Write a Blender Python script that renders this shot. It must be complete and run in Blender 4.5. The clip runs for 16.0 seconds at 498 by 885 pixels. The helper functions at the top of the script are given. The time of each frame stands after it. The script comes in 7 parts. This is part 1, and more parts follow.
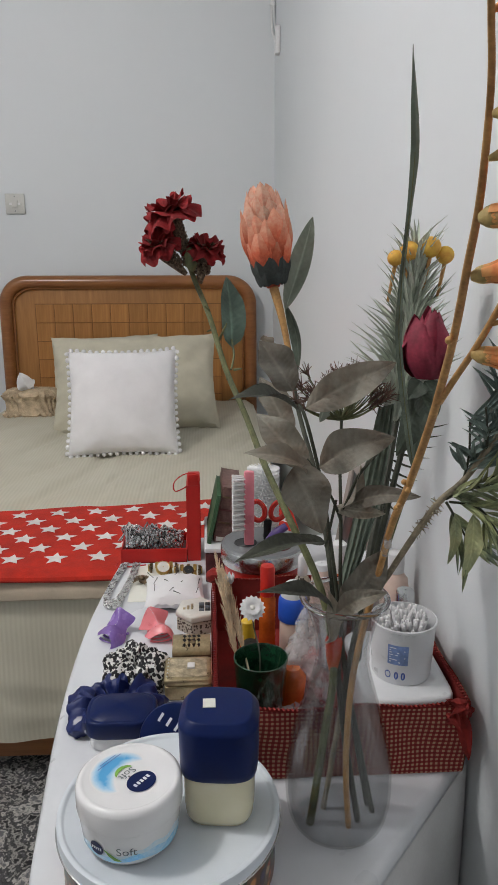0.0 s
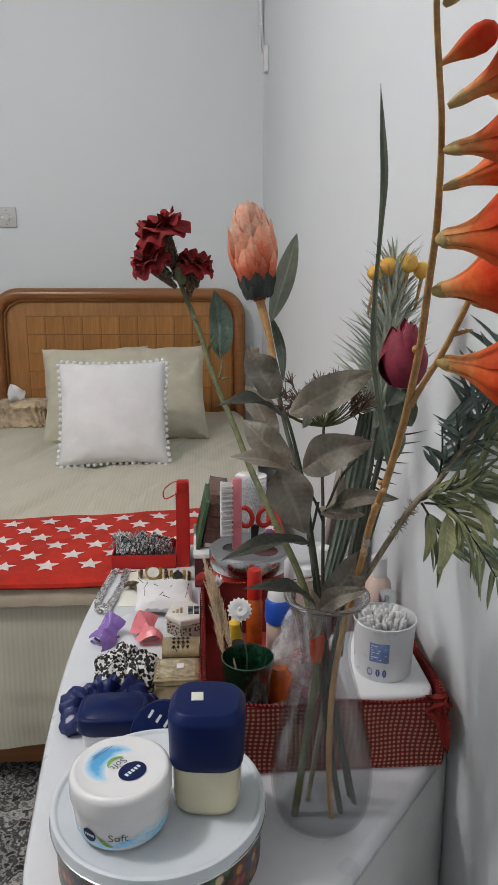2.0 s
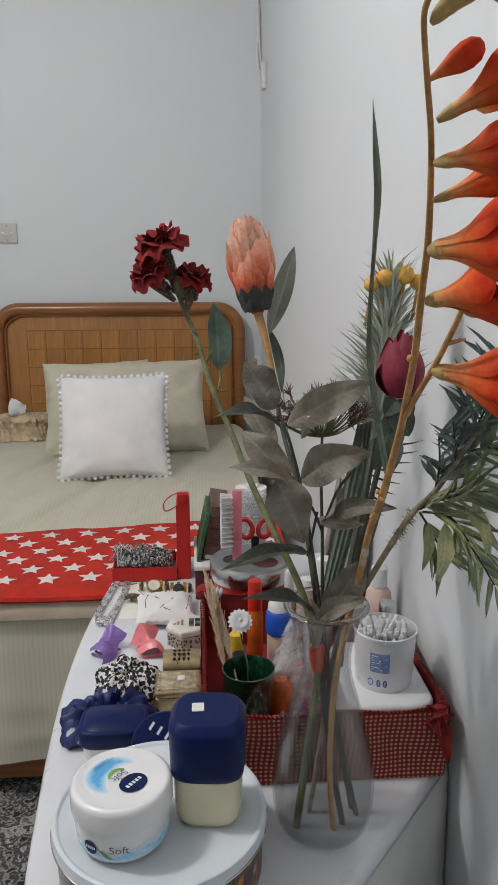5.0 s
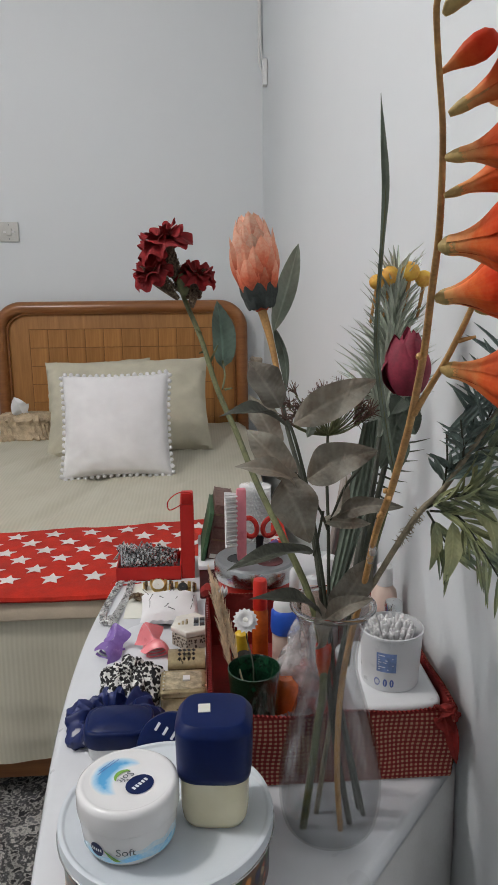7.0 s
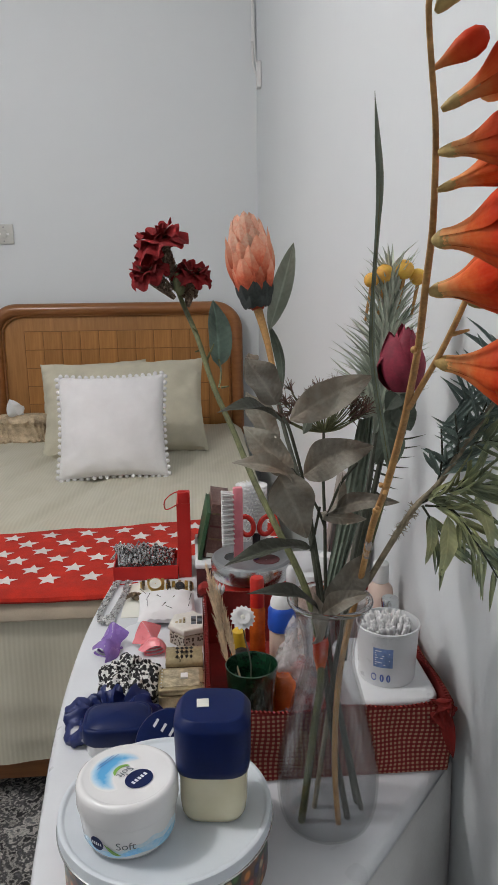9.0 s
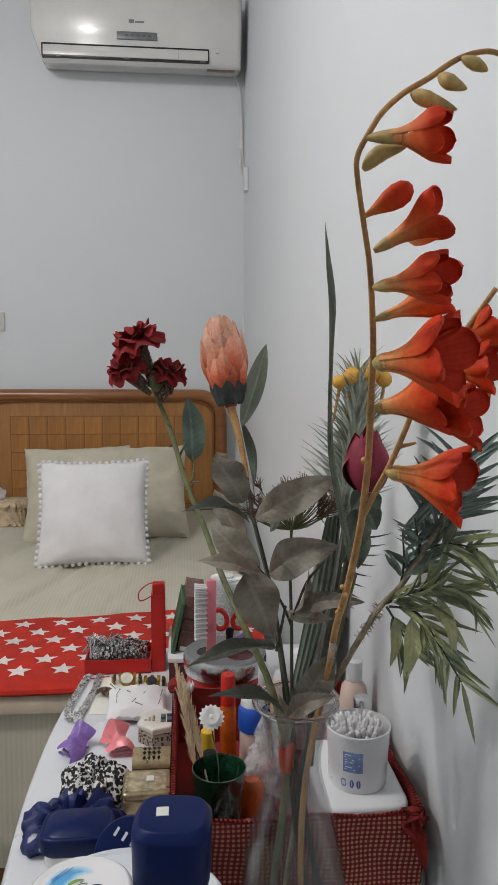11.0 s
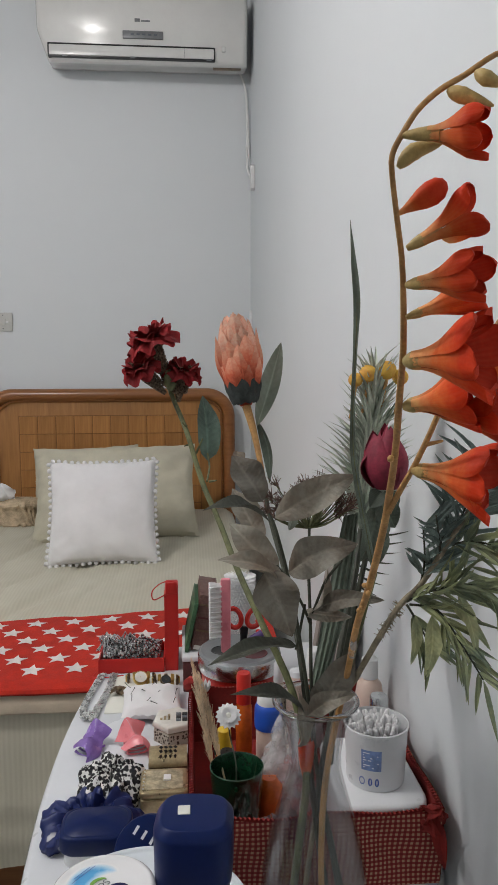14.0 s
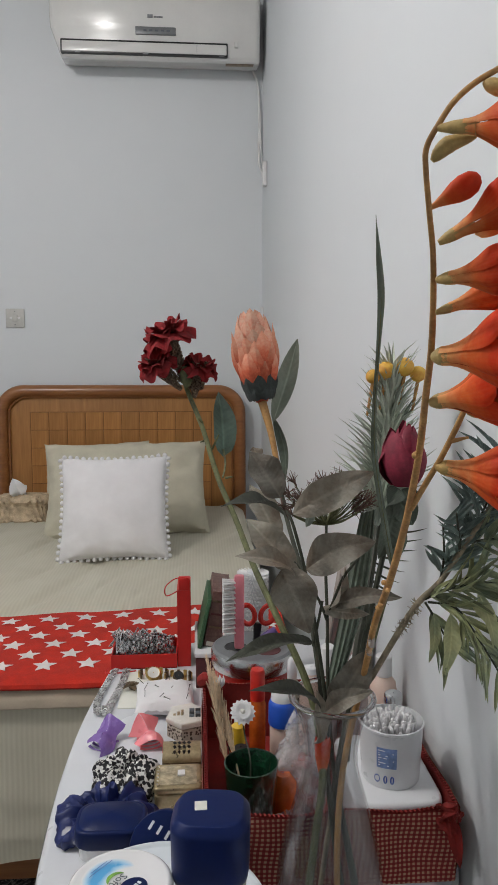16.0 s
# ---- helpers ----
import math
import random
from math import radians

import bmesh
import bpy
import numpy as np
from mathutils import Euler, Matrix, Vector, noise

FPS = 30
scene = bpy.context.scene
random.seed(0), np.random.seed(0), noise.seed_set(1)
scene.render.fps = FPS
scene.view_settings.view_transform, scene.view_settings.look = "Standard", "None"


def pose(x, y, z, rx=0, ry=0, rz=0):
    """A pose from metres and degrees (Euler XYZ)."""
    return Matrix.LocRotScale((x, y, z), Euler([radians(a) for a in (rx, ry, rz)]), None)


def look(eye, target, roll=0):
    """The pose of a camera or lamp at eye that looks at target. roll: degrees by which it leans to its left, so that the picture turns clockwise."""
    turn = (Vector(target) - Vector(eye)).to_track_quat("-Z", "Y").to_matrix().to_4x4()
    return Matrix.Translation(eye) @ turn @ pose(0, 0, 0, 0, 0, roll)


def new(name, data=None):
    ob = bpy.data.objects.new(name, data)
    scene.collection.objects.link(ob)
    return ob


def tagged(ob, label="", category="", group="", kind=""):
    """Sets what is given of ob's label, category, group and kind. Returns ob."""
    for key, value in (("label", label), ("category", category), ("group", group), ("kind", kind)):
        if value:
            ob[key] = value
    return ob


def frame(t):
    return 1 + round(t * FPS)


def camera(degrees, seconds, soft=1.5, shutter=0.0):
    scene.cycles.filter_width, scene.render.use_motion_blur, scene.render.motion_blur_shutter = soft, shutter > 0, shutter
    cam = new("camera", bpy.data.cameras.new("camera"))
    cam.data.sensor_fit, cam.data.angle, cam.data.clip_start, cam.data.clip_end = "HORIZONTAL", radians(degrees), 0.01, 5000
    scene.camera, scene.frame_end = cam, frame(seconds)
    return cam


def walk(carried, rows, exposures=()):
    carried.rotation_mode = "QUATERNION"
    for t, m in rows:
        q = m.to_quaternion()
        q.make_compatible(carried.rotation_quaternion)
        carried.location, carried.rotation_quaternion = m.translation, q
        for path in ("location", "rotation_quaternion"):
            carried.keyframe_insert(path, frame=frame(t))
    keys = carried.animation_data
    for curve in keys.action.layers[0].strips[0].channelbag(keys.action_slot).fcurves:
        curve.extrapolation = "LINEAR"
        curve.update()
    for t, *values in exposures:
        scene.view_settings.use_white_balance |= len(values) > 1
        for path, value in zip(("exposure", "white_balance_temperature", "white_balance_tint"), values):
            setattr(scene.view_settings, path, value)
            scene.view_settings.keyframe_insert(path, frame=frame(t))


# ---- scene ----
cam = camera(38.0, 16.0)
PATH = [
    (0, (0.002, -0.012, 1.173), (0.111, 1.917, 0.659), 0.0),
    (0.5, (-0.006, -0.026, 1.173), (0.173, 1.903, 0.677), 0.0),
    (1, (-0.004, -0.045, 1.178), (0.137, 1.894, 0.71), 0.5),
    (1.5, (0.002, -0.044, 1.173), (0.117, 1.894, 0.694), 0.4),
    (2, (0.003, -0.048, 1.175), (0.141, 1.888, 0.694), 0.2),
    (2.5, (-0.004, -0.054, 1.177), (0.119, 1.885, 0.702), 0.4),
    (3, (-0.007, -0.062, 1.178), (0.107, 1.879, 0.711), 0.2),
    (3.5, (-0.005, -0.068, 1.178), (0.119, 1.877, 0.729), 0.0),
    (4, (-0.004, -0.069, 1.178), (0.138, 1.876, 0.738), 0.3),
    (4.2, (0.0, -0.066, 1.177), (0.144, 1.88, 0.74), 0.0),
    (6.3, (0.006, -0.048, 1.173), (0.134, 1.893, 0.709), -0.4),
    (6.5, (0.005, -0.051, 1.175), (0.129, 1.893, 0.72), -0.5),
    (7, (0.002, -0.048, 1.174), (0.132, 1.896, 0.722), -0.5),
    (7.5, (0.001, -0.054, 1.174), (0.133, 1.892, 0.728), -0.5),
    (8, (0.0, -0.058, 1.174), (0.118, 1.89, 0.735), -0.3),
    (8.5, (0.005, -0.061, 1.175), (0.136, 1.885, 0.732), -0.6),
    (9, (0.0, -0.055, 1.17), (0.143, 1.889, 0.724), -0.7),
    (9.5, (-0.01, -0.039, 1.159), (0.131, 1.911, 0.74), -0.5),
    (9.7, (-0.005, -0.038, 1.164), (0.218, 1.921, 0.829), 0.4),
    (11.8, (0.02, -0.08, 1.187), (0.17, 1.903, 0.976), -0.0),
    (12, (0.019, -0.078, 1.186), (0.166, 1.905, 0.964), -0.1),
    (12.5, (0.004, -0.069, 1.189), (0.189, 1.912, 0.981), 0.3),
    (13, (0.003, -0.067, 1.188), (0.174, 1.915, 0.978), 0.1),
    (13.5, (0.006, -0.069, 1.187), (0.169, 1.913, 0.981), -0.0),
    (14, (0.006, -0.065, 1.186), (0.173, 1.916, 0.964), -0.1),
    (14.5, (0.005, -0.061, 1.185), (0.162, 1.92, 0.96), 0.0),
    (15, (0.001, -0.061, 1.186), (0.154, 1.921, 0.965), 0.2),
    (15.5, (-0.002, -0.063, 1.184), (0.149, 1.918, 0.957), 0.2),
    (16, (-0.003, -0.063, 1.185), (0.14, 1.919, 0.955), 0.1),
]
walk(cam, [(t, look(eye, target, roll)) for t, eye, target, roll in PATH], [(0.0, 0.04), (9.7, 0.02), (11.8, -0.06), (16.0, -0.06)])

# ---------------------------------------------------------------- world, lamps, exposure
world = bpy.data.worlds.new("world")
scene.world = world
world.use_nodes = True
world.node_tree.nodes["Background"].inputs[0].default_value = (0.75, 0.85, 1.0, 1)
world.node_tree.nodes["Background"].inputs[1].default_value = 0.05

# one bare ceiling bulb lights the room
lamp_data = bpy.data.lights.new("ceiling_light", "POINT")
lamp_data.shadow_soft_size = 0.10
lamp_data.energy, lamp_data.color = 63.0, (1.0, 0.968, 0.94)
lamp = new("ceiling_light", lamp_data)
lamp.location = (-1.26, 0.68, 2.62)

# ---------------------------------------------------------------- mesh helpers
ORIGIN = {}


class Geo:
    """Vertices and faces gathered in world metres."""

    def __init__(self):
        self.v, self.f, self.a = [], [], {}

    def add(self, verts, faces):
        n = len(self.v)
        self.v += [tuple(p) for p in verts]
        self.f += [tuple(i + n for i in q) for q in faces]
        return self

    def grid(self, rows, wrap=False, flip=False):
        """Joins equal rows of points into a sheet; wrap closes each row."""
        m = len(rows[0])
        faces = []
        for i in range(len(rows) - 1):
            for j in range(m if wrap else m - 1):
                k = (j + 1) % m
                q = (i * m + j, i * m + k, (i + 1) * m + k, (i + 1) * m + j)
                faces.append(q[::-1] if flip else q)
        return self.add([p for r in rows for p in r], faces)

    def lathe(self, profile, base=(0, 0, 0), seg=40, axis=None, squash=1.0, spin=0.0):
        """Turns (radius, height) pairs about an axis through base."""
        m = Matrix.Translation(base)
        if axis is not None:
            m = m @ Vector(axis).to_track_quat("Z", "Y").to_matrix().to_4x4()
        m = m @ Matrix.Rotation(spin, 4, "Z")
        rows = []
        for r, z in profile:
            r = max(r, 1e-5)
            rows.append([m @ Vector((r * math.cos(a), squash * r * math.sin(a), z)) for a in (2 * math.pi * k / seg for k in range(seg))])
        return self.grid(rows, wrap=True)

    def tube(self, path, radii, seg=8, steps=4, squash=1.0):
        """A round bar along a smooth curve through path, with end caps."""
        pts = smooth_path([Vector(p) for p in path], steps)
        if not isinstance(radii, (list, tuple)):
            radii = [radii, radii]
        rows, up = [], Vector((0.3, 1, 0.2)).normalized()
        last = len(pts) - 1
        for i, p in enumerate(pts):
            d = (pts[min(i + 1, last)] - pts[max(i - 1, 0)]).normalized()
            side = d.cross(up)
            side = side.normalized() if side.length > 1e-4 else d.orthogonal().normalized()
            up = side.cross(d).normalized()
            x = i / last * (len(radii) - 1)
            k = min(int(x), len(radii) - 2)
            r = radii[k] + (radii[k + 1] - radii[k]) * (x - k)
            rows.append([p + r * (math.cos(a) * side + squash * math.sin(a) * up) for a in (2 * math.pi * j / seg for j in range(seg))])
        n = len(self.v)
        self.grid(rows, wrap=True)
        self.f.append(tuple(n + j for j in reversed(range(seg))))
        self.f.append(tuple(n + last * seg + j for j in range(seg)))
        return self

    def ball(self, c, r, seg=10, rings=6, squash=1.0):
        prof = [(r * math.sin(math.pi * k / rings), -r * squash * math.cos(math.pi * k / rings)) for k in range(rings + 1)]
        return self.lathe(prof, c, seg)

    def box(self, lo, hi, bevel=0.0, m=None, segments=2):
        bm = bmesh.new()
        bmesh.ops.create_cube(bm, size=1.0)
        for v in bm.verts:
            v.co = Vector([l + (h - l) * (c + 0.5) for l, h, c in zip(lo, hi, v.co)])
        if bevel:
            bmesh.ops.bevel(bm, geom=bm.edges[:], offset=bevel, segments=segments, affect="EDGES", profile=0.6)
        bm.verts.index_update()
        vs = [m @ v.co if m is not None else v.co.copy() for v in bm.verts]
        self.add(vs, [[v.index for v in f.verts] for f in bm.faces])
        bm.free()
        return self

    def leaf(self, base, tip, width, facing=(0, -1, 0.4), bow=0.15, fold=0.15, seg=8, shape=0.9, wave=0.0, twist=0.0, thick=0.0):
        """A leaf blade from base to tip: bowed along its length, folded at the midrib."""
        base, tip = Vector(base), Vector(tip)
        d = tip - base
        ln = d.length
        d.normalize()
        side = d.cross(Vector(facing))
        side = side.normalized() if side.length > 1e-5 else d.orthogonal().normalized()
        nor = side.cross(d).normalized()
        rows = []
        for i in range(seg + 1):
            t = i / seg
            w = width / 2 * max(0.03, math.sin(math.pi * min(1, t ** shape)) ** 0.75)
            s = Matrix.Rotation(twist * t, 3, d) @ side
            n = Matrix.Rotation(twist * t, 3, d) @ nor
            c = base + d * ln * t + nor * ln * bow * math.sin(math.pi * t)
            row = []
            for k in (-1, -0.6, -0.2, 0, 0.2, 0.6, 1):
                row.append(c + s * w * k + n * (abs(k) * w * fold * 2 + wave * w * math.sin(9 * t + 2 * k) * abs(k)))
            rows.append(row)
        n = len(self.v)
        self.grid(rows)
        for i in range(seg + 1):
            for j, k in enumerate((-1, -0.6, -0.2, 0, 0.2, 0.6, 1)):
                self.a[n + i * 7 + j] = (i / seg, abs(k))
        return self


def smooth_path(p, steps=4):
    if steps < 2 or len(p) < 3:
        return p
    out = []
    for i in range(len(p) - 1):
        a, b, c, d = p[max(i - 1, 0)], p[i], p[i + 1], p[min(i + 2, len(p) - 1)]
        for k in range(steps):
            t = k / steps
            out.append(0.5 * ((2 * b) + (c - a) * t + (2 * a - 5 * b + 4 * c - d) * t * t + (3 * b - a - 3 * c + d) * t ** 3))
    return out + [p[-1]]


def rounded_loop(control, radius, seg=6):
    """A closed outline with its corners rounded."""
    out, n = [], len(control)
    for i in range(n):
        a, b, c = (Vector((*control[(i + k) % n][:2], 0)) for k in (-1, 0, 1))
        r = control[i][2] if len(control[i]) > 2 else radius
        if r <= 0:
            out.append((b.x, b.y))
            continue
        p, q = b + (a - b).normalized() * min(r, (a - b).length * 0.48), b + (c - b).normalized() * min(r, (c - b).length * 0.48)
        for k in range(seg + 1):
            t = k / seg
            w = p * (1 - t) ** 2 + b * 2 * t * (1 - t) + q * t * t
            out.append((w.x, w.y))
    return out


def slab(geo, loop, z0, z1, edge=0.003):
    """A plate with the outline loop, its upper and lower edges eased."""
    cx, cy = sum(p[0] for p in loop) / len(loop), sum(p[1] for p in loop) / len(loop)

    def ring(off, z):
        rows = []
        for x, y in loop:
            d = Vector((x - cx, y - cy, 0))
            d = d * (1 - off / max(d.length, 1e-4))
            rows.append((cx + d.x, cy + d.y, z))
        return rows

    n = len(geo.v)
    low = min(edge, (z1 - z0) * 0.4)
    rows = [ring(low, z0), ring(0, z0 + low)]
    for k in range(5):
        a = math.pi / 2 * k / 4
        rows.append(ring(edge * (1 - math.cos(a)), z1 - edge * (1 - math.sin(a))))
    geo.grid(rows, wrap=True)
    m = len(loop)
    geo.f.append(tuple(n + j for j in reversed(range(m))))
    geo.f.append(tuple(n + (len(rows) - 1) * m + j for j in range(m)))
    return geo


def rect(x0, y0, x1, y1, r=0.01, seg=5):
    return rounded_loop([(x0, y0), (x1, y0), (x1, y1), (x0, y1)], r, seg)


def thing(name, at, label, category, group="", kind=""):
    ob = new(name)
    ob.empty_display_size = 0.02
    ob.location = at
    ORIGIN[ob.name] = Vector(at)
    return tagged(ob, label, category, group, kind)


def part(name, geo, material, parent, label="", smooth=True, lining=None, first=0):
    """ONE mesh under a thing or a part, from world metres; faces from first on wear the lining."""
    o = ORIGIN[parent.name]
    me = bpy.data.meshes.new(name)
    me.from_pydata([(p[0] - o.x, p[1] - o.y, p[2] - o.z) for p in geo.v], [], geo.f)
    me.materials.append(material)
    if lining is not None:
        me.materials.append(lining)
        for face in me.polygons[first:]:
            face.material_index = 1
    if geo.a:
        for n, key in enumerate(("along", "across")):
            values = me.attributes.new(key, "FLOAT", "POINT").data
            for k, pair in geo.a.items():
                values[k].value = pair[n]
    if smooth:
        me.shade_smooth()
        me.set_sharp_from_angle(angle=radians(42))
    ob = new(name, me)
    ob.parent = parent
    ORIGIN[ob.name] = o
    if label:
        ob["label"] = label
    return ob


def whole(name, geo, material, label, category, group="", kind="", at=(0, 0, 0), smooth=True):
    """A thing that is one mesh."""
    me = bpy.data.meshes.new(name)
    me.from_pydata([(p[0] - at[0], p[1] - at[1], p[2] - at[2]) for p in geo.v], [], geo.f)
    me.materials.append(material)
    if smooth:
        me.shade_smooth()
        me.set_sharp_from_angle(angle=radians(42))
    ob = new(name, me)
    ob.location = at
    ORIGIN[ob.name] = Vector(at)
    return tagged(ob, label, category, group, kind)


def piece(name, mesh, parent, at, rot=(0, 0, 0), scale=(1, 1, 1)):
    """One of many alike parts that share a mesh."""
    ob = new(name, mesh)
    ob.parent = parent
    ob.location = Vector(at) - ORIGIN[parent.name]
    ob.rotation_euler = rot
    ob.scale = scale
    return ob


def shared_mesh(name, geo, material):
    me = bpy.data.meshes.new(name)
    me.from_pydata([tuple(p) for p in geo.v], [], geo.f)
    me.materials.append(material)
    me.shade_smooth()
    me.set_sharp_from_angle(angle=radians(35))
    return me


# ---------------------------------------------------------------- materials
def node(nt, kind, **values):
    n = nt.nodes.new(kind)
    for key, value in values.items():
        n.inputs[key.replace("_", " ")].default_value = value
    return n


def start(name, rough=0.5, metal=0.0):
    m = bpy.data.materials.new(name)
    m.use_nodes = True
    nt = m.node_tree
    b = nt.nodes["Principled BSDF"]
    b.inputs["Roughness"].default_value = rough
    b.inputs["Metallic"].default_value = metal
    return m, nt, b


def ramp(nt, source, stops, constant=False):
    r = nt.nodes.new("ShaderNodeValToRGB")
    r.color_ramp.interpolation = "CONSTANT" if constant else "LINEAR"
    e = r.color_ramp.elements
    while len(e) < len(stops):
        e.new(0.5)
    for k, (pos, col) in enumerate(stops):
        e[k].position, e[k].color = pos, (*col, 1)
    nt.links.new(source, r.inputs[0])
    return r.outputs[0]


def math_node(nt, op, a, b=0.0):
    n = nt.nodes.new("ShaderNodeMath")
    n.operation = op
    for k, v in enumerate((a, b)):
        if isinstance(v, (int, float)):
            n.inputs[k].default_value = v
        else:
            nt.links.new(v, n.inputs[k])
    return n.outputs[0]


def mix(nt, fac, a, b, kind="MIX"):
    n = nt.nodes.new("ShaderNodeMix")
    n.data_type, n.blend_type = "RGBA", kind
    for sock, v in ((n.inputs[0], fac), (n.inputs[6], a), (n.inputs[7], b)):
        if isinstance(v, (int, float)):
            sock.default_value = v
        elif isinstance(v, (tuple, list)):
            sock.default_value = (*v[:3], 1)
        else:
            nt.links.new(v, sock)
    return n.outputs[2]


def coords(nt, scale=(1, 1, 1)):
    t = nt.nodes.new("ShaderNodeTexCoord")
    m = nt.nodes.new("ShaderNodeMapping")
    m.inputs["Scale"].default_value = scale
    nt.links.new(t.outputs["Object"], m.inputs[0])
    return m.outputs[0]


def noise_tex(nt, vec, scale, detail=4.0, rough=0.55):
    n = node(nt, "ShaderNodeTexNoise", Scale=scale, Detail=detail, Roughness=rough)
    nt.links.new(vec, n.inputs["Vector"])
    return n.outputs["Fac"]


def bump(nt, b, height, strength, distance=0.002):
    n = node(nt, "ShaderNodeBump", Strength=strength, Distance=distance)
    nt.links.new(height, n.inputs["Height"])
    nt.links.new(n.outputs[0], b.inputs["Normal"])


def paint(name, col, rough=0.5, vary=0.15, scale=25, fine=180, relief=0.15, depth=0.001, metal=0.0, second=None, stretch=(1, 1, 1), sub=0.0, coat=0.0, island=0.0):
    """A surface with a broad and a fine variation of its colour, and relief."""
    m, nt, b = start(name, rough, metal)
    vec = coords(nt, stretch)
    big, small = noise_tex(nt, vec, scale, 4), noise_tex(nt, vec, fine, 3)
    dark = second or tuple(c * (1 - vary * 1.6) for c in col)
    light = tuple(min(1, c * (1 + vary * 0.6)) for c in col)
    c = ramp(nt, big, [(0.3, dark), (0.7, light)])
    c = mix(nt, vary, c, ramp(nt, small, [(0.3, (0.25, 0.25, 0.25)), (0.7, (0.8, 0.8, 0.8))]), "OVERLAY")
    if island:
        g = nt.nodes.new("ShaderNodeNewGeometry")
        v = math_node(nt, "ADD", math_node(nt, "MULTIPLY", g.outputs["Random Per Island"], island), 1 - island / 2)
        n = nt.nodes.new("ShaderNodeVectorMath")
        n.operation = "SCALE"
        nt.links.new(c, n.inputs[0])
        nt.links.new(v, n.inputs["Scale"])
        c = n.outputs[0]
    nt.links.new(c, b.inputs["Base Color"])
    r = math_node(nt, "ADD", math_node(nt, "MULTIPLY", big, 0.2), rough - 0.1)
    nt.links.new(r, b.inputs["Roughness"])
    if relief:
        bump(nt, b, small, relief, depth)
    if sub:
        b.inputs["Subsurface Weight"].default_value = sub
        b.inputs["Subsurface Radius"].default_value = (0.01, 0.008, 0.006)
    b.inputs["Coat Weight"].default_value = coat
    return m


def attribute(nt, key):
    n = nt.nodes.new("ShaderNodeAttribute")
    n.attribute_name = key
    return n.outputs["Fac"]


def leaf_paint(name, col, brown, rib=1.5, rough=0.6, island=0.4):
    """A fabric leaf: two tones in patches, a paler midrib and fine side veins."""
    m, nt, b = start(name, rough)
    vec = coords(nt)
    big, small = noise_tex(nt, vec, 28, 5, 0.6), noise_tex(nt, vec, 420, 3)
    c = ramp(nt, big, [(0.36, col), (0.64, brown)])
    g = nt.nodes.new("ShaderNodeNewGeometry")
    info = nt.nodes.new("ShaderNodeObjectInfo")
    r = math_node(nt, "FRACT", math_node(nt, "ADD", g.outputs["Random Per Island"], info.outputs["Random"]))
    across, along = attribute(nt, "across"), attribute(nt, "along")
    veins = math_node(nt, "SINE", math_node(nt, "MULTIPLY", math_node(nt, "SUBTRACT", along, math_node(nt, "MULTIPLY", across, 0.12)), 75.0))
    line = ramp(nt, across, [(0.02, (rib, rib, rib)), (0.16, (1, 1, 1))])
    v = math_node(nt, "ADD", math_node(nt, "MULTIPLY", r, island), 1 - island / 2)
    v = math_node(nt, "MULTIPLY", v, math_node(nt, "ADD", math_node(nt, "MULTIPLY", veins, 0.03), 1.0))
    n = nt.nodes.new("ShaderNodeVectorMath")
    n.operation = "SCALE"
    nt.links.new(mix(nt, 1.0, c, line, "MULTIPLY"), n.inputs[0])
    nt.links.new(v, n.inputs["Scale"])
    nt.links.new(n.outputs[0], b.inputs["Base Color"])
    bump(nt, b, math_node(nt, "ADD", math_node(nt, "MULTIPLY", veins, 0.12), math_node(nt, "ADD", small, math_node(nt, "MULTIPLY", big, 3.0))), 0.45, 0.0024)
    # thin cloth lets some light through
    thin = nt.nodes.new("ShaderNodeBsdfTranslucent")
    nt.links.new(n.outputs[0], thin.inputs["Color"])
    both = nt.nodes.new("ShaderNodeMixShader")
    both.inputs[0].default_value = 0.22
    nt.links.new(b.outputs[0], both.inputs[1])
    nt.links.new(thin.outputs[0], both.inputs[2])
    nt.links.new(both.outputs[0], nt.nodes["Material Output"].inputs["Surface"])
    return m


def wash_paint():
    """Watercolour print that thins out to the white of the lid at its edges."""
    m, nt, b = start("water_print", 0.22)
    vec = coords(nt)
    body = math_node(nt, "SUBTRACT", 1.0, attribute(nt, "across"))
    ends = math_node(nt, "SINE", math_node(nt, "MULTIPLY", attribute(nt, "along"), math.pi))
    f = math_node(nt, "MULTIPLY", math_node(nt, "MULTIPLY", body, ends), math_node(nt, "ADD", noise_tex(nt, vec, 130, 4), 0.45))
    nt.links.new(ramp(nt, f, [(0.06, (0.82, 0.82, 0.83)), (0.30, (0.42, 0.66, 0.84)), (0.62, (0.10, 0.40, 0.74))]), b.inputs["Base Color"])
    b.inputs["Coat Weight"].default_value = 0.4
    return m


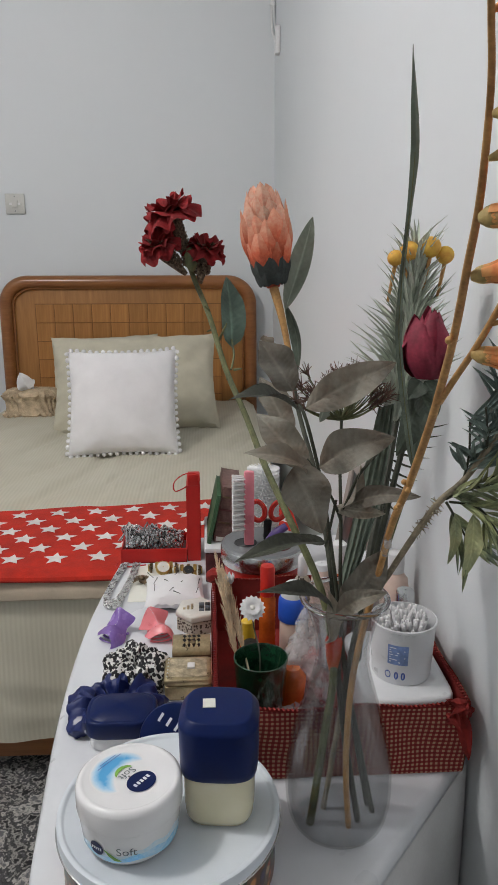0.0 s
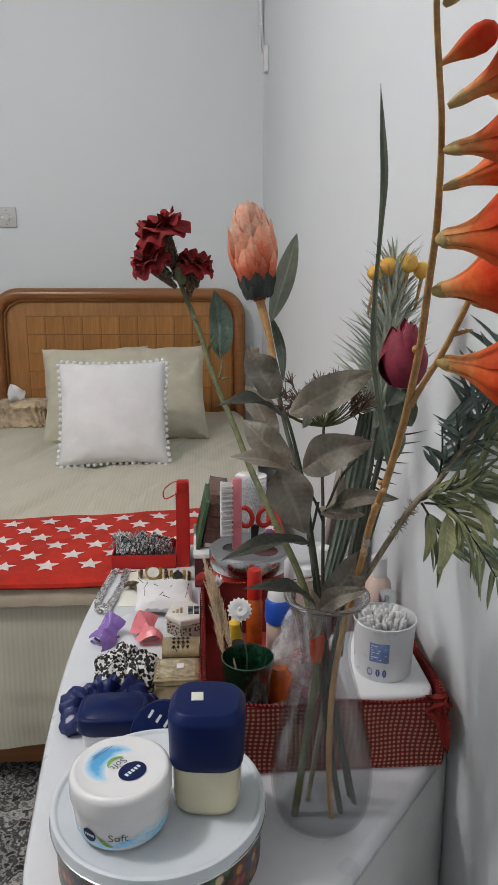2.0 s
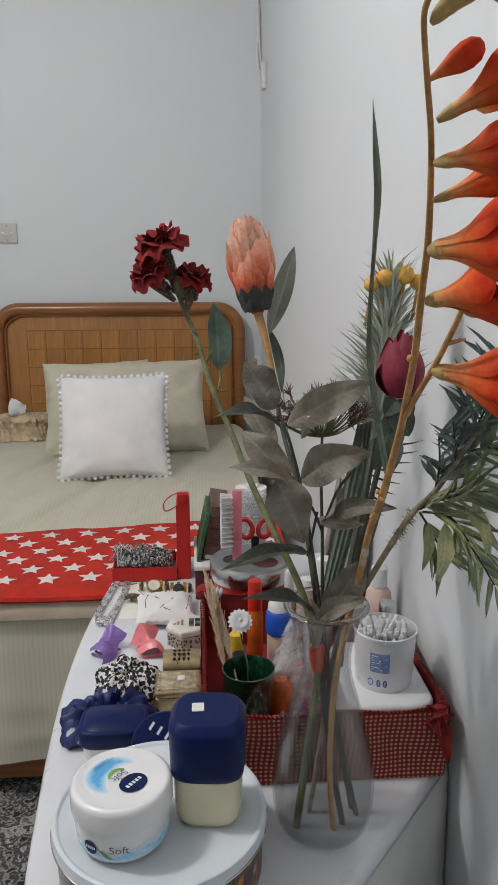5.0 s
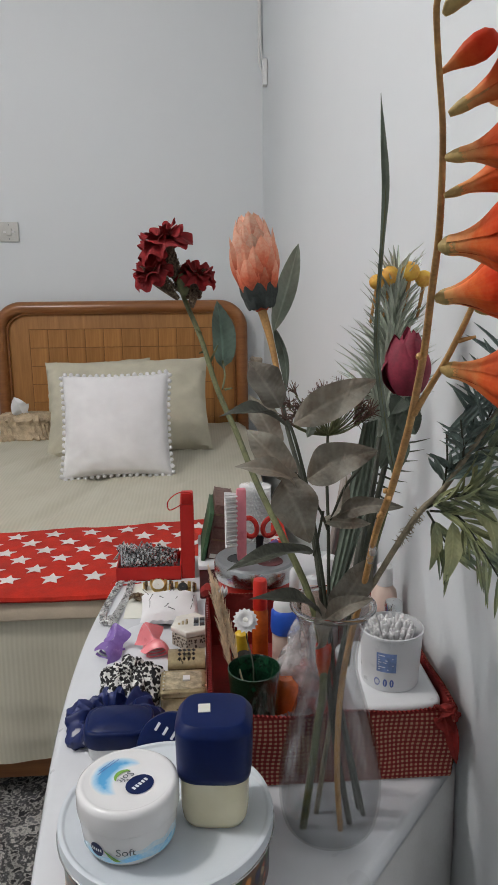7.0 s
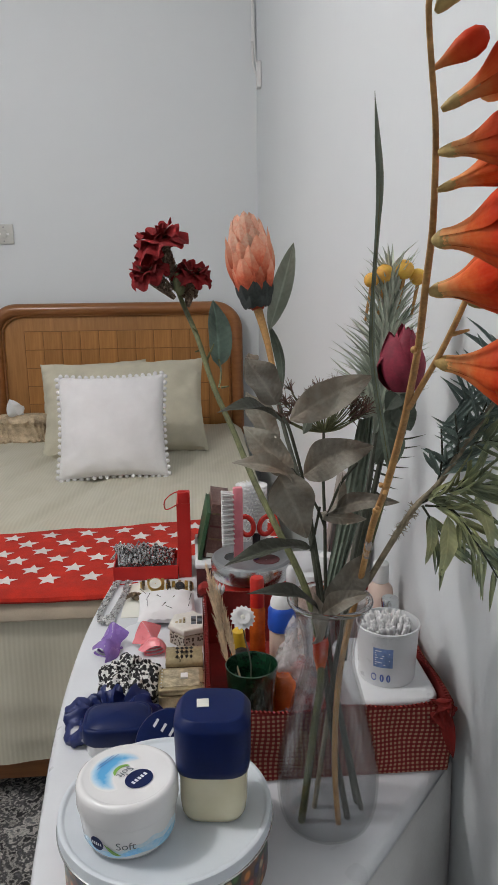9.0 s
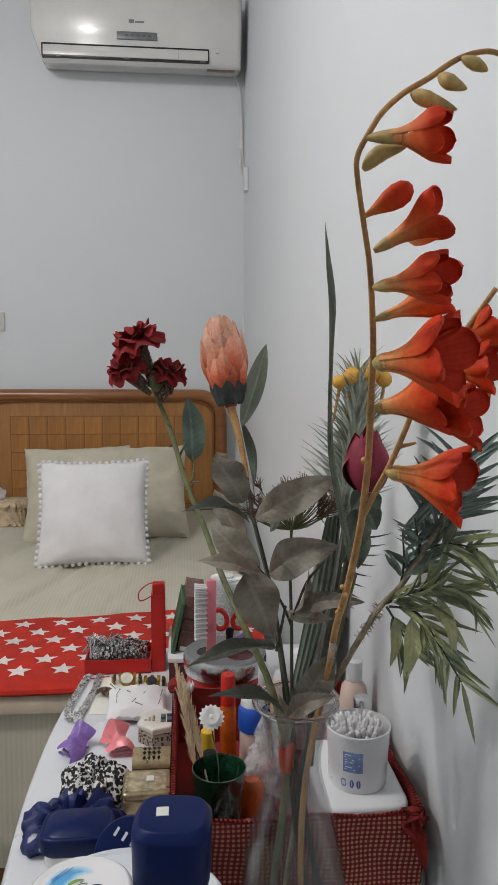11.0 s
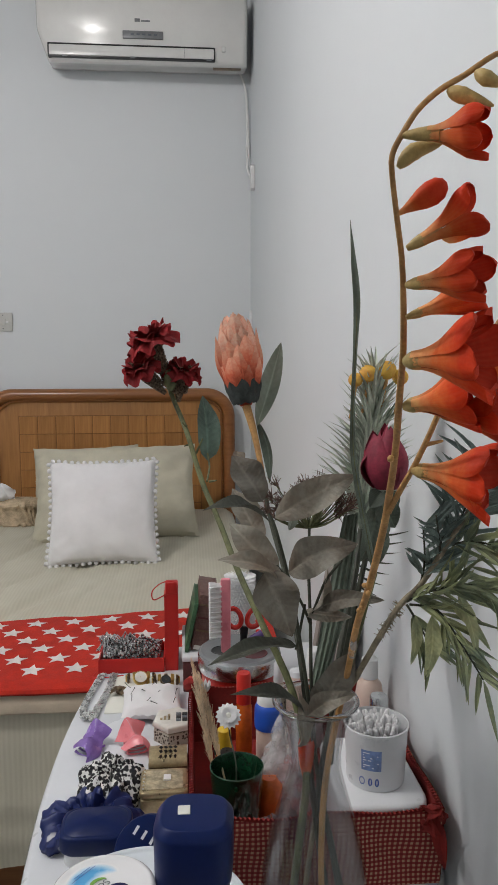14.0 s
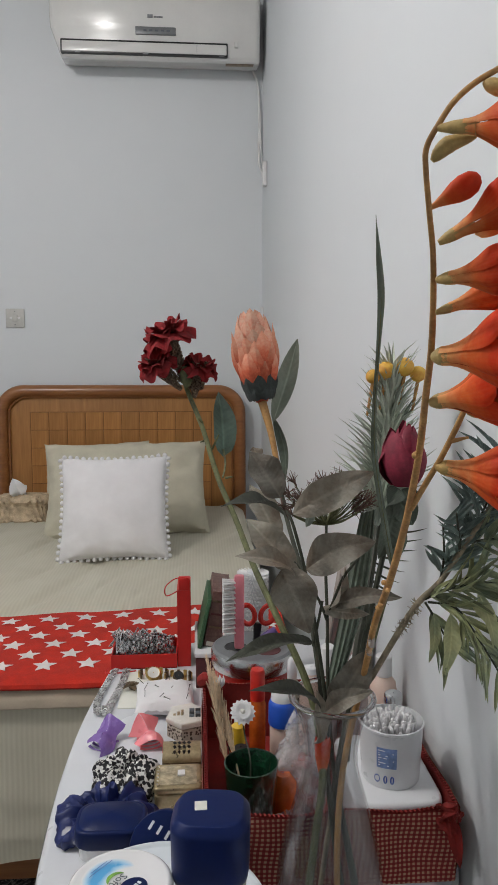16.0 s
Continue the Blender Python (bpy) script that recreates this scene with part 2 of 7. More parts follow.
def petal_paint(name, root, middle, tip, streak=0.25, rough=0.55):
    """A petal that goes from a pale root to a bright tip, with fine streaks along it."""
    m, nt, b = start(name, rough)
    vec = coords(nt)
    along = attribute(nt, "along")
    f = math_node(nt, "ADD", along, math_node(nt, "MULTIPLY", math_node(nt, "SUBTRACT", noise_tex(nt, vec, 120, 4), 0.5), 0.45))
    c = ramp(nt, f, [(0.02, root), (0.36, middle), (0.72, tip)])
    lines = math_node(nt, "SINE", math_node(nt, "ADD", math_node(nt, "MULTIPLY", attribute(nt, "across"), 26.0), math_node(nt, "MULTIPLY", noise_tex(nt, vec, 60, 2), 5.0)))
    c = mix(nt, math_node(nt, "MULTIPLY", math_node(nt, "ADD", lines, 1.0), 0.035), c, ramp(nt, along, [(0.0, (0.75, 0.48, 0.25)), (1.0, (0.74, 0.12, 0.05))]))
    c = mix(nt, streak, c, ramp(nt, noise_tex(nt, vec, 300, 4), [(0.3, (0.25, 0.25, 0.25)), (0.7, (0.75, 0.75, 0.75))]), "OVERLAY")
    info = nt.nodes.new("ShaderNodeObjectInfo")
    n = nt.nodes.new("ShaderNodeVectorMath")
    n.operation = "SCALE"
    nt.links.new(c, n.inputs[0])
    nt.links.new(math_node(nt, "ADD", math_node(nt, "MULTIPLY", info.outputs["Random"], 0.35), 0.82), n.inputs["Scale"])
    nt.links.new(n.outputs[0], b.inputs["Base Color"])
    bump(nt, b, noise_tex(nt, vec, 350, 3), 0.3, 0.001)
    b.inputs["Specular IOR Level"].default_value = 0.2
    thin = nt.nodes.new("ShaderNodeBsdfTranslucent")
    nt.links.new(n.outputs[0], thin.inputs["Color"])
    both = nt.nodes.new("ShaderNodeMixShader")
    both.inputs[0].default_value = 0.22
    nt.links.new(b.outputs[0], both.inputs[1])
    nt.links.new(thin.outputs[0], both.inputs[2])
    nt.links.new(both.outputs[0], nt.nodes["Material Output"].inputs["Surface"])
    return m


def glass(name, col=(1, 1, 1), rough=0.0, ior=1.45):
    m, nt, b = start(name, rough)
    b.inputs["Base Color"].default_value = (*col, 1)
    b.inputs["Transmission Weight"].default_value = 1.0
    b.inputs["IOR"].default_value = ior
    return m


def dusty_glass(name):
    """Thin clear glass: straight through, a glancing shine, and an uneven film of grey dust."""
    m, nt, b = start(name, 0.03)
    clear = nt.nodes.new("ShaderNodeBsdfTransparent")
    clear.inputs["Color"].default_value = (0.905, 0.91, 0.915, 1)
    shine = nt.nodes.new("ShaderNodeBsdfGlossy")
    shine.inputs["Roughness"].default_value = 0.03
    rim = node(nt, "ShaderNodeLayerWeight", Blend=0.12)
    both = nt.nodes.new("ShaderNodeMixShader")
    nt.links.new(math_node(nt, "ADD", math_node(nt, "MULTIPLY", rim.outputs["Facing"], 0.5), 0.03), both.inputs[0])
    nt.links.new(clear.outputs[0], both.inputs[1])
    nt.links.new(shine.outputs[0], both.inputs[2])
    dust = nt.nodes.new("ShaderNodeBsdfDiffuse")
    dust.inputs["Color"].default_value = (0.36, 0.36, 0.37, 1)
    film = nt.nodes.new("ShaderNodeMixShader")
    nt.links.new(ramp(nt, noise_tex(nt, coords(nt), 34, 5), [(0.30, (0.008, 0.008, 0.008)), (0.72, (0.045, 0.045, 0.045))]), film.inputs[0])
    nt.links.new(both.outputs[0], film.inputs[1])
    nt.links.new(dust.outputs[0], film.inputs[2])
    nt.links.new(film.outputs[0], nt.nodes["Material Output"].inputs["Surface"])
    return m


def film_plastic(name, col, alpha):
    m, nt, b = start(name, 0.25)
    b.inputs["Base Color"].default_value = (*col, 1)
    vec = coords(nt)
    nt.links.new(ramp(nt, noise_tex(nt, vec, 60), [(0.3, (alpha * 0.4,) * 3), (0.75, (min(1, alpha * 1.5),) * 3)]), b.inputs["Alpha"])
    return m


def wall_paint():
    m, nt, b = start("wall_paint", 0.55)
    vec = coords(nt)
    big, fine = noise_tex(nt, vec, 1.3, 5), noise_tex(nt, vec, 90, 4)
    c = ramp(nt, big, [(0.3, (0.705, 0.738, 0.762)), (0.7, (0.735, 0.766, 0.786))])
    nt.links.new(c, b.inputs["Base Color"])
    bump(nt, b, math_node(nt, "ADD", math_node(nt, "MULTIPLY", noise_tex(nt, vec, 9, 3), 3.0), fine), 0.18, 0.0015)
    return m


def wood(name, dark, light, axis="x", rough=0.35, coat=0.15):
    m, nt, b = start(name, rough)
    stretch = {"x": (3, 40, 40), "z": (40, 40, 3)}[axis]
    vec = coords(nt, stretch)
    grain = noise_tex(nt, vec, 1.6, 8, 0.65)
    tone = noise_tex(nt, coords(nt), 3.0, 3)
    c = ramp(nt, grain, [(0.25, dark), (0.5, tuple((a + c) / 2 for a, c in zip(dark, light))), (0.75, light)])
    c = mix(nt, 0.25, c, ramp(nt, tone, [(0.3, (0.35, 0.3, 0.28)), (0.7, (0.65, 0.65, 0.65))]), "OVERLAY")
    g = nt.nodes.new("ShaderNodeObjectInfo")
    v = math_node(nt, "ADD", math_node(nt, "MULTIPLY", g.outputs["Random"], 0.22), 0.89)
    n = nt.nodes.new("ShaderNodeVectorMath")
    n.operation = "SCALE"
    nt.links.new(c, n.inputs[0])
    nt.links.new(v, n.inputs["Scale"])
    nt.links.new(n.outputs[0], b.inputs["Base Color"])
    bump(nt, b, grain, 0.08, 0.001)
    b.inputs["Coat Weight"].default_value = coat
    b.inputs["Coat Roughness"].default_value = 0.25
    return m


def striped_cloth():
    """Sage cotton with narrow woven stripes along its length."""
    m, nt, b = start("striped_cloth", 0.85)
    t = coords(nt)
    s = nt.nodes.new("ShaderNodeSeparateXYZ")
    nt.links.new(t, s.inputs[0])
    wob = math_node(nt, "MULTIPLY", noise_tex(nt, t, 8, 2), 0.004)
    st = math_node(nt, "SINE", math_node(nt, "MULTIPLY", math_node(nt, "ADD", s.outputs[0], wob), 2 * math.pi / 0.0105))
    line = ramp(nt, math_node(nt, "MULTIPLY", math_node(nt, "ADD", st, 1.0), 0.5), [(0.2, (0.535, 0.506, 0.405)), (0.8, (0.568, 0.540, 0.436))])
    big = noise_tex(nt, t, 4, 4)
    c = mix(nt, 0.3, line, ramp(nt, big, [(0.3, (0.4, 0.4, 0.38)), (0.7, (0.58, 0.58, 0.58))]), "OVERLAY")
    nt.links.new(c, b.inputs["Base Color"])
    bump(nt, b, math_node(nt, "ADD", st, math_node(nt, "MULTIPLY", noise_tex(nt, t, 400, 2), 1.0)), 0.20, 0.0007)
    b.inputs["Sheen Weight"].default_value = 0.15
    return m


def gingham():
    """Small red and cream checks, under six millimetres to the repeat."""
    m, nt, b = start("gingham", 0.9)
    t = coords(nt)
    s = nt.nodes.new("ShaderNodeSeparateXYZ")
    nt.links.new(t, s.inputs[0])
    k = 2 * math.pi / 0.0056
    across = math_node(nt, "ADD", s.outputs[0], s.outputs[1])

    def band(v):
        return ramp(nt, math_node(nt, "MULTIPLY", math_node(nt, "ADD", math_node(nt, "SINE", math_node(nt, "MULTIPLY", v, k)), 1.0), 0.5), [(0.42, (0, 0, 0)), (0.6, (1, 1, 1))])

    both = math_node(nt, "MULTIPLY", math_node(nt, "ADD", band(across), band(s.outputs[2])), 0.5)
    c = ramp(nt, both, [(0.0, (0.18, 0.010, 0.010)), (0.5, (0.27, 0.035, 0.03)), (1.0, (0.50, 0.30, 0.19))])
    c = mix(nt, 0.3, c, ramp(nt, noise_tex(nt, t, 30, 3), [(0.3, (0.38, 0.38, 0.38)), (0.7, (0.6, 0.6, 0.6))]), "OVERLAY")
    nt.links.new(c, b.inputs["Base Color"])
    bump(nt, b, noise_tex(nt, t, 600, 2), 0.3, 0.0006)
    return m


def carpet():
    """Grey, black and cream rug with a broad floral figure."""
    m, nt, b = start("carpet", 0.95)
    t = coords(nt)
    warp = nt.nodes.new("ShaderNodeTexNoise")
    warp.inputs["Scale"].default_value = 6.0
    nt.links.new(t, warp.inputs["Vector"])
    moved = nt.nodes.new("ShaderNodeVectorMath")
    moved.operation = "MULTIPLY_ADD"
    nt.links.new(warp.outputs["Color"], moved.inputs[0])
    moved.inputs[1].default_value = (0.06, 0.06, 0.06)
    nt.links.new(t, moved.inputs[2])
    v = node(nt, "ShaderNodeTexVoronoi", Scale=6.0)
    v.feature = "DISTANCE_TO_EDGE"
    nt.links.new(moved.outputs[0], v.inputs["Vector"])
    leafy = noise_tex(nt, moved.outputs[0], 42, 5, 0.6)
    f = math_node(nt, "ADD", math_node(nt, "MULTIPLY", v.outputs["Distance"], 0.9), math_node(nt, "MULTIPLY", leafy, 0.85))
    c = ramp(nt, f, [(0.36, (0.016, 0.016, 0.018)), (0.41, (0.36, 0.35, 0.33)), (0.46, (0.03, 0.03, 0.032)), (0.53, (0.10, 0.10, 0.105)), (0.56, (0.50, 0.48, 0.45)), (0.64, (0.13, 0.13, 0.14))])
    nt.links.new(c, b.inputs["Base Color"])
    bump(nt, b, noise_tex(nt, t, 500, 2), 0.6, 0.003)
    return m


def spotted(name, ground, spot, scale, edge=0.5):
    """Printed cloth with irregular dark patches."""
    m, nt, b = start(name, 0.8)
    t = coords(nt)
    v = node(nt, "ShaderNodeTexVoronoi", Scale=scale)
    nt.links.new(t, v.inputs["Vector"])
    f = math_node(nt, "ADD", v.outputs["Distance"], math_node(nt, "MULTIPLY", noise_tex(nt, t, scale * 2.2, 3), 0.5))
    c = ramp(nt, f, [(edge, spot), (edge + 0.05, ground)])
    nt.links.new(c, b.inputs["Base Color"])
    bump(nt, b, noise_tex(nt, t, 300, 2), 0.2, 0.0008)
    return m


def printed_tin():
    """Bright folk flowers printed all round a tin."""
    m, nt, b = start("printed_tin", 0.3)
    t = coords(nt)
    v = node(nt, "ShaderNodeTexVoronoi", Scale=85.0, Randomness=0.9)
    nt.links.new(t, v.inputs["Vector"])
    s = nt.nodes.new("ShaderNodeSeparateColor")
    nt.links.new(v.outputs["Color"], s.inputs[0])
    c = ramp(nt, s.outputs[0], [(0.0, (0.55, 0.10, 0.02)), (0.2, (0.06, 0.16, 0.04)), (0.4, (0.02, 0.03, 0.14)), (0.55, (0.60, 0.22, 0.03)), (0.7, (0.42, 0.02, 0.03)), (0.85, (0.65, 0.5, 0.3))], True)
    ring = ramp(nt, v.outputs["Distance"], [(0.28, (1, 1, 1)), (0.5, (0.05, 0.04, 0.03))])
    nt.links.new(mix(nt, 0.85, c, ring, "MULTIPLY"), b.inputs["Base Color"])
    return m


WALL = wall_paint()
WHITE = paint("white_plastic", (0.80, 0.80, 0.80), 0.32, 0.03, 12, 200, 0.03)
AC_WHITE = paint("aged_white_plastic", (0.76, 0.76, 0.74), 0.22, 0.04, 6, 120, 0.02, coat=0.3)
CEIL = paint("ceiling_paint", (0.70, 0.70, 0.70), 0.8, 0.05, 3, 100, 0.1)
TABLE = paint("table_top_laminate", (0.69, 0.71, 0.745), 0.30, 0.04, 7, 90, 0.03)
SKIRT = paint("table_skirt_cloth", (0.66, 0.66, 0.66), 0.7, 0.08, 9, 260, 0.12)
OAK = wood("oak", (0.30, 0.125, 0.028), (0.51, 0.24, 0.066), "z", 0.5, 0.0)
OAK_FRAME = wood("oak_frame", (0.20, 0.072, 0.022), (0.32, 0.135, 0.045), "x", 0.28)
SHEET = striped_cloth()
PILLOW = paint("sage_cotton", (0.57, 0.535, 0.42), 0.9, 0.08, 14, 420, 0.2)
HEM = paint("beige_hem", (0.56, 0.47, 0.36), 0.9, 0.08, 14, 420, 0.2)
COTTON = paint("white_cotton", (0.80, 0.79, 0.80), 0.9, 0.05, 10, 380, 0.25)
RED_WOOL = paint("red_fleece", (0.52, 0.024, 0.010), 0.95, 0.18, 25, 350, 0.5, 0.002)
STAR = paint("white_fleece", (0.74, 0.70, 0.68), 0.95, 0.08, 30, 350, 0.4, 0.002)
RUG = carpet()
FLOOR = paint("floor_tile", (0.22, 0.195, 0.17), 0.35, 0.15, 4, 60, 0.05)
GINGHAM = gingham()
RED_CLOTH = paint("red_cloth", (0.27, 0.016, 0.012), 0.85, 0.22, 22, 260, 0.3)
NAVY = paint("navy_plastic", (0.003, 0.0125, 0.082), 0.36, 0.08, 20, 260, 0.05)
NAVY.node_tree.nodes["Principled BSDF"].inputs["Specular IOR Level"].default_value = 0.22
JELLY = paint("pale_jelly", (0.72, 0.67, 0.47), 0.22, 0.04, 10, 80, 0.02, sub=0.25, coat=0.6)
JAR_WHITE = paint("jar_white", (0.82, 0.82, 0.83), 0.2, 0.02, 10, 80, 0.01, coat=0.4)
AQUA = paint("aqua_print", (0.18, 0.52, 0.78), 0.25, 0.35, 70, 240, 0.0, second=(0.60, 0.76, 0.86))
WASH = wash_paint()
LIME = paint("lime_print", (0.25, 0.50, 0.10), 0.25, 0.2, 40, 200, 0.0)
INK = paint("grey_ink", (0.12, 0.14, 0.16), 0.4, 0.1, 40, 200, 0.0)
BLUE_INK = paint("blue_ink", (0.06, 0.12, 0.42), 0.4, 0.1, 40, 200, 0.0)
PALE_INK = paint("pale_ink", (0.82, 0.84, 0.88), 0.4, 0.03, 40, 200, 0.0)
TIN = printed_tin()
TIN_LID = paint("tin_lid_enamel", (0.66, 0.71, 0.76), 0.42, 0.05, 8, 60, 0.02)
GLASS = dusty_glass("clear_glass")
THICK_GLASS = glass("thick_glass", (0.80, 0.805, 0.81))
GREEN_GLASS = paint("dark_green_glass", (0.010, 0.050, 0.024), 0.12, 0.35, 60, 500, 0.15, coat=0.8)
RED_CARD = paint("red_card", (0.58, 0.014, 0.010), 0.5, 0.08, 20, 300, 0.08)
RED_PLASTIC = paint("red_plastic", (0.60, 0.025, 0.015), 0.3, 0.08, 20, 200, 0.03)
SILVER = paint("silver_chain", (0.62, 0.62, 0.62), 0.28, 0.2, 120, 600, 0.6, 0.002, metal=1.0, island=0.5)
CRYSTAL = paint("silver_beads", (0.62, 0.63, 0.64), 0.12, 0.3, 120, 600, 0.4, 0.002, metal=0.9, island=0.9)
GREY_METAL = paint("grey_enamel", (0.22, 0.23, 0.24), 0.35, 0.1, 30, 300, 0.05, metal=0.3)
CHROME = paint("brushed_chrome", (0.62, 0.63, 0.64), 0.22, 0.06, 30, 300, 0.03, metal=1.0)
GOLD = paint("gold_plate", (0.62, 0.42, 0.14), 0.3, 0.2, 60, 400, 0.1, metal=1.0)
BRONZE = paint("antique_bronze", (0.22, 0.16, 0.10), 0.38, 0.3, 60, 400, 0.2, metal=0.8)
PAPER = paint("cream_paper", (0.75, 0.75, 0.68), 0.8, 0.04, 20, 300, 0.05)
LILAC = paint("lilac_plastic", (0.27, 0.16, 0.50), 0.26, 0.12, 30, 300, 0.04)
PINK = paint("coral_pink_plastic", (0.90, 0.27, 0.30), 0.30, 0.08, 30, 300, 0.04, sub=0.15)
PINK_CLEAR = paint("rose_pink_plastic", (0.78, 0.25, 0.30), 0.3, 0.1, 30, 300, 0.04)
LEOPARD = spotted("black_white_print", (0.74, 0.73, 0.71), (0.012, 0.012, 0.015), 165, 0.80)
NAVY_PRINT = spotted("navy_white_print", (0.004, 0.014, 0.105), (0.42, 0.42, 0.46), 24, 0.36)
NAVY_PRINT.node_tree.nodes["Principled BSDF"].inputs["Roughness"].default_value = 0.48
INLAY = spotted("bone_inlay", (0.46, 0.42, 0.35), (0.07, 0.05, 0.04), 200, 0.62)
BRASSY = paint("champagne_metal", (0.52, 0.42, 0.25), 0.3, 0.2, 40, 300, 0.1, metal=0.7)
GOLD_PALE = paint("pale_gold", (0.58, 0.49, 0.33), 0.4, 0.35, 90, 400, 0.2, metal=0.4)
BONE = paint("bone_white", (0.74, 0.72, 0.66), 0.4, 0.1, 40, 200, 0.1)
BLACK = paint("black_plastic", (0.018, 0.018, 0.02), 0.35, 0.1, 40, 200, 0.03)
MAROON = paint("maroon_leather", (0.095, 0.018, 0.020), 0.5, 0.2, 40, 300, 0.25)
BROWN_BOOK = paint("brown_cover", (0.085, 0.036, 0.033), 0.5, 0.5, 70, 250, 0.15, second=(0.16, 0.09, 0.07))
GREEN_BOOK = paint("green_cover", (0.05, 0.13, 0.06), 0.5, 0.2, 30, 250, 0.1)
ORANGE_TINT = paint("orange_liquid", (0.70, 0.14, 0.02), 0.2, 0.2, 30, 200, 0.0, coat=0.5)
BLUE_CAP = paint("bright_blue_plastic", (0.02, 0.10, 0.55), 0.3, 0.06, 20, 200, 0.02)
YELLOW = paint("yellow_plastic", (0.75, 0.47, 0.03), 0.4, 0.1, 40, 200, 0.03)
PURPLE = paint("violet_plastic", (0.10, 0.06, 0.22), 0.35, 0.1, 40, 200, 0.03)
SKIN_LOTION = paint("peach_bottle", (0.72, 0.55, 0.47), 0.35, 0.05, 20, 200, 0.02)
BAG = film_plastic("clear_film", (0.85, 0.85, 0.87), 0.35)
FROST = paint("frosted_white", (0.72, 0.73, 0.75), 0.3, 0.03, 20, 200, 0.02, coat=0.2)
WHEAT = paint("dry_wheat", (0.84, 0.65, 0.45), 0.8, 0.2, 60, 400, 0.3, island=0.4)
FRILL = paint("tan_frill", (0.60, 0.47, 0.32), 0.9, 0.25, 40, 400, 0.4)
TISSUE = paint("tissue_paper", (0.82, 0.82, 0.83), 0.9, 0.03, 30, 300, 0.1)
FRAME_GREY = paint("grey_wood", (0.36, 0.32, 0.29), 0.6, 0.15, 20, 200, 0.1, stretch=(8, 8, 1))

CARNATION = paint("wine_red_petal", (0.265, 0.006, 0.009), 0.85, 0.30, 60, 500, 0.4, 0.001)
HUSK = paint("brown_husk", (0.26, 0.19, 0.13), 0.9, 0.7, 300, 700, 1.0, 0.003, second=(0.045, 0.018, 0.015))
PROTEA = petal_paint("coral_bract", (0.50, 0.07, 0.035), (0.82, 0.20, 0.105), (0.86, 0.42, 0.28), 0.40, 0.75)
PROTEA_TIP = petal_paint("peach_bract", (0.66, 0.14, 0.08), (0.84, 0.34, 0.23), (0.86, 0.52, 0.38), 0.40, 0.75)
PROTEA_BASE = paint("charcoal_bract", (0.055, 0.065, 0.062), 0.8, 0.3, 60, 380, 0.4, island=0.4)
STEM_GREEN = paint("olive_stem", (0.145, 0.155, 0.065), 0.6, 0.35, 60, 400, 0.3)
STEM_DARK = paint("dark_stem", (0.050, 0.055, 0.035), 0.6, 0.3, 60, 400, 0.3)
STEM_TAN = paint("tan_stem", (0.49, 0.275, 0.095), 0.55, 0.3, 50, 400, 0.3, second=(0.33, 0.165, 0.055))
STEM_HAIRY = paint("hairy_stem", (0.32, 0.27, 0.19), 0.8, 0.35, 60, 400, 0.4)
LEAF_GREY = leaf_paint("taupe_leaf", (0.325, 0.308, 0.258), (0.200, 0.156, 0.116), 1.3, 0.62, 0.75)
LEAF_DARK = leaf_paint("dark_leaf", (0.085, 0.092, 0.070), (0.050, 0.050, 0.040), 1.3, 0.5, 0.4)
LEAF_BLUE = leaf_paint("blue_green_leaf", (0.150, 0.225, 0.180), (0.092, 0.138, 0.112), 1.5, 0.5, 0.3)
BAMBOO_BLUE = leaf_paint("blue_grey_leaf", (0.205, 0.265, 0.235), (0.105, 0.145, 0.135), 1.2, 0.5, 0.6)
LEAF_SAGE = leaf_paint("sage_leaf", (0.31, 0.35, 0.285), (0.21, 0.24, 0.19), 1.5, 0.6, 0.3)
LEAF_GREEN = leaf_paint("deep_green_leaf", (0.120, 0.150, 0.118), (0.075, 0.092, 0.068), 1.5, 0.5, 0.4)
NEEDLE = leaf_paint("blue_green_needle", (0.56, 0.60, 0.52), (0.36, 0.41, 0.33), 1.1, 0.65, 0.7)
BAMBOO = leaf_paint("fern_leaf", (0.370, 0.390, 0.190), (0.170, 0.225, 0.170), 1.15, 0.55, 0.9)
WITHER = leaf_paint("yellowing_leaf", (0.58, 0.58, 0.32), (0.34, 0.40, 0.25), 1.2, 0.6, 0.4)
ROSE = paint("burgundy_petal", (0.270, 0.022, 0.050), 0.7, 0.25, 40, 350, 0.3, island=0.35)
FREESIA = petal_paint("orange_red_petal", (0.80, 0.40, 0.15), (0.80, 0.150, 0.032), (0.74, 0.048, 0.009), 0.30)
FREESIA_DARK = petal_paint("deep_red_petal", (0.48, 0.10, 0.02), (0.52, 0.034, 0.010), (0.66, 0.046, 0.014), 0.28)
FREESIA_TUBE = paint("peach_tube", (0.66, 0.24, 0.09), 0.6, 0.3, 70, 380, 0.25, second=(0.50, 0.30, 0.10))
CALYX = paint("olive_calyx", (0.46, 0.30, 0.10), 0.6, 0.3, 60, 380, 0.3, second=(0.36, 0.27, 0.10))
BERRY = paint("yellow_berry", (0.72, 0.46, 0.07), 0.6, 0.2, 60, 400, 0.3, second=(0.66, 0.30, 0.05))
THISTLE = paint("russet_bristle", (0.135, 0.075, 0.058), 0.9, 0.3, 90, 400, 0.3, island=0.7)
AQUA_PALE = paint("pale_aqua_print", (0.50, 0.68, 0.80), 0.25, 0.2, 90, 300, 0.0, second=(0.74, 0.80, 0.83))
PLATE = paint("grey_white_plastic", (0.56, 0.56, 0.53), 0.4, 0.05, 30, 200, 0.03)
GROOVE = paint("dark_groove", (0.215, 0.092, 0.026), 0.7, 0.1, 20, 200, 0.05)

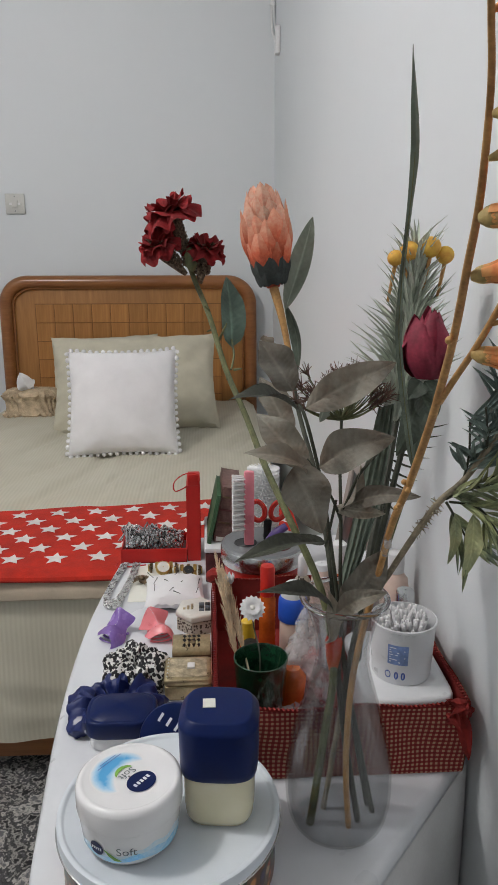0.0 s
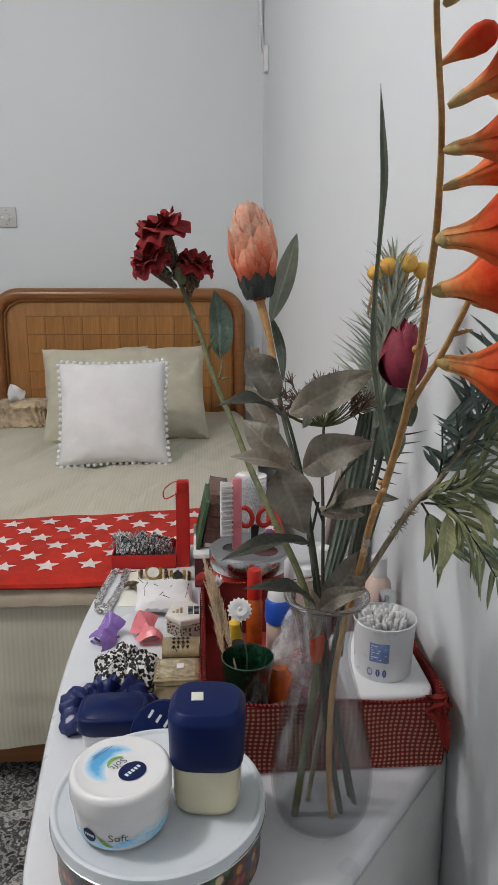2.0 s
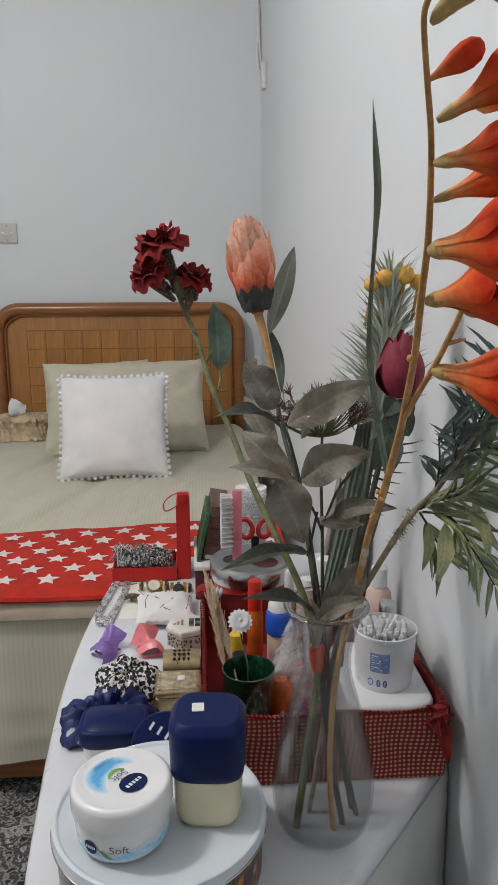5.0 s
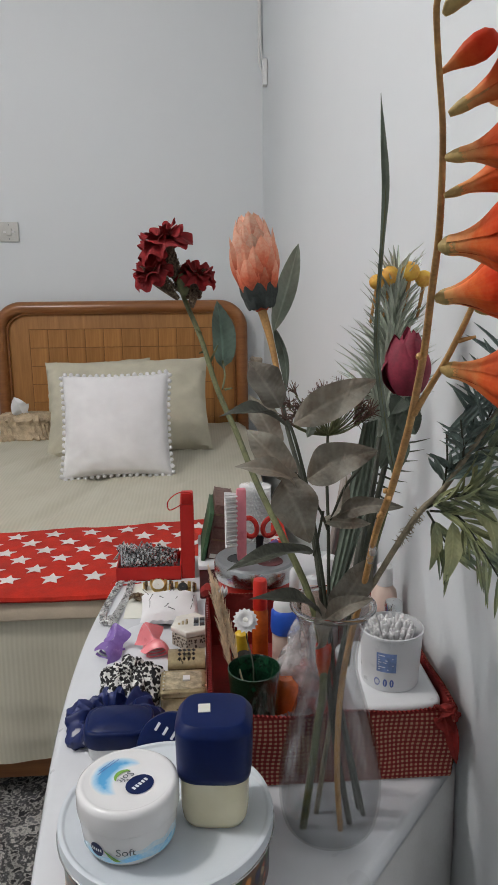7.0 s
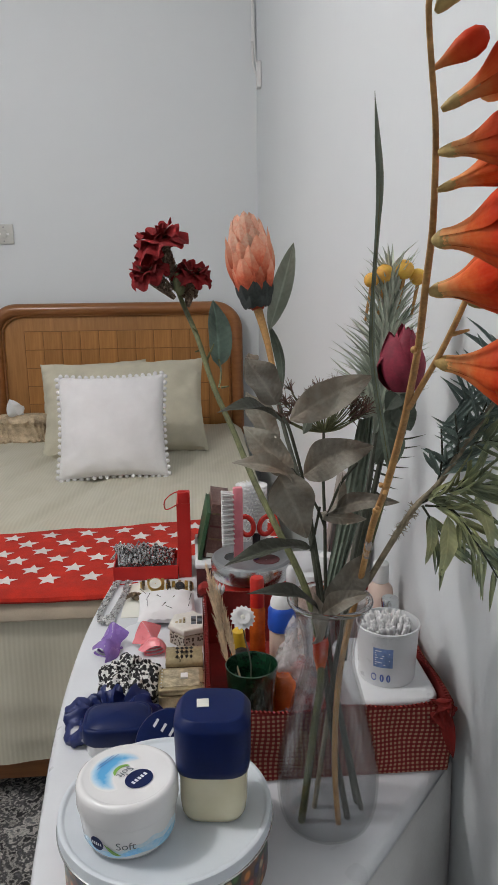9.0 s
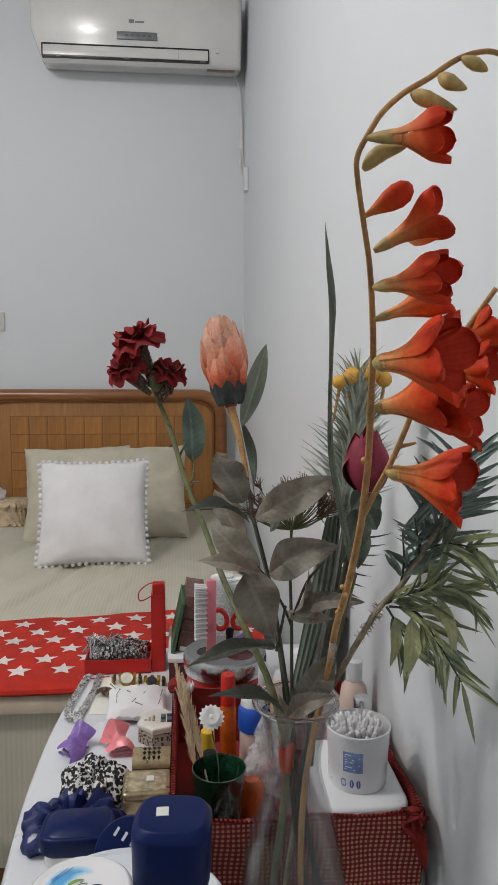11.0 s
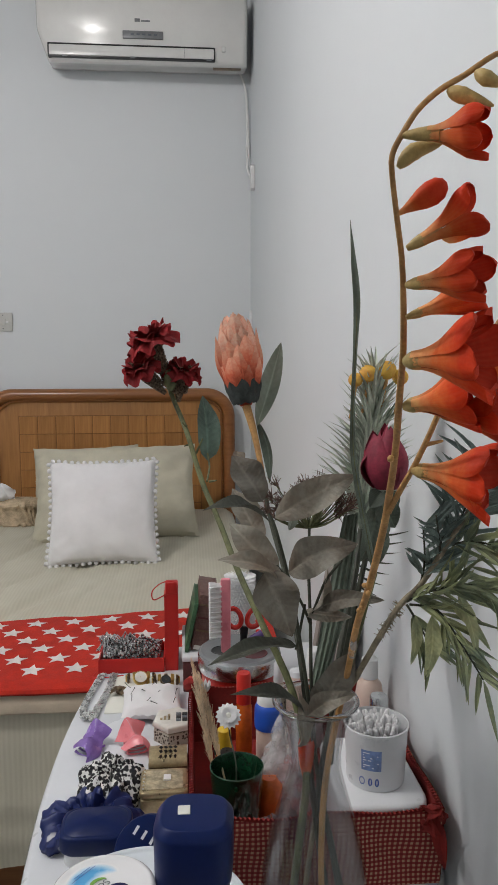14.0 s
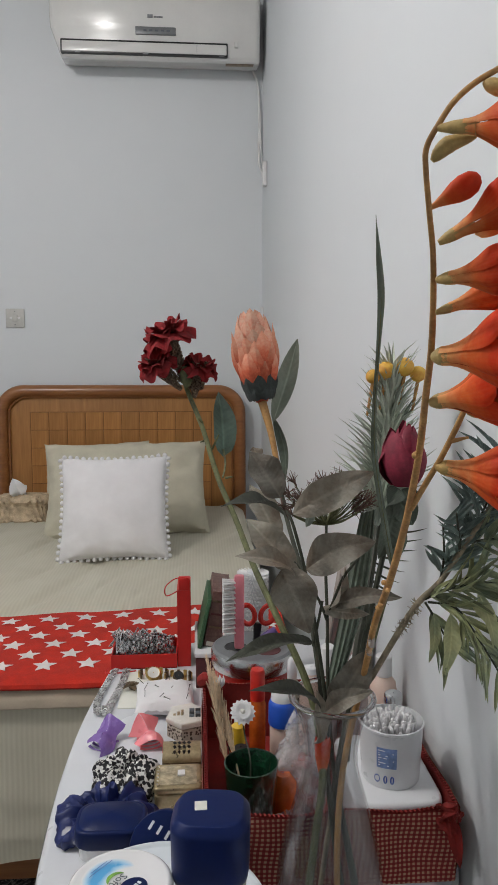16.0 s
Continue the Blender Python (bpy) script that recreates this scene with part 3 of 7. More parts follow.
# ---------------------------------------------------------------- the room
WX, WY, LX, BY, CZ = 0.304, 3.36, -2.4, -2.1, 2.86


def room():
    g = Geo().box((LX - 0.15, BY - 0.15, -0.12), (WX + 0.15, WY + 0.15, 0.0))
    whole("floor", g, FLOOR, "beige tiled bedroom floor", "floor", kind="structure", smooth=False)
    g = Geo().box((LX - 0.15, BY - 0.15, CZ), (WX + 0.15, WY + 0.15, CZ + 0.12))
    whole("ceiling", g, CEIL, "plain white plaster ceiling", "ceiling", kind="structure", smooth=False)
    spans = {
        "wall_north": ((LX, WY, 0), (WX, WY + 0.15, CZ)),
        "wall_east": ((WX, BY, 0), (WX + 0.15, WY + 0.15, CZ)),
        "wall_south": ((LX, BY - 0.15, 0), (WX, BY, CZ)),
        "wall_west": ((LX - 0.15, BY, 0), (LX, WY + 0.15, CZ)),
    }
    for name, (lo, hi) in spans.items():
        whole(name, Geo().box(lo, hi), WALL, "smooth cool-white painted plaster wall", "wall", kind="structure", smooth=False)


room()


def rug():
    loop = rect(-1.75, -0.6, -0.05, 2.3, 0.01, 2)
    whole("rug", slab(Geo(), loop, 0.0, 0.012, 0.003), RUG, "grey, black and cream floral rug on the floor", "rug", at=(-0.9, 0.85, 0))


rug()


# ---------------------------------------------------------------- bed
def bed():
    t = thing("bed", (-0.36, 2.4, 0.0), "single bed with a rounded oak headboard of square panels", "bed")
    x0, x1, top, y = -0.915, 0.222, 1.066, 3.285
    r, w = 0.13, 0.029
    path = [(x0 + w, y, 0.0), (x0 + w - 0.004, y, 0.45), (x0 + w, y, top - r)]
    for k in range(1, 13):
        a = math.pi * (1 - k / 24)
        path.append((x0 + w + (r - w) + (r - w) * math.cos(a), y, top - r + (r - w) * math.sin(a)))
    for k in range(0, 13):
        a = math.pi / 2 * (1 - k / 12)
        path.append((x1 - r + (r - w) * math.cos(a), y, top - r + (r - w) * math.sin(a)))
    path += [(x1 - w + 0.003, y, 0.45), (x1 - w, y, 0.0)]
    head = part("headboard", Geo().box((x0 + 0.04, y - 0.002, 0.18), (x1 - 0.04, y + 0.022, top - 0.05), 0.003), OAK, t, "honey oak veneer panel")
    part("frame", Geo().tube(path, w, 14, 1), OAK_FRAME, head, "rounded glossy brown wooden rim")
    inner = [(p[0] + (0.034 if p[0] < -0.3 else -0.034) * (1 if p[2] < top - 0.1 else 0.75), y - 0.010, p[2] - (0.026 if p[2] > top - 0.1 else 0.012)) for p in path[1:-1]]
    part("bead", Geo().tube(inner, 0.005, 8, 1), OAK_FRAME, head)
    # grid of square veneer panels
    s = 0.0822
    tile = shared_mesh("panel", Geo().box((-s / 2 + 0.0015, -0.0020, -s / 2 + 0.0015), (s / 2 - 0.0015, 0.003, s / 2 - 0.0015), 0.0006, None, 1), OAK)
    part("groove", Geo().box((-0.761, y - 0.0026, 0.447), (0.065, y, 0.944)), GROOVE, head, "dark joints between the squares")
    for i in range(10):
        for j in range(6):
            piece("panel", tile, head, (-0.759 + s * (i + 0.5), y - 0.0022, 0.942 - s * (j + 0.5)))
    part("foot_rail", Geo().box((x0 + 0.03, 1.432, 0.052), (x1 - 0.03, 1.46, 0.30), 0.004), OAK_FRAME, t, "plain brown wooden rail")
    for x in (x0 + 0.06, x1 - 0.06):
        part("leg", Geo().box((x - 0.03, 1.434, 0.0125), (x + 0.03, 1.49, 0.06), 0.004), OAK_FRAME, t)
    part("side_rail", Geo().box((x0 + 0.03, 1.46, 0.10), (x0 + 0.06, 3.27, 0.26), 0.004), OAK_FRAME, t)
    part("side_rail", Geo().box((x1 - 0.06, 1.46, 0.10), (x1 - 0.03, 3.27, 0.26), 0.004), OAK_FRAME, t)
    part("mattress", Geo().box((x0 + 0.03, 1.45, 0.26), (x1 - 0.04, 3.255, 0.478), 0.04, None, 4), COTTON, t)


bed()


def bedspread():
    """Sheet over the mattress, hanging down over the foot and the sides."""
    x0, x1 = -0.905, 0.205
    cols = 110
    rows = []
    prof = []
    for k in range(20):
        prof.append((1.418, 0.115 + 0.345 * k / 19))
    for k in range(1, 7):
        a = math.pi / 2 * k / 6
        prof.append((1.418 + 0.035 * (1 - math.cos(a)), 0.46 + 0.035 * math.sin(a)))
    for k in range(1, 110):
        prof.append((1.453 + 1.80 * k / 109, 0.495))
    for y, z in prof:
        row = []
        for j in range(cols + 1):
            u = j / cols
            x = x0 + (x1 - x0) * u
            yy, zz = y, z
            n1 = noise.noise((x * 5, y * 4, z * 3))
            n2 = noise.noise((x * 14 + y * 6, y * 9, 3.0))
            if z < 0.47:
                d = (0.47 - z) / 0.35
                sag = math.sin(z * 62 + x * 7 + 3.0 * noise.noise((x * 3, z * 6, 2)))
                yy -= d * (0.012 + 0.010 * math.sin(x * 23 + 1.5 * noise.noise((x * 3, 0, 5)))) + 0.006 * n1 + 0.0045 * max(0.0, sag) ** 2 * min(1.0, d * 1.6)
                if z < 0.12:
                    zz += 0.006 * n2
            else:
                crease = max(0.0, math.sin(x * 17 - y * 5 + 2.4 * noise.noise((x * 2, y * 2, 1)))) ** 6
                zz += 0.007 * n1 + 0.005 * n2 + 0.004 - 0.026 * crease * max(0, n1 + 0.45) - 0.008 * max(0.0, math.sin(x * 41 - y * 15 + 3 * noise.noise((x * 3, y * 2, 6)))) ** 5 * max(0, n2 + 0.4) + 0.004 * noise.noise((x * 9 - y * 7, y * 2, 8))
            if z > 0.47:
                zz = max(zz + 0.006, z - 0.0015)
            edge = min(u, 1 - u)
            if edge < 0.03:
                zz -= (0.03 - edge) * 0.6
            row.append((x, yy, zz))
        rows.append(row)
    t = thing("bedspread", (-0.35, 2.3, 0.48), "sage-beige cotton bedspread with narrow woven stripes, lightly creased", "bedspread")
    part("sheet", Geo().grid(rows), SHEET, t)
    for side, sx in ((-1, x0), (1, x1)):
        rs = []
        for i in range(50):
            y = 1.42 + 1.83 * i / 49
            rs.append([(sx + side * (0.004 + 0.010 * k / 6 * (1 + math.sin(y * 21))), y, 0.478 - 0.34 * k / 6) for k in range(7)])
        part("side_drop", Geo().grid(rs), SHEET, t)
    hem = []
    for j in range(60):
        x = x0 + 0.01 + (x1 - x0 - 0.02) * j / 59
        w = 0.003 * noise.noise((x * 8, 2, 2))
        hem.append([(x, 1.412 + w, 0.452), (x, 1.404 + w, 0.458), (x, 1.402 + w, 0.476), (x, 1.408 + w, 0.490), (x, 1.425, 0.499), (x, 1.45, 0.502)])
    part("folded_hem", Geo().grid(hem), HEM, t, "plain beige turned edge")


bedspread()


def star_runner():
    t = thing("bed_runner", (-0.35, 1.62, 0.50), "red fleece blanket with white stars across the foot of the bed", "blanket")
    rows = []
    ys = [1.398 + 0.445 * k / 30 for k in range(31)]

    def height(x, y):
        return 0.519 + 0.006 * noise.noise((x * 6, y * 6, 7)) + 0.003 * noise.noise((x * 16, y * 16, 2)) - max(0, 1.425 - y) * 0.25

    def slant(x, y):
        """The far edge runs askew, nearer the foot towards the open side."""
        return 0.20 * (y - 1.398) * (x - 0.05)

    for y in ys:
        rows.append([(x, y + 0.010 * noise.noise((x * 4, 1, 3)) + 0.02 * (x + 0.35) + slant(x, y), height(x, y)) for x in (-0.925 + 1.14 * j / 80 for j in range(81))])
    front = [(p[0], p[1] + 0.004, p[2] - 0.014) for p in rows[0]]
    part("fabric", Geo().grid([front, [(p[0], p[1] - 0.003, p[2] - 0.007) for p in rows[0]]] + rows), RED_WOOL, t)

    def star_points(cx, cy, spin, size):
        out = []
        for k in range(10):
            rr = size if k % 2 == 0 else size * 0.45
            a = spin + math.pi * k / 5
            out.append((cx + rr * math.sin(a), cy + rr * math.cos(a)))
        return out

    for r in range(7):
        for c in range(13):
            cx = -0.90 + 0.0935 * c + (0.0467 if r % 2 else 0) + 0.005 * noise.noise((c, r, 0))
            cy = 1.484 + 0.062 * r + 0.004 * noise.noise((r, c, 4)) + 0.02 * (cx + 0.35)
            cy += slant(cx, cy)
            if cy > 1.81 + slant(cx, 1.84) or cx > 0.18:
                continue
            pts = star_points(cx, cy, 0.15 * noise.noise((c * 2, r, 1)), 0.0275 * (1 + 0.1 * noise.noise((c, r * 3, 6))))
            g = Geo()
            ring0 = [(x, y, height(x, y) + 0.001) for x, y in pts]
            ring1 = [(cx + (x - cx) * 0.97, cy + (y - cy) * 0.97, height(x, y) + 0.0018) for x, y in pts]
            g.grid([ring0, ring1], wrap=True)
            n = len(g.v)
            g.v.append((cx, cy, height(cx, cy) + 0.0022))
            g.f += [(10 + k, 10 + (k + 1) % 10, n) for k in range(10)]
            part("star", g, STAR, t)


star_runner()


def cushion_shape(w, h, thick, n=36, pinch=0.10, rumple=1.0):
    """A stuffed cushion in its own x, z plane: front and back sheets."""
    front, back = [], []
    for i in range(n + 1):
        v = -1 + 2 * i / n
        fr, bk = [], []
        for j in range(n + 1):
            u = -1 + 2 * j / n
            k = ((1 - u * u) * (1 - v * v)) ** 0.42
            px = u * w / 2 * (1 - pinch * (1 - v * v) * abs(u) ** 2 * 0.6)
            pz = v * h / 2 * (1 - pinch * (1 - u * u) * abs(v) ** 2 * 0.6)
            wob = 0.014 * noise.noise((u * 3 + w * 9, v * 3, h * 7)) * k + 0.011 * noise.noise((u * 7, v * 8 + w * 5, 1)) * (1 - 0.6 * k)
            fold = (abs(u * v)) ** 1.5
            wob = (wob + 0.016 * fold * math.sin(13 * (abs(u) - abs(v)) + 2 * u + 3 * v) * (1 - abs(u)) ** 0.4 + 0.006 * noise.noise((u * 11, v * 11, w * 3)) * (1 - k)) * min(1.0, w / 0.4)
            wob *= rumple * (1.0 - (1.0 - rumple) * 0.8 * k)
            fr.append((px, -thick / 2 * k + wob, pz))
            bk.append((px, thick / 2 * k + wob, pz))
        front.append(fr)
        back.append(bk)
    return Geo().grid(front).grid(back, flip=True)


def lean(geo, m):
    geo.v = [tuple(m @ Vector(p)) for p in geo.v]
    return geo


def cushions():
    # sage pillow against the headboard, a second one behind it
    whole("pillow", lean(cushion_shape(0.46, 0.36, 0.17), pose(-0.440, 3.10, 0.648, -22, -2, 0)), PILLOW, "sage cotton bed pillow leaning on the headboard behind another", "pillow", "bed pillows", at=(-0.40, 3.1, 0.5))
    whole("pillow", lean(cushion_shape(0.65, 0.40, 0.17), pose(-0.284, 2.82, 0.668, -30, -1.2, 2)), PILLOW, "plump sage cotton bed pillow leaning back", "pillow", "bed pillows", at=(-0.285, 2.86, 0.5))
    # white cushion with bobble trim
    w, h = 0.372, 0.366
    m = pose(-0.290, 2.425, 0.672, -24, -0.8, 1)
    t = thing("cushion", (-0.298, 2.44, 0.5), "white square cotton cushion trimmed with white pompoms", "cushion")
    part("cover", lean(cushion_shape(w, h, 0.16, 44, 0.10, 0.58), m), COTTON, t)
    bob = shared_mesh("pompom", Geo().ball((0, 0, 0), 0.0078, 10, 6), COTTON)
    for side in range(4):
        for k in range(17):
            s = -1 + 2 * (k + 0.5) / 17
            pin = 1 - 0.06 * (1 - s * s)
            u, v = ((s, 1.02 * pin), (s, -1.02 * pin), (1.02 * pin, s), (-1.02 * pin, s))[side]
            p = m @ Vector((u * w / 2, 0.004 * math.sin(k * 5), v * h / 2))
            piece("pompom", bob, t, p, scale=(1, 1, 1 + 0.15 * math.sin(k * 3)))
    # tissue box in a frilled cover
    t = thing("tissue_box", (-0.735, 3.02, 0.50), "tissue box in a gathered tan fabric cover with a white tissue", "tissue box")
    g = Geo()
    rows = []
    for k in range(9):
        z = 0.500 + 0.105 * k / 8
        rr = []
        for j in range(90):
            a = 2 * math.pi * j / 90
            ru = 0.012 * math.sin(j * 1.7 + k) * (1.0 if k in (0, 1, 6, 7) else 0.35) + 0.01 * (k in (1, 7))
            c, s = math.cos(a), math.sin(a)
            e = 0.45
            rr.append((-0.735 + (0.105 + ru) * math.copysign(abs(c) ** e, c), 3.02 + (0.06 + ru) * math.copysign(abs(s) ** e, s), z + 0.005 * math.sin(j * 2.3)))
        rows.append(rr)
    g.grid(rows, wrap=True)
    g.grid([rows[-1], [(-0.735 + (p[0] + 0.735) * 0.5, 3.02 + (p[1] - 3.02) * 0.5, 0.615) for p in rows[-1]], [(-0.735, 3.02, 0.618)] * 90], wrap=True)
    part("frilled_cover", g, FRILL, t)
    g = Geo()
    g.leaf((-0.745, 3.0, 0.61), (-0.775, 2.99, 0.685), 0.07, (0.2, -1, 0.2), 0.15, 0.4, 8, 0.8, 0.4)
    g.leaf((-0.745, 3.01, 0.61), (-0.72, 3.0, 0.655), 0.05, (-0.3, -1, 0.2), -0.1, 0.4, 8, 0.8, 0.4)
    part("tissue", g, TISSUE, t, "crumpled white tissue")


cushions()


# ---------------------------------------------------------------- wall fittings
def air_conditioner():
    t = thing("air_conditioner", (-0.16, 3.36, 2.53), "white wall-mounted split air conditioner, switched off", "air conditioner")
    x0, x1 = -0.603, 0.275
    side = [(3.355, 2.472), (3.30, 2.463), (3.235, 2.449), (3.20, 2.443), (3.182, 2.450), (3.172, 2.47), (3.164, 2.52), (3.152, 2.59), (3.146, 2.64), (3.148, 2.69), (3.165, 2.73), (3.21, 2.752), (3.355, 2.757)]
    pts = [Vector((0, y, z)) for y, z in side]
    pts = smooth_path(pts, 4)
    rows = []
    for x, s in ((x0, 0.90), (x0 + 0.006, 0.96), (x0 + 0.022, 1.0), (x1 - 0.022, 1.0), (x1 - 0.006, 0.96), (x1, 0.90)):
        row = []
        for p in pts:
            y = 3.355 - (3.355 - p.y) * s
            z = 2.56 + (p.z - 2.56) * (0.93 + 0.07 * (s - 0.9) / 0.1)
            taper = (0.045 * max(0, (2.56 - z) / 0.13)) if x < -0.2 else 0.0
            row.append((x + taper, y, z))
        rows.append(row)
    g = Geo().grid(rows)
    n = len(g.v)
    m = len(pts)
    g.f.append(tuple(range(m - 1, -1, -1)))
    g.f.append(tuple(5 * m + k for k in range(m)))
    part("casing", g, AC_WHITE, t)

    part("outlet_slot", Geo().box((-0.560, 3.160, 2.453), (0.137, 3.22, 2.507), 0.003), BLACK, t)
    flap = part("flap", Geo().box((-0.554, 3.156, 2.458), (0.132, 3.167, 2.499), 0.004), AC_WHITE, t)
    part("flap_rib", Geo().box((0.006, 3.1545, 2.460), (0.0075, 3.157, 2.497)), GREY_METAL, flap)
    for x in (-0.50, -0.22, 0.10):
        part("clip", Geo().box((x, 3.155, 2.453), (x + 0.022, 3.162, 2.458), 0.001), GREY_METAL, flap)
    disp = part("display", Geo().box((-0.249, 3.151, 2.530), (-0.081, 3.166, 2.560), 0.003), GREY_METAL, t, "dull grey display strip")
    for k in range(5):
        part("mark", Geo().box((-0.215 + k * 0.024, 3.1498, 2.541), (-0.202 + k * 0.024, 3.152, 2.548)), INK, disp)
    g = Geo().box((-0.198, 3.1485, 2.594), (-0.176, 3.1545, 2.607), 0.001).box((-0.172, 3.1485, 2.595), (-0.135, 3.1545, 2.601), 0.001)
    part("emblem", g, GREY_METAL, t, "small plain grey badge")
    part("latch", Geo().box((0.166, 3.158, 2.491), (0.180, 3.172, 2.514), 0.002), AC_WHITE, t)
    part("stain", Geo().box((0.13, 3.205, 2.4425), (0.25, 3.235, 2.4475), 0.001), BRONZE, t, "brown dust along the lower edge")


air_conditioner()


def wall_cable():
    t = thing("power_cable", (0.29, 3.34, 2.2), "white air conditioner cable running down the corner to a plug", "cable")
    pth = [(0.255, 3.345, 2.475), (0.282, 3.348, 2.40), (0.288, 3.35, 2.24), (0.287, 3.35, 2.12), (0.289, 3.34, 2.06), (0.2955, 3.26, 2.0), (0.2965, 3.19, 1.935), (0.2965, 3.165, 1.945)]
    part("cord", Geo().tube(pth, 0.0055, 8, 5), WHITE, t)
    pth = [(0.292, 3.348, 2.30), (0.294, 3.345, 2.15), (0.2968, 3.30, 2.06), (0.2972, 3.22, 2.03), (0.2972, 3.175, 2.01)]
    part("cord", Geo().tube(pth, 0.0035, 8, 5), WHITE, t)
    part("plug", Geo().box((0.284, 3.128, 1.925), (0.3035, 3.178, 2.025), 0.006), WHITE, t, "white plug and socket")
    part("clip", Geo().box((0.28, 3.343, 2.155), (0.299, 3.3595, 2.168), 0.002), WHITE, t)


wall_cable()


def socket(x, z, label):
    t = thing("light_switch", (x, WY, z), label, "light switch", "wall plates")
    part("plate", Geo().box((x - 0.042, WY - 0.010, z - 0.0425), (x + 0.042, WY - 0.0005, z + 0.0425), 0.004), PLATE, t)
    part("rocker", Geo().box((x - 0.013, WY - 0.014, z - 0.016), (x + 0.013, WY - 0.009, z + 0.016), 0.003), PLATE, t)
    part("rib", Geo().box((x - 0.024, WY - 0.0125, z - 0.005), (x + 0.024, WY - 0.009, z + 0.005), 0.0015), WHITE, t)
    for dz in (-0.03, 0.03):
        part("screw", Geo().lathe([(0.0001, 0), (0.003, 0), (0.003, 0.001), (0.0001, 0.0012)], (x, WY - 0.010, z + dz), 10, (0, -1, 0)), GREY_METAL, t)


socket(-0.829, 1.368, "square off-white light switch plate on the wall")
socket(-0.945, 1.368, "square off-white wall plate beside the switch")
g = Geo().box((0.2935, 3.27, 1.30), (0.3035, 3.32, 1.42), 0.003)
whole("wall_plate", g, WHITE, "narrow white cover plate in the wall corner", "wall plate", at=(0.30, 3.3, 1.36))


# ---------------------------------------------------------------- dressing table
TZ = 0.60
OUTLINE = rounded_loop([(0.300, 0.703, 0.0), (0.035, 0.390, 0.16), (-0.165, 0.43, 0.15), (-0.212, 0.95, 0.42), (-0.155, 1.392, 0.05), (0.300, 1.392, 0.0)], 0.1, 12)


def dressing_table():
    t = thing("dressing_table", (0.1, 1.0, 0.0), "white half-oval dressing table with a long cloth skirt against the wall", "dressing table")
    part("tabletop", slab(Geo(), OUTLINE, TZ - 0.026, TZ, 0.013), TABLE, t, "pale blue-white smooth top")
    rows = []
    edge = OUTLINE[:-1]
    # denser outline for the folds
    pts = []
    for a, b in zip(edge, edge[1:]):
        n = max(1, int((Vector((*b, 0)) - Vector((*a, 0))).length / 0.012))
        for k in range(n):
            pts.append((a[0] + (b[0] - a[0]) * k / n, a[1] + (b[1] - a[1]) * k / n))
    pts.append(edge[-1])
    cx, cy = 0.10, 0.95
    run, acc = [], 0.0
    for i, p in enumerate(pts):
        if i:
            acc += math.dist(p, pts[i - 1])
        run.append(acc)
    for k in range(16):
        f = k / 15
        z = TZ - 0.012 - (TZ - 0.045) * f
        row = []
        for (x, y), s in zip(pts, run):
            d = Vector((x - cx, y - cy, 0)).normalized()
            fold = math.sin(s * 34 + 2.5 * noise.noise((s * 4, 0, 0)))
            off = 0.0008 + 0.008 * f ** 0.7 + 0.011 * f ** 0.6 * fold + 0.006 * f * noise.noise((s * 9, f * 2, 3))
            if y > 1.34:
                off = min(off, 0.0)
            row.append((min(x + d.x * off, 0.3025), y + d.y * off, z))
        rows.append(row)
    part("skirt", Geo().grid(rows), SKIRT, t, "white cloth hanging in soft folds")
    for x, y in ((0.26, 0.74), (-0.10, 0.60), (-0.13, 1.30), (0.26, 1.34)):
        part("leg", Geo().box((x - 0.02, y - 0.02, 0.0), (x + 0.02, y + 0.02, TZ - 0.018), 0.003), WHITE, t)


dressing_table()


# ---------------------------------------------------------------- jars and tin
def text_mesh(words, size):
    """Built-in font letters as vertices and faces in the x, y plane, centred."""
    cu = bpy.data.curves.new("letters", "FONT")
    cu.body, cu.size, cu.align_x, cu.align_y, cu.resolution_u = words, size, "CENTER", "CENTER", 3
    ob = bpy.data.objects.new("letters", cu)
    me = ob.to_mesh()
    out = [v.co.copy() for v in me.vertices], [tuple(p.vertices) for p in me.polygons]
    ob.to_mesh_clear()
    bpy.data.objects.remove(ob)
    bpy.data.curves.remove(cu)
    return out


def letters_on(words, size, place):
    """Letters, each vertex laid by place(x, y)."""
    vs, fs = text_mesh(words, size)
    return Geo().add([place(v.x, v.y) for v in vs], fs)


def round_tin():
    c = (-0.041, 0.567)
    t = thing("biscuit_tin", (*c, TZ), "round biscuit tin with bright folk flowers and a pale lid", "tin")
    part("body", Geo().lathe([(0.001, 0.0006), (0.098, 0.0006), (0.1005, 0.004), (0.1005, 0.058)], (*c, TZ), 72), TIN, t, "printed orange, green and blue flowers")
    part("lid", Geo().lathe([(0.1012, 0.0512), (0.1045, 0.052), (0.1052, 0.0535), (0.1045, 0.055), (0.1045, 0.0638), (0.1040, 0.0654), (0.1026, 0.0661), (0.1004, 0.0661), (0.0990, 0.0653), (0.0980, 0.0638), (0.0968, 0.0632), (0.001, 0.0632)], (*c, TZ), 96), TIN_LID, t, "pale blue-white lid with a raised rim")
    part("rim_wire", Geo().lathe([(0.104, 0.0522), (0.1058, 0.0528), (0.1058, 0.0542), (0.104, 0.0548)], (*c, TZ), 96), CHROME, t)


round_tin()
LID_Z = TZ + 0.0634


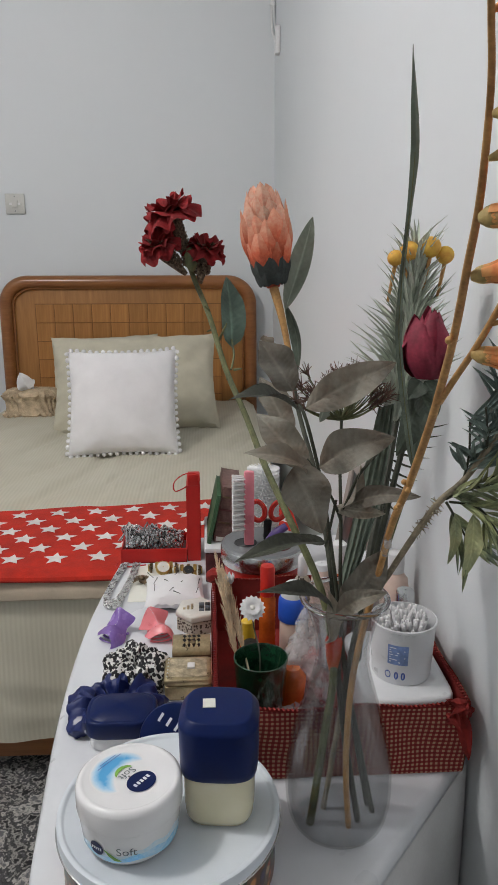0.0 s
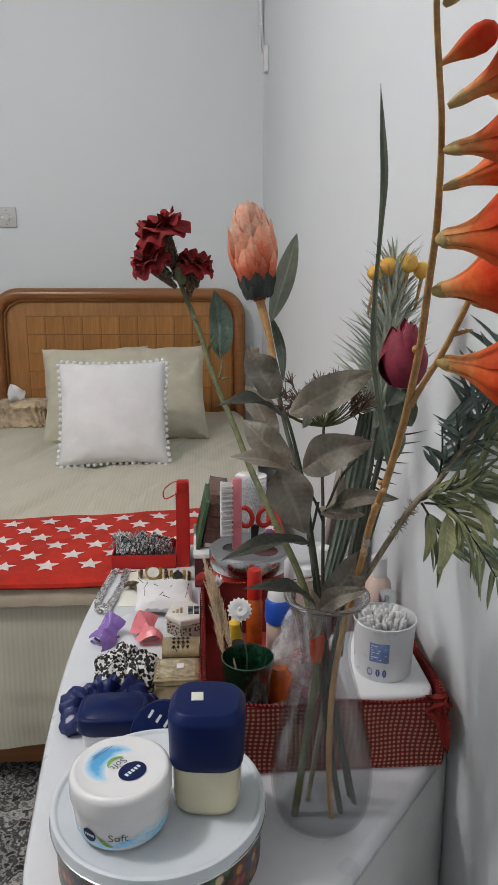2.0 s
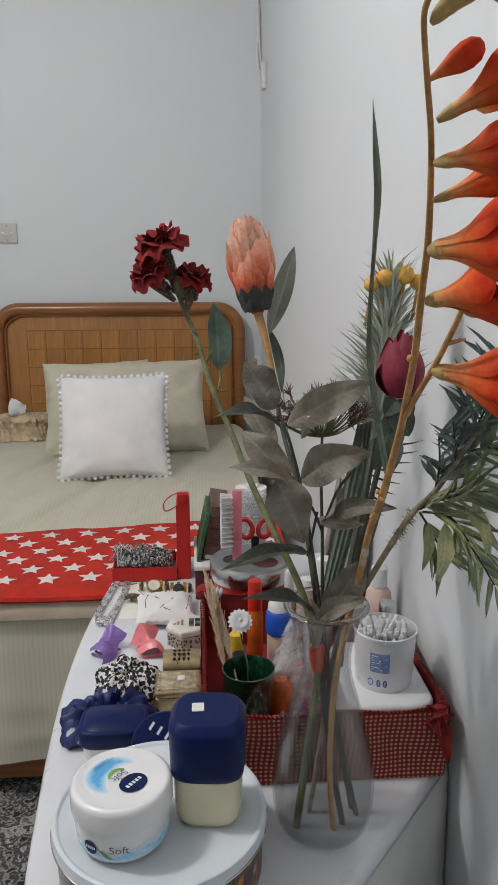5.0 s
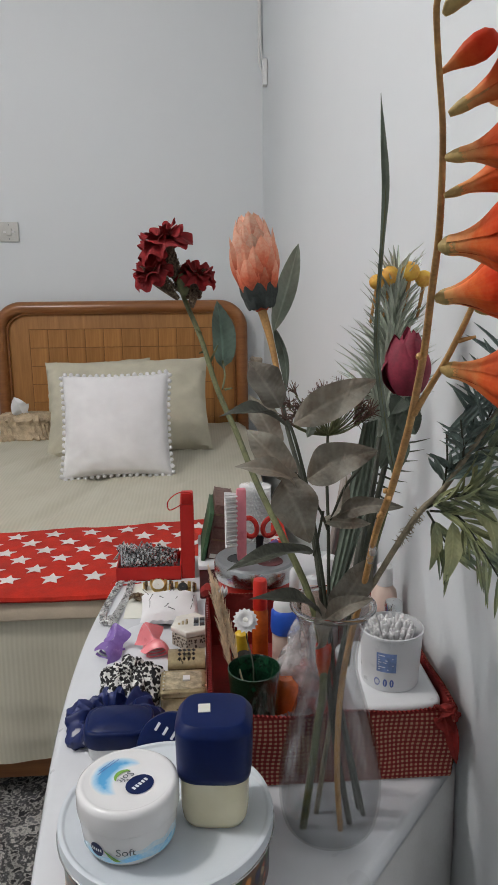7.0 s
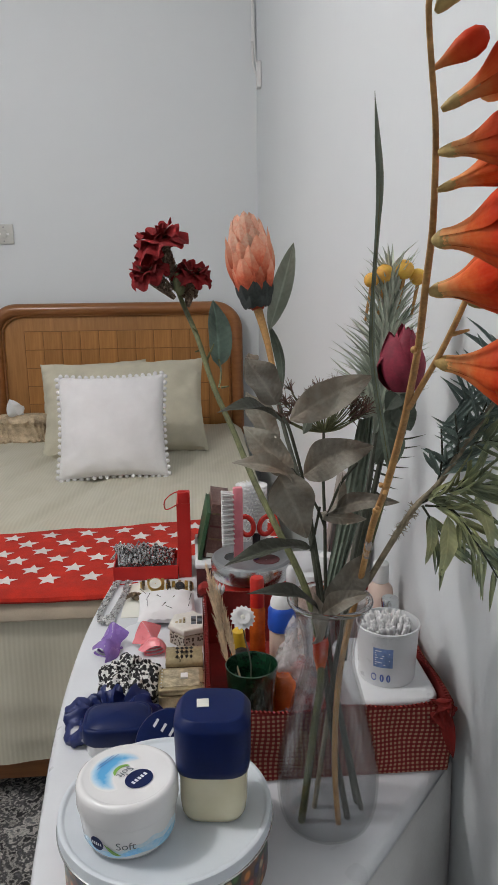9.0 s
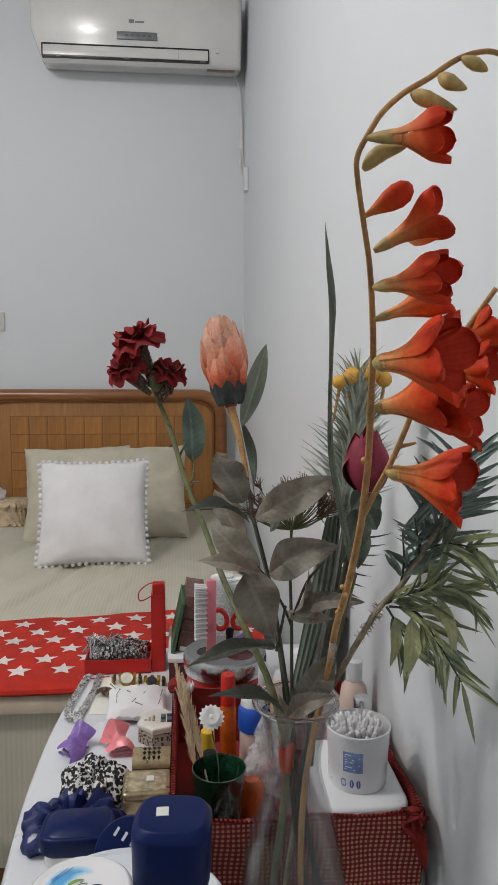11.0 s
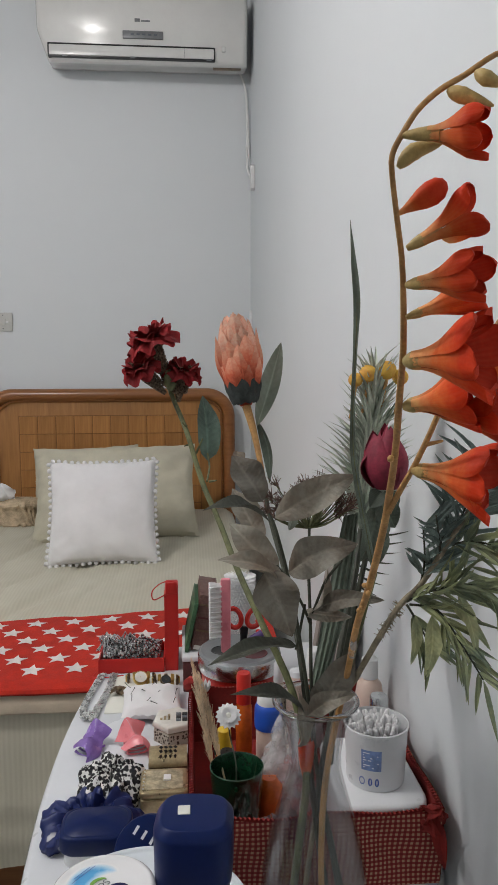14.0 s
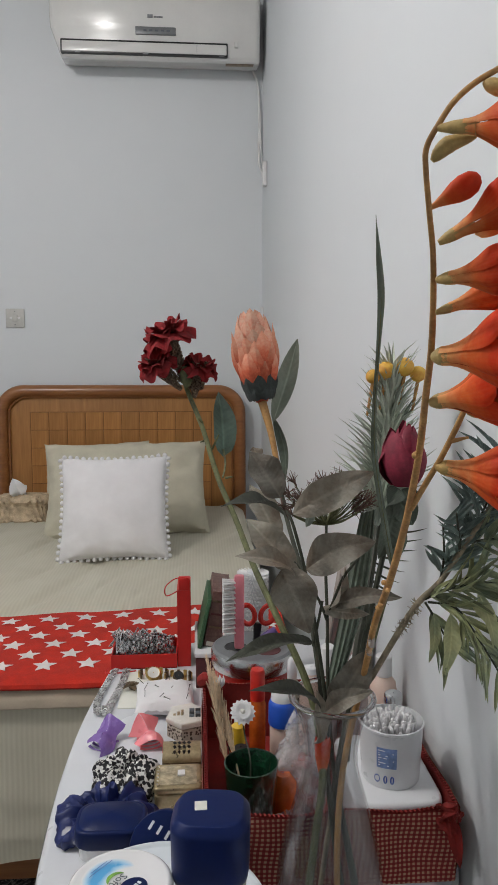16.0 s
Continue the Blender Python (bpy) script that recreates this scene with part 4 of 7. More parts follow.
def cream_jar():
    cx, cy, z = -0.0735, 0.536, LID_Z
    t = thing("cream_jar", (cx, cy, z), "white round cream jar with blue and green print on its lid", "jar")
    part("jar", Geo().lathe([(0.001, 0), (0.035, 0), (0.0385, 0.002), (0.0412, 0.006), (0.0432, 0.014), (0.0448, 0.028), (0.0454, 0.0355), (0.0445, 0.0362)], (cx, cy, z), 72), JAR_WHITE, t)
    lid = part("lid", Geo().lathe([(0.0448, 0.0358), (0.0464, 0.0366), (0.0470, 0.040), (0.0470, 0.0545), (0.0460, 0.0582), (0.0438, 0.0602), (0.0420, 0.0606), (0.0402, 0.0600), (0.0385, 0.0592), (0.001, 0.0592)], (cx, cy, z), 72), JAR_WHITE, t)
    top = z + 0.0594
    turn = radians(-130)

    def on_top(u, v, lift=0.0):
        c, s = math.cos(turn), math.sin(turn)
        return (cx + u * c - v * s, cy + u * s + v * c, top + lift)

    def band(r0, r1, a0, a1, lift, cu=-0.001, cv=-0.002, n=40):
        g = Geo()
        rows = []
        for k in range(n + 1):
            a = radians(a0 + (a1 - a0) * k / n)
            w = math.sin(math.pi * k / n) ** 0.6
            mid, half = (r0 + r1) / 2, (r1 - r0) / 2 * w
            rows.append([on_top(cu + (mid + half * c) * math.cos(a), cv + (mid + half * c) * math.sin(a), lift) for c in (1, 0.5, 0, -0.5, -1)])
        g.grid(rows, flip=True)
        g.a = {k * 5 + j: (k / n, abs(j - 2) / 2) for k in range(n + 1) for j in range(5)}
        return g

    part("wash", band(0.0090, 0.0350, 185, 385, -0.0001), WASH, lid, "sky blue water print")
    part("swoosh", band(0.0085, 0.0125, 205, 330, 0.0005), LIME, lid, "lime green leaf stroke")
    n = 36
    ring = [on_top(-0.002 + 0.0138 * math.cos(a), 0.0135 + 0.0118 * math.sin(a), 0.0005) for a in (2 * math.pi * k / n for k in range(n))]
    part("badge", Geo().add(ring, [tuple(range(n))]), NAVY, lid, "plain navy oval badge")
    g = Geo()
    for k in range(5):
        x0 = -0.0112 + k * 0.0038
        g.add([on_top(x0, 0.0115, 0.0007), on_top(x0 + 0.0025, 0.0115, 0.0007), on_top(x0 + 0.0025, 0.0155, 0.0007), on_top(x0, 0.0155, 0.0007)], [(0, 1, 2, 3)])
    part("badge_marks", g, PALE_INK, lid)
    part("lettering", letters_on("Soft", 0.0108, lambda x, y: on_top(x - 0.001, y - 0.0035, 0.0007)), INK, lid)
    for k in range(2):
        g = Geo().add([on_top(-0.016 + 0.004 * k, -0.0275 - 0.0028 * k, 0.0005), on_top(0.012 - 0.005 * k, -0.0275 - 0.0028 * k, 0.0005), on_top(0.012 - 0.005 * k, -0.0268 - 0.0028 * k, 0.0005), on_top(-0.016 + 0.004 * k, -0.0268 - 0.0028 * k, 0.0005)], [(0, 1, 2, 3)])
        part("small_print", g, BLUE_INK, lid)

    # printed body
    def on_side(a, h, lift=0.0004):
        r = 0.0432 + (h - 0.014) / 0.0215 * 0.0022 - max(0, 0.014 - h) * 0.12 + lift
        return (cx + r * math.sin(a), cy - r * math.cos(a), z + h)

    for mat, grow, lift in ((AQUA_PALE, 1.25, 0.0004), (AQUA, 0.8, 0.0007)):
        rows = []
        for k in range(44):
            a = -1.15 + 2.5 * k / 43
            lo = 0.0085 + 0.0015 * math.sin(a * 5)
            hi = lo + grow * (0.007 + 0.007 * max(0, math.sin(a * 1.3 - 0.1)) + 0.0012 * math.sin(a * 13))
            rows.append([on_side(a, lo, lift), on_side(a, (lo + hi) / 2, lift), on_side(a, hi, lift)])
        part("wave_print", Geo().grid(rows), mat, t, "blue and white water band")
    n = 28
    g = Geo().add([on_side(-0.60 + 0.155 * math.cos(b), 0.0195 + 0.0072 * math.sin(b), 0.0010) for b in (2 * math.pi * k / n for k in range(n))], [tuple(range(n))])
    part("badge", g, NAVY, t, "plain navy badge")
    g = Geo()
    for k in range(5):
        a = -0.715 + 0.05 * k
        g.add([on_side(a, 0.018, 0.0012), on_side(a + 0.03, 0.018, 0.0012), on_side(a + 0.03, 0.0212, 0.0012), on_side(a, 0.0212, 0.0012)], [(0, 1, 2, 3)])
    part("badge_marks", g, PALE_INK, t)
    part("lettering", letters_on("Soft", 0.0112, lambda x, y: on_side(x / 0.044 + 0.02, y + 0.0205, 0.0011)), INK, t)
    rows = []
    for k in range(13):
        f = k / 12
        a = -0.44 + 0.36 * f
        h = 0.0215 - 0.011 * math.sin(f * math.pi / 2)
        w = 0.0024 * math.sin(math.pi * f)
        rows.append([on_side(a, h - w, 0.0009), on_side(a, h + w, 0.0009)])
    part("swoosh", Geo().grid(rows), LIME, t)


cream_jar()


def jelly_jar():
    cx, cy, z = 0.0075, 0.562, LID_Z
    t = thing("petroleum_jelly_jar", (cx, cy, z), "oval jar of pale yellow petroleum jelly with a navy lid", "jar")

    def loop(sx, sy, n=56, e=0.56):
        out = []
        for k in range(n):
            a = 2 * math.pi * k / n
            c, s = math.cos(a), math.sin(a)
            x, y = sx * math.copysign(abs(c) ** e, c), sy * math.copysign(abs(s) ** e, s)
            r = radians(-6)
            out.append((x * math.cos(r) - y * math.sin(r), x * math.sin(r) + y * math.cos(r)))
        return out

    def stack(levels, close=True):
        g = Geo()
        rows = [[(cx + x, cy + y, z + h) for x, y in loop(sx, sy)] for sx, sy, h in levels]
        g.grid(rows, wrap=True)
        if close:
            m = len(rows[0])
            g.f.append(tuple(reversed(range(m))))
            g.f.append(tuple((len(rows) - 1) * m + k for k in range(m)))
        return g

    part("jar", stack([(0.024, 0.022, 0), (0.0285, 0.026, 0.002), (0.0312, 0.0285, 0.008), (0.0325, 0.030, 0.020), (0.0330, 0.0305, 0.058)]), JELLY, t, "pale translucent yellow body")
    lid = part("lid", stack([(0.0335, 0.031, 0.052), (0.0350, 0.0325, 0.0535), (0.0358, 0.0334, 0.060), (0.0364, 0.0342, 0.100), (0.0362, 0.0340, 0.1022), (0.0352, 0.0330, 0.1040), (0.0308, 0.0290, 0.1098), (0.0298, 0.0281, 0.1104), (0.0285, 0.0268, 0.1105), (0.014, 0.013, 0.1105)]), NAVY, t, "matt navy lid")
    part("sticker", Geo().box((cx - 0.015, cy - 0.004, z + 0.1104), (cx - 0.0035, cy + 0.0095, z + 0.1112), 0.0003, Matrix.Translation((0, 0, 0))), PAPER, lid, "small white price sticker")


jelly_jar()


def blue_caps():
    # two more navy jars behind the tin
    g = Geo()
    lp = rect(-0.150, 0.722, -0.066, 0.785, 0.022)
    t = thing("lotion_tub", (-0.108, 0.75, TZ), "low white tub with a domed navy lid", "tub")
    part("tub", slab(Geo(), rect(-0.146, 0.727, -0.070, 0.780, 0.02), TZ, TZ + 0.022, 0.003), JAR_WHITE, t)
    lid = slab(g, lp, TZ + 0.018, TZ + 0.042, 0.004)
    n = len(lid.v)
    lid.grid([[(x, y, TZ + 0.0405) for x, y in rect(-0.147, 0.725, -0.069, 0.782, 0.02)], [(x, y, TZ + 0.047) for x, y in rect(-0.138, 0.733, -0.078, 0.775, 0.02)], [(-0.108, 0.754, TZ + 0.0485)] * len(lp)], wrap=True)
    part("lid", lid, NAVY, t)
    # flat cream tin propped on the tub's edge
    t = thing("cream_tin", (-0.034, 0.712, TZ), "flat round navy cream tin with pale lettering, propped at a slant", "tin")
    m = pose(-0.040, 0.700, TZ + 0.0365, 60, 0, -8) @ Matrix.Diagonal((1.18, 1.18, 1.0, 1))
    part("tin", lean(Geo().lathe([(0.001, 0), (0.033, 0), (0.034, 0.002), (0.034, 0.016), (0.033, 0.018), (0.030, 0.0186), (0.001, 0.0186)], (0, 0, 0), 56), m), NAVY, t)
    g = Geo()
    for k in range(4):
        g.box((-0.0013, -0.0042, 0.0186), (0.0013, 0.0042, 0.0190), 0, m @ pose(-0.014 + 0.008 * k, 0.020 - 0.004 * k, 0, 0, 0, -30))
    part("mark_row", g, PALE_INK, t)


blue_caps()


# ---------------------------------------------------------------- hair things and jewellery
def scrunchie(cx, cy, r, tube_r, mat, label, seed, puff=0.5):
    g = Geo()
    rows = []
    for i in range(110):
        a = 2 * math.pi * i / 110
        rr = []
        for j in range(18):
            b = 2 * math.pi * j / 18
            k = tube_r * (1 + puff * noise.noise((math.cos(a) * 3.2 + seed, math.sin(a) * 3.2, math.sin(b) * 1.1)) + 0.30 * noise.noise((math.cos(a) * 8, math.sin(a) * 8 + seed, math.cos(b) * 2)))
            R = r + k * math.cos(b)
            rr.append((cx + R * math.cos(a), cy + R * math.sin(a), TZ + max(0.0006, tube_r * 0.92 + k * math.sin(b))))
        rows.append(rr)
    rows.append(rows[0])
    g.grid(rows, wrap=True)
    whole("scrunchie", g, mat, label, "scrunchie", "hair scrunchies", at=(cx, cy, TZ))


scrunchie(-0.104, 0.872, 0.023, 0.021, LEOPARD, "gathered hair scrunchie with black and white animal print", 3)
scrunchie(-0.122, 0.795, 0.042, 0.016, NAVY_PRINT, "navy satin hair scrunchie with pale flecks", 8, 0.95)


def claw_clip(cx, cy, mat, label, spin, size=1.0):
    """A closed claw clip: two shells folded together, flaring up to a pointed grip."""
    t = thing("hair_clip", (cx, cy, TZ), label, "hair clip", "claw clips")
    m = pose(cx, cy, TZ, 0, 0, spin) @ Matrix.Diagonal((size, size, size, 1))
    for side in (-1, 1):
        rows = []
        for i in range(23):
            f = i / 22
            R = 0.0165 + 0.0065 * math.cos(2 * math.pi * (f - 0.22) * 1.15) + 0.004 * max(0.0, f - 0.7) / 0.3
            rise = 0.009 * f ** 1.6
            row = []
            for j in range(12):
                h = j / 11
                th = side * (0.01 + (1.75 - 0.35 * f) * h) + 1.0 * (f - 0.5)
                lip = 1 + 0.14 * math.sin(6 * f + 2 * side) * h ** 2 + 0.22 * max(0.0, h - 0.75) / 0.25
                crest = (0.003 + 0.006 * f * f) * math.exp(-(h / 0.30) ** 2)
                y = R * math.sin(th) * lip * 1.08
                z = max(0.0008, 0.0070 + rise + R * 0.95 * math.cos(th) + crest)
                row.append(m @ Vector((-0.033 + 0.066 * f + 0.010 * h * math.sin(4 * f + side), y, z)))
            rows.append(row)
        part("jaw", Geo().grid(rows, flip=side < 0), mat, t)
        for k in range(4):
            x = -0.022 + 0.012 * k
            part("tooth", Geo().tube([m @ Vector((x, side * 0.020, 0.007)), m @ Vector((x, side * 0.012, 0.003)), m @ Vector((x, 0.0, 0.002))], [0.0022, 0.0008], 6, 2), mat, t)


claw_clip(-0.146, 0.990, LILAC, "lilac plastic claw hair clip", 62, 0.80)
claw_clip(-0.079, 0.990, PINK, "coral pink plastic claw hair clip", 104, 0.82)


def trinket_boxes():
    # hexagonal inlaid box
    t = thing("trinket_box", (-0.022, 1.020, TZ), "small hexagonal box with bone inlay lid", "trinket box", "trinket boxes")
    lp = [(-0.022 + 0.032 * math.cos(math.pi / 3 * k + 0.3), 1.020 + 0.034 * math.sin(math.pi / 3 * k + 0.3)) for k in range(6)]
    part("box", slab(Geo(), lp, TZ, TZ + 0.021, 0.001), INLAY, t)
    lid = part("lid", slab(Geo(), [((x + 0.022) * 1.06 - 0.022, (y - 1.02) * 1.06 + 1.02) for x, y in lp], TZ + 0.0212, TZ + 0.033, 0.004), BONE, t, "cream lid with dark latticework")
    for i in range(3):
        for j in range(3):
            part("tile", Geo().box((-0.018 + i * 0.0095, 1.006 + j * 0.0095, TZ + 0.0328), (-0.010 + i * 0.0095, 1.014 + j * 0.0095, TZ + 0.0338), 0.0003), BLACK if (i + j) % 2 else INK, lid)
    for k in range(3):
        part("tile", Geo().box((-0.043 + 0.006 * k, 1.012, TZ + 0.0328), (-0.039 + 0.006 * k, 1.018 + 0.006 * k, TZ + 0.0336), 0.0003), BRASSY, lid)
    # round-shouldered box with pierced sides
    t = thing("trinket_box", (-0.026, 0.93, TZ), "small rounded metal box with pierced dark diamonds", "trinket box", "trinket boxes")
    part("box", slab(Geo(), rect(-0.056, 0.906, 0.000, 0.953, 0.012), TZ, TZ + 0.017, 0.002), BRONZE, t)
    g = Geo()
    rows = []
    for k in range(13):
        a = math.pi * k / 12
        rows.append([(x, 0.9295 + 0.0235 * math.cos(a), TZ + 0.017 + 0.015 * math.sin(a)) for x in (-0.055, -0.053, -0.004, -0.001)])
    part("lid", g.grid(rows), BRASSY, t, "champagne metal arched lid")
    for i in range(4):
        for j in range(3):
            a = math.pi * (0.50 + 0.13 * (j - 0.2))
            p = (-0.038 + 0.0068 * i, 0.9295 - 0.0236 * -math.cos(a), TZ + 0.0172 + 0.0153 * math.sin(a))
            part("diamond", Geo().box((-0.0022, -0.0022, 0), (0.0022, 0.0022, 0.0006), 0, pose(*p, 15 + 20 * j, 0, 45)), BLACK, t)
    # champagne square box with a clasp
    t = thing("trinket_box", (-0.030, 0.852, TZ), "small champagne metal box with a white stone clasp", "trinket box", "trinket boxes")
    part("box", slab(Geo(), rect(-0.062, 0.824, 0.000, 0.880, 0.006), TZ, TZ + 0.020, 0.002), BRASSY, t)
    lid = part("lid", slab(Geo(), rect(-0.063, 0.823, 0.001, 0.881, 0.007), TZ + 0.0202, TZ + 0.031, 0.004), BRASSY, t, "engraved pale gold lid")
    part("border", slab(Geo(), rect(-0.056, 0.830, -0.006, 0.874, 0.004), TZ + 0.0306, TZ + 0.0316, 0.0004), GOLD_PALE, lid)
    part("stone", Geo().box((-0.032, 0.848, TZ + 0.031), (-0.022, 0.860, TZ + 0.0345), 0.001), WHITE, lid)
    for k in range(6):
        part("bead", Geo().ball((-0.058, 0.832 + 0.008 * k, TZ + 0.0312), 0.0014, 6, 4), BONE, lid)


trinket_boxes()


def pin_cushion():
    m = pose(-0.060, 1.110, TZ + 0.017, 90, 0, 3)
    t = thing("pin_cushion", (-0.060, 1.110, TZ), "small white fabric pin cushion stuck with dark pins", "pin cushion")
    part("pad", lean(cushion_shape(0.100, 0.105, 0.036, 14), m), COTTON, t)
    for k in range(11):
        x, y = -0.092 + 0.022 * (k % 4) + 0.006 * math.sin(k * 3), 1.078 + 0.030 * (k // 4) + 0.006 * math.cos(k * 5)
        a = (x, y, TZ + 0.030)
        b = (x + 0.010 * math.sin(k * 2.2), y + 0.007 * math.cos(k * 1.7), TZ + 0.038)
        pin = part("pin", Geo().tube([a, b], 0.0005, 5, 1), BLACK, t)
        part("pin_head", Geo().ball(b, 0.0011, 6, 4), BLACK if k % 3 else CHROME, pin)


pin_cushion()


def jewellery():
    # cream card under the watch
    whole("card", slab(Geo(), rect(-0.140, 1.105, -0.017, 1.250, 0.002, 2), TZ, TZ + 0.0012, 0.0003), PAPER, "cream paper card lying on the table", "card", at=(-0.08, 1.18, TZ))
    # woven silver necklace
    t = thing("necklace", (-0.158, 1.17, TZ), "heavy woven silver mesh necklace laid in a loop", "necklace")
    for dx, w, lab in ((-0.010, 0.010, ""), (0.010, 0.012, "")):
        g = Geo()
        pth = smooth_path([Vector((-0.148 + dx, 1.255, TZ + 0.003)), Vector((-0.155 + dx * 1.4, 1.19, TZ + 0.003)), Vector((-0.164 + dx * 1.2, 1.12, TZ + 0.003)), Vector((-0.163 + dx * 0.6, 1.088, TZ + 0.003))], 16)
        for i, p in enumerate(pth):
            for k in range(5):
                g.ball((p.x + (k - 2) * w / 4.4, p.y + 0.0012 * ((k + i) % 2), p.z + 0.0006 * ((i + k) % 3)), 0.0021, 5, 3)
        part("chain", g, SILVER, t)
    g = Geo()
    for i in range(120):
        a, r = random.uniform(0, 6.28), 0.014 * math.sqrt(random.random())
        g.ball((-0.163 + r * math.cos(a), 1.092 + r * math.sin(a), TZ + 0.003 + 0.003 * random.random()), 0.0022, 5, 3)
    part("pendant", g, SILVER, t, "clustered silver beads")
    # watches with gold cases
    for x, y, r, lab in ((-0.086, 1.212, 0.014, "gold-faced wristwatch with a linked bracelet"), (-0.040, 1.198, 0.010, "small bronze wristwatch with a linked bracelet")):
        t = thing("wristwatch", (x, y, TZ), lab, "wristwatch", "wristwatches")
        part("case", Geo().lathe([(0.001, 0), (r * 0.9, 0), (r, 0.003), (r, 0.007), (r * 0.85, 0.009), (r * 0.8, 0.0085), (0.001, 0.0085)], (x, y, TZ + 0.0095), 28, (0.1, -0.55, 0.8)), GOLD if r > 0.012 else BRONZE, t)
        part("dial", Geo().lathe([(0.001, 0.0089), (r * 0.78, 0.0089), (r * 0.78, 0.0092), (0.001, 0.0094)], (x, y, TZ + 0.0095), 28, (0.1, -0.55, 0.8)), BONE if r > 0.012 else BLACK, t)
        for k in range(10):
            a = radians(-60 + 30 * k)
            part("link", Geo().box((-0.003, -0.006, -0.0016), (0.003, 0.006, 0.0016), 0.0008, pose(x + (0.012 + r * 0.4) * (1.5 * math.cos(a)), y + 0.012 + 0.014 * math.sin(a), TZ + 0.0075, 90, 0, 90 + math.degrees(a))), BRONZE if k % 2 else GOLD, t)
    # star ring
    g = Geo()
    for k in range(5):
        a = 2 * math.pi * k / 5
        g.leaf((-0.121, 1.176, TZ + 0.006), (-0.121 + 0.019 * math.cos(a), 1.176 + 0.019 * math.sin(a), TZ + 0.006), 0.013, (0, 0, 1), 0.2, 0.1, 5, 0.6)
    g.ball((-0.121, 1.176, TZ + 0.0085), 0.006, 10, 6)
    g.lathe([(0.008, 0), (0.0095, 0.0022), (0.008, 0.0044), (0.0072, 0.0022), (0.008, 0)], (-0.118, 1.18, TZ + 0.001), 20)
    whole("brooch", g, BRONZE, "star-shaped antique bronze brooch", "brooch", at=(-0.121, 1.176, TZ))


jewellery()


def gift_box():
    t = thing("gift_box", (-0.105, 1.30, TZ), "open red card gift box filled with silver beads", "gift box")
    lo, hi, w = (-0.168, 1.262, TZ), (-0.044, 1.345, TZ + 0.028), 0.002
    tray = part("tray", Geo().box(lo, (hi[0], hi[1], TZ + w)).box(lo, (hi[0], lo[1] + w, hi[2])).box((lo[0], hi[1] - w, TZ), hi).box((lo[0], lo[1] + w, TZ), (lo[0] + w, hi[1] - w, hi[2])).box((hi[0] - w, lo[1] + w, TZ), (hi[0], hi[1] - w, hi[2])), RED_CARD, t, "", False)
    lid = part("lid", Geo().box((-0.043, 1.268, TZ), (-0.0405, 1.352, TZ + 0.150)).box((-0.0405, 1.268, TZ), (-0.018, 1.2705, TZ + 0.150)).box((-0.0405, 1.3495, TZ), (-0.018, 1.352, TZ + 0.150)).box((-0.0405, 1.2705, TZ + 0.1475), (-0.018, 1.3495, TZ + 0.150)).box((-0.0405, 1.2705, TZ), (-0.018, 1.3495, TZ + 0.0025)), RED_CARD, t, "lid standing on end", False)
    part("tab", Geo().box((-0.040, 1.2675, TZ + 0.150), (-0.018, 1.29, TZ + 0.172), 0.002), RED_CARD, lid)
    loop = [(-0.040, 1.268, TZ + 0.150), (-0.062, 1.262, TZ + 0.142), (-0.064, 1.26, TZ + 0.160), (-0.045, 1.262, TZ + 0.175), (-0.022, 1.264, TZ + 0.174), (-0.018, 1.266, TZ + 0.160)]
    part("ribbon", Geo().tube(loop, 0.0012, 6, 6), RED_CARD, lid, "thin red cord")
    part("ribbon", Geo().tube([(-0.172, 1.258, TZ + 0.006), (-0.176, 1.245, TZ + 0.002), (-0.15, 1.243, TZ + 0.002), (-0.12, 1.25, TZ + 0.002)], 0.0012, 6, 6), RED_CARD, t, "thin red cord")
    part("lining", Geo().box((-0.1655, 1.265, TZ + 0.0021), (-0.0465, 1.342, TZ + 0.012), 0.002), GREY_METAL, t)
    g = Geo()
    random.seed(5)
    for k in range(420):
        x, y = random.uniform(-0.158, -0.052), random.uniform(1.270, 1.338)
        h = 0.020 + 0.030 * (1 - ((x + 0.100) / 0.07) ** 2) * random.random()
        g.ball((x, y, TZ + h), random.uniform(0.0025, 0.0052), 6, 4)
    tagged(part("filling", g, CRYSTAL, t, "tangled silver and crystal bead strings"), kind="stuff")
    g = Geo()
    for k in range(26):
        x = -0.160 + 0.022 * random.random()
        g.tube([(x, 1.272 + 0.05 * random.random(), TZ + 0.026), (x + random.uniform(-0.012, 0.02), 1.29 + 0.03 * random.random(), TZ + 0.045 + 0.018 * random.random()), (x + random.uniform(-0.02, 0.04), 1.30, TZ + 0.03)], 0.0016, 5, 3)
    tagged(part("tassel", g, CRYSTAL, t), kind="stuff")


gift_box()


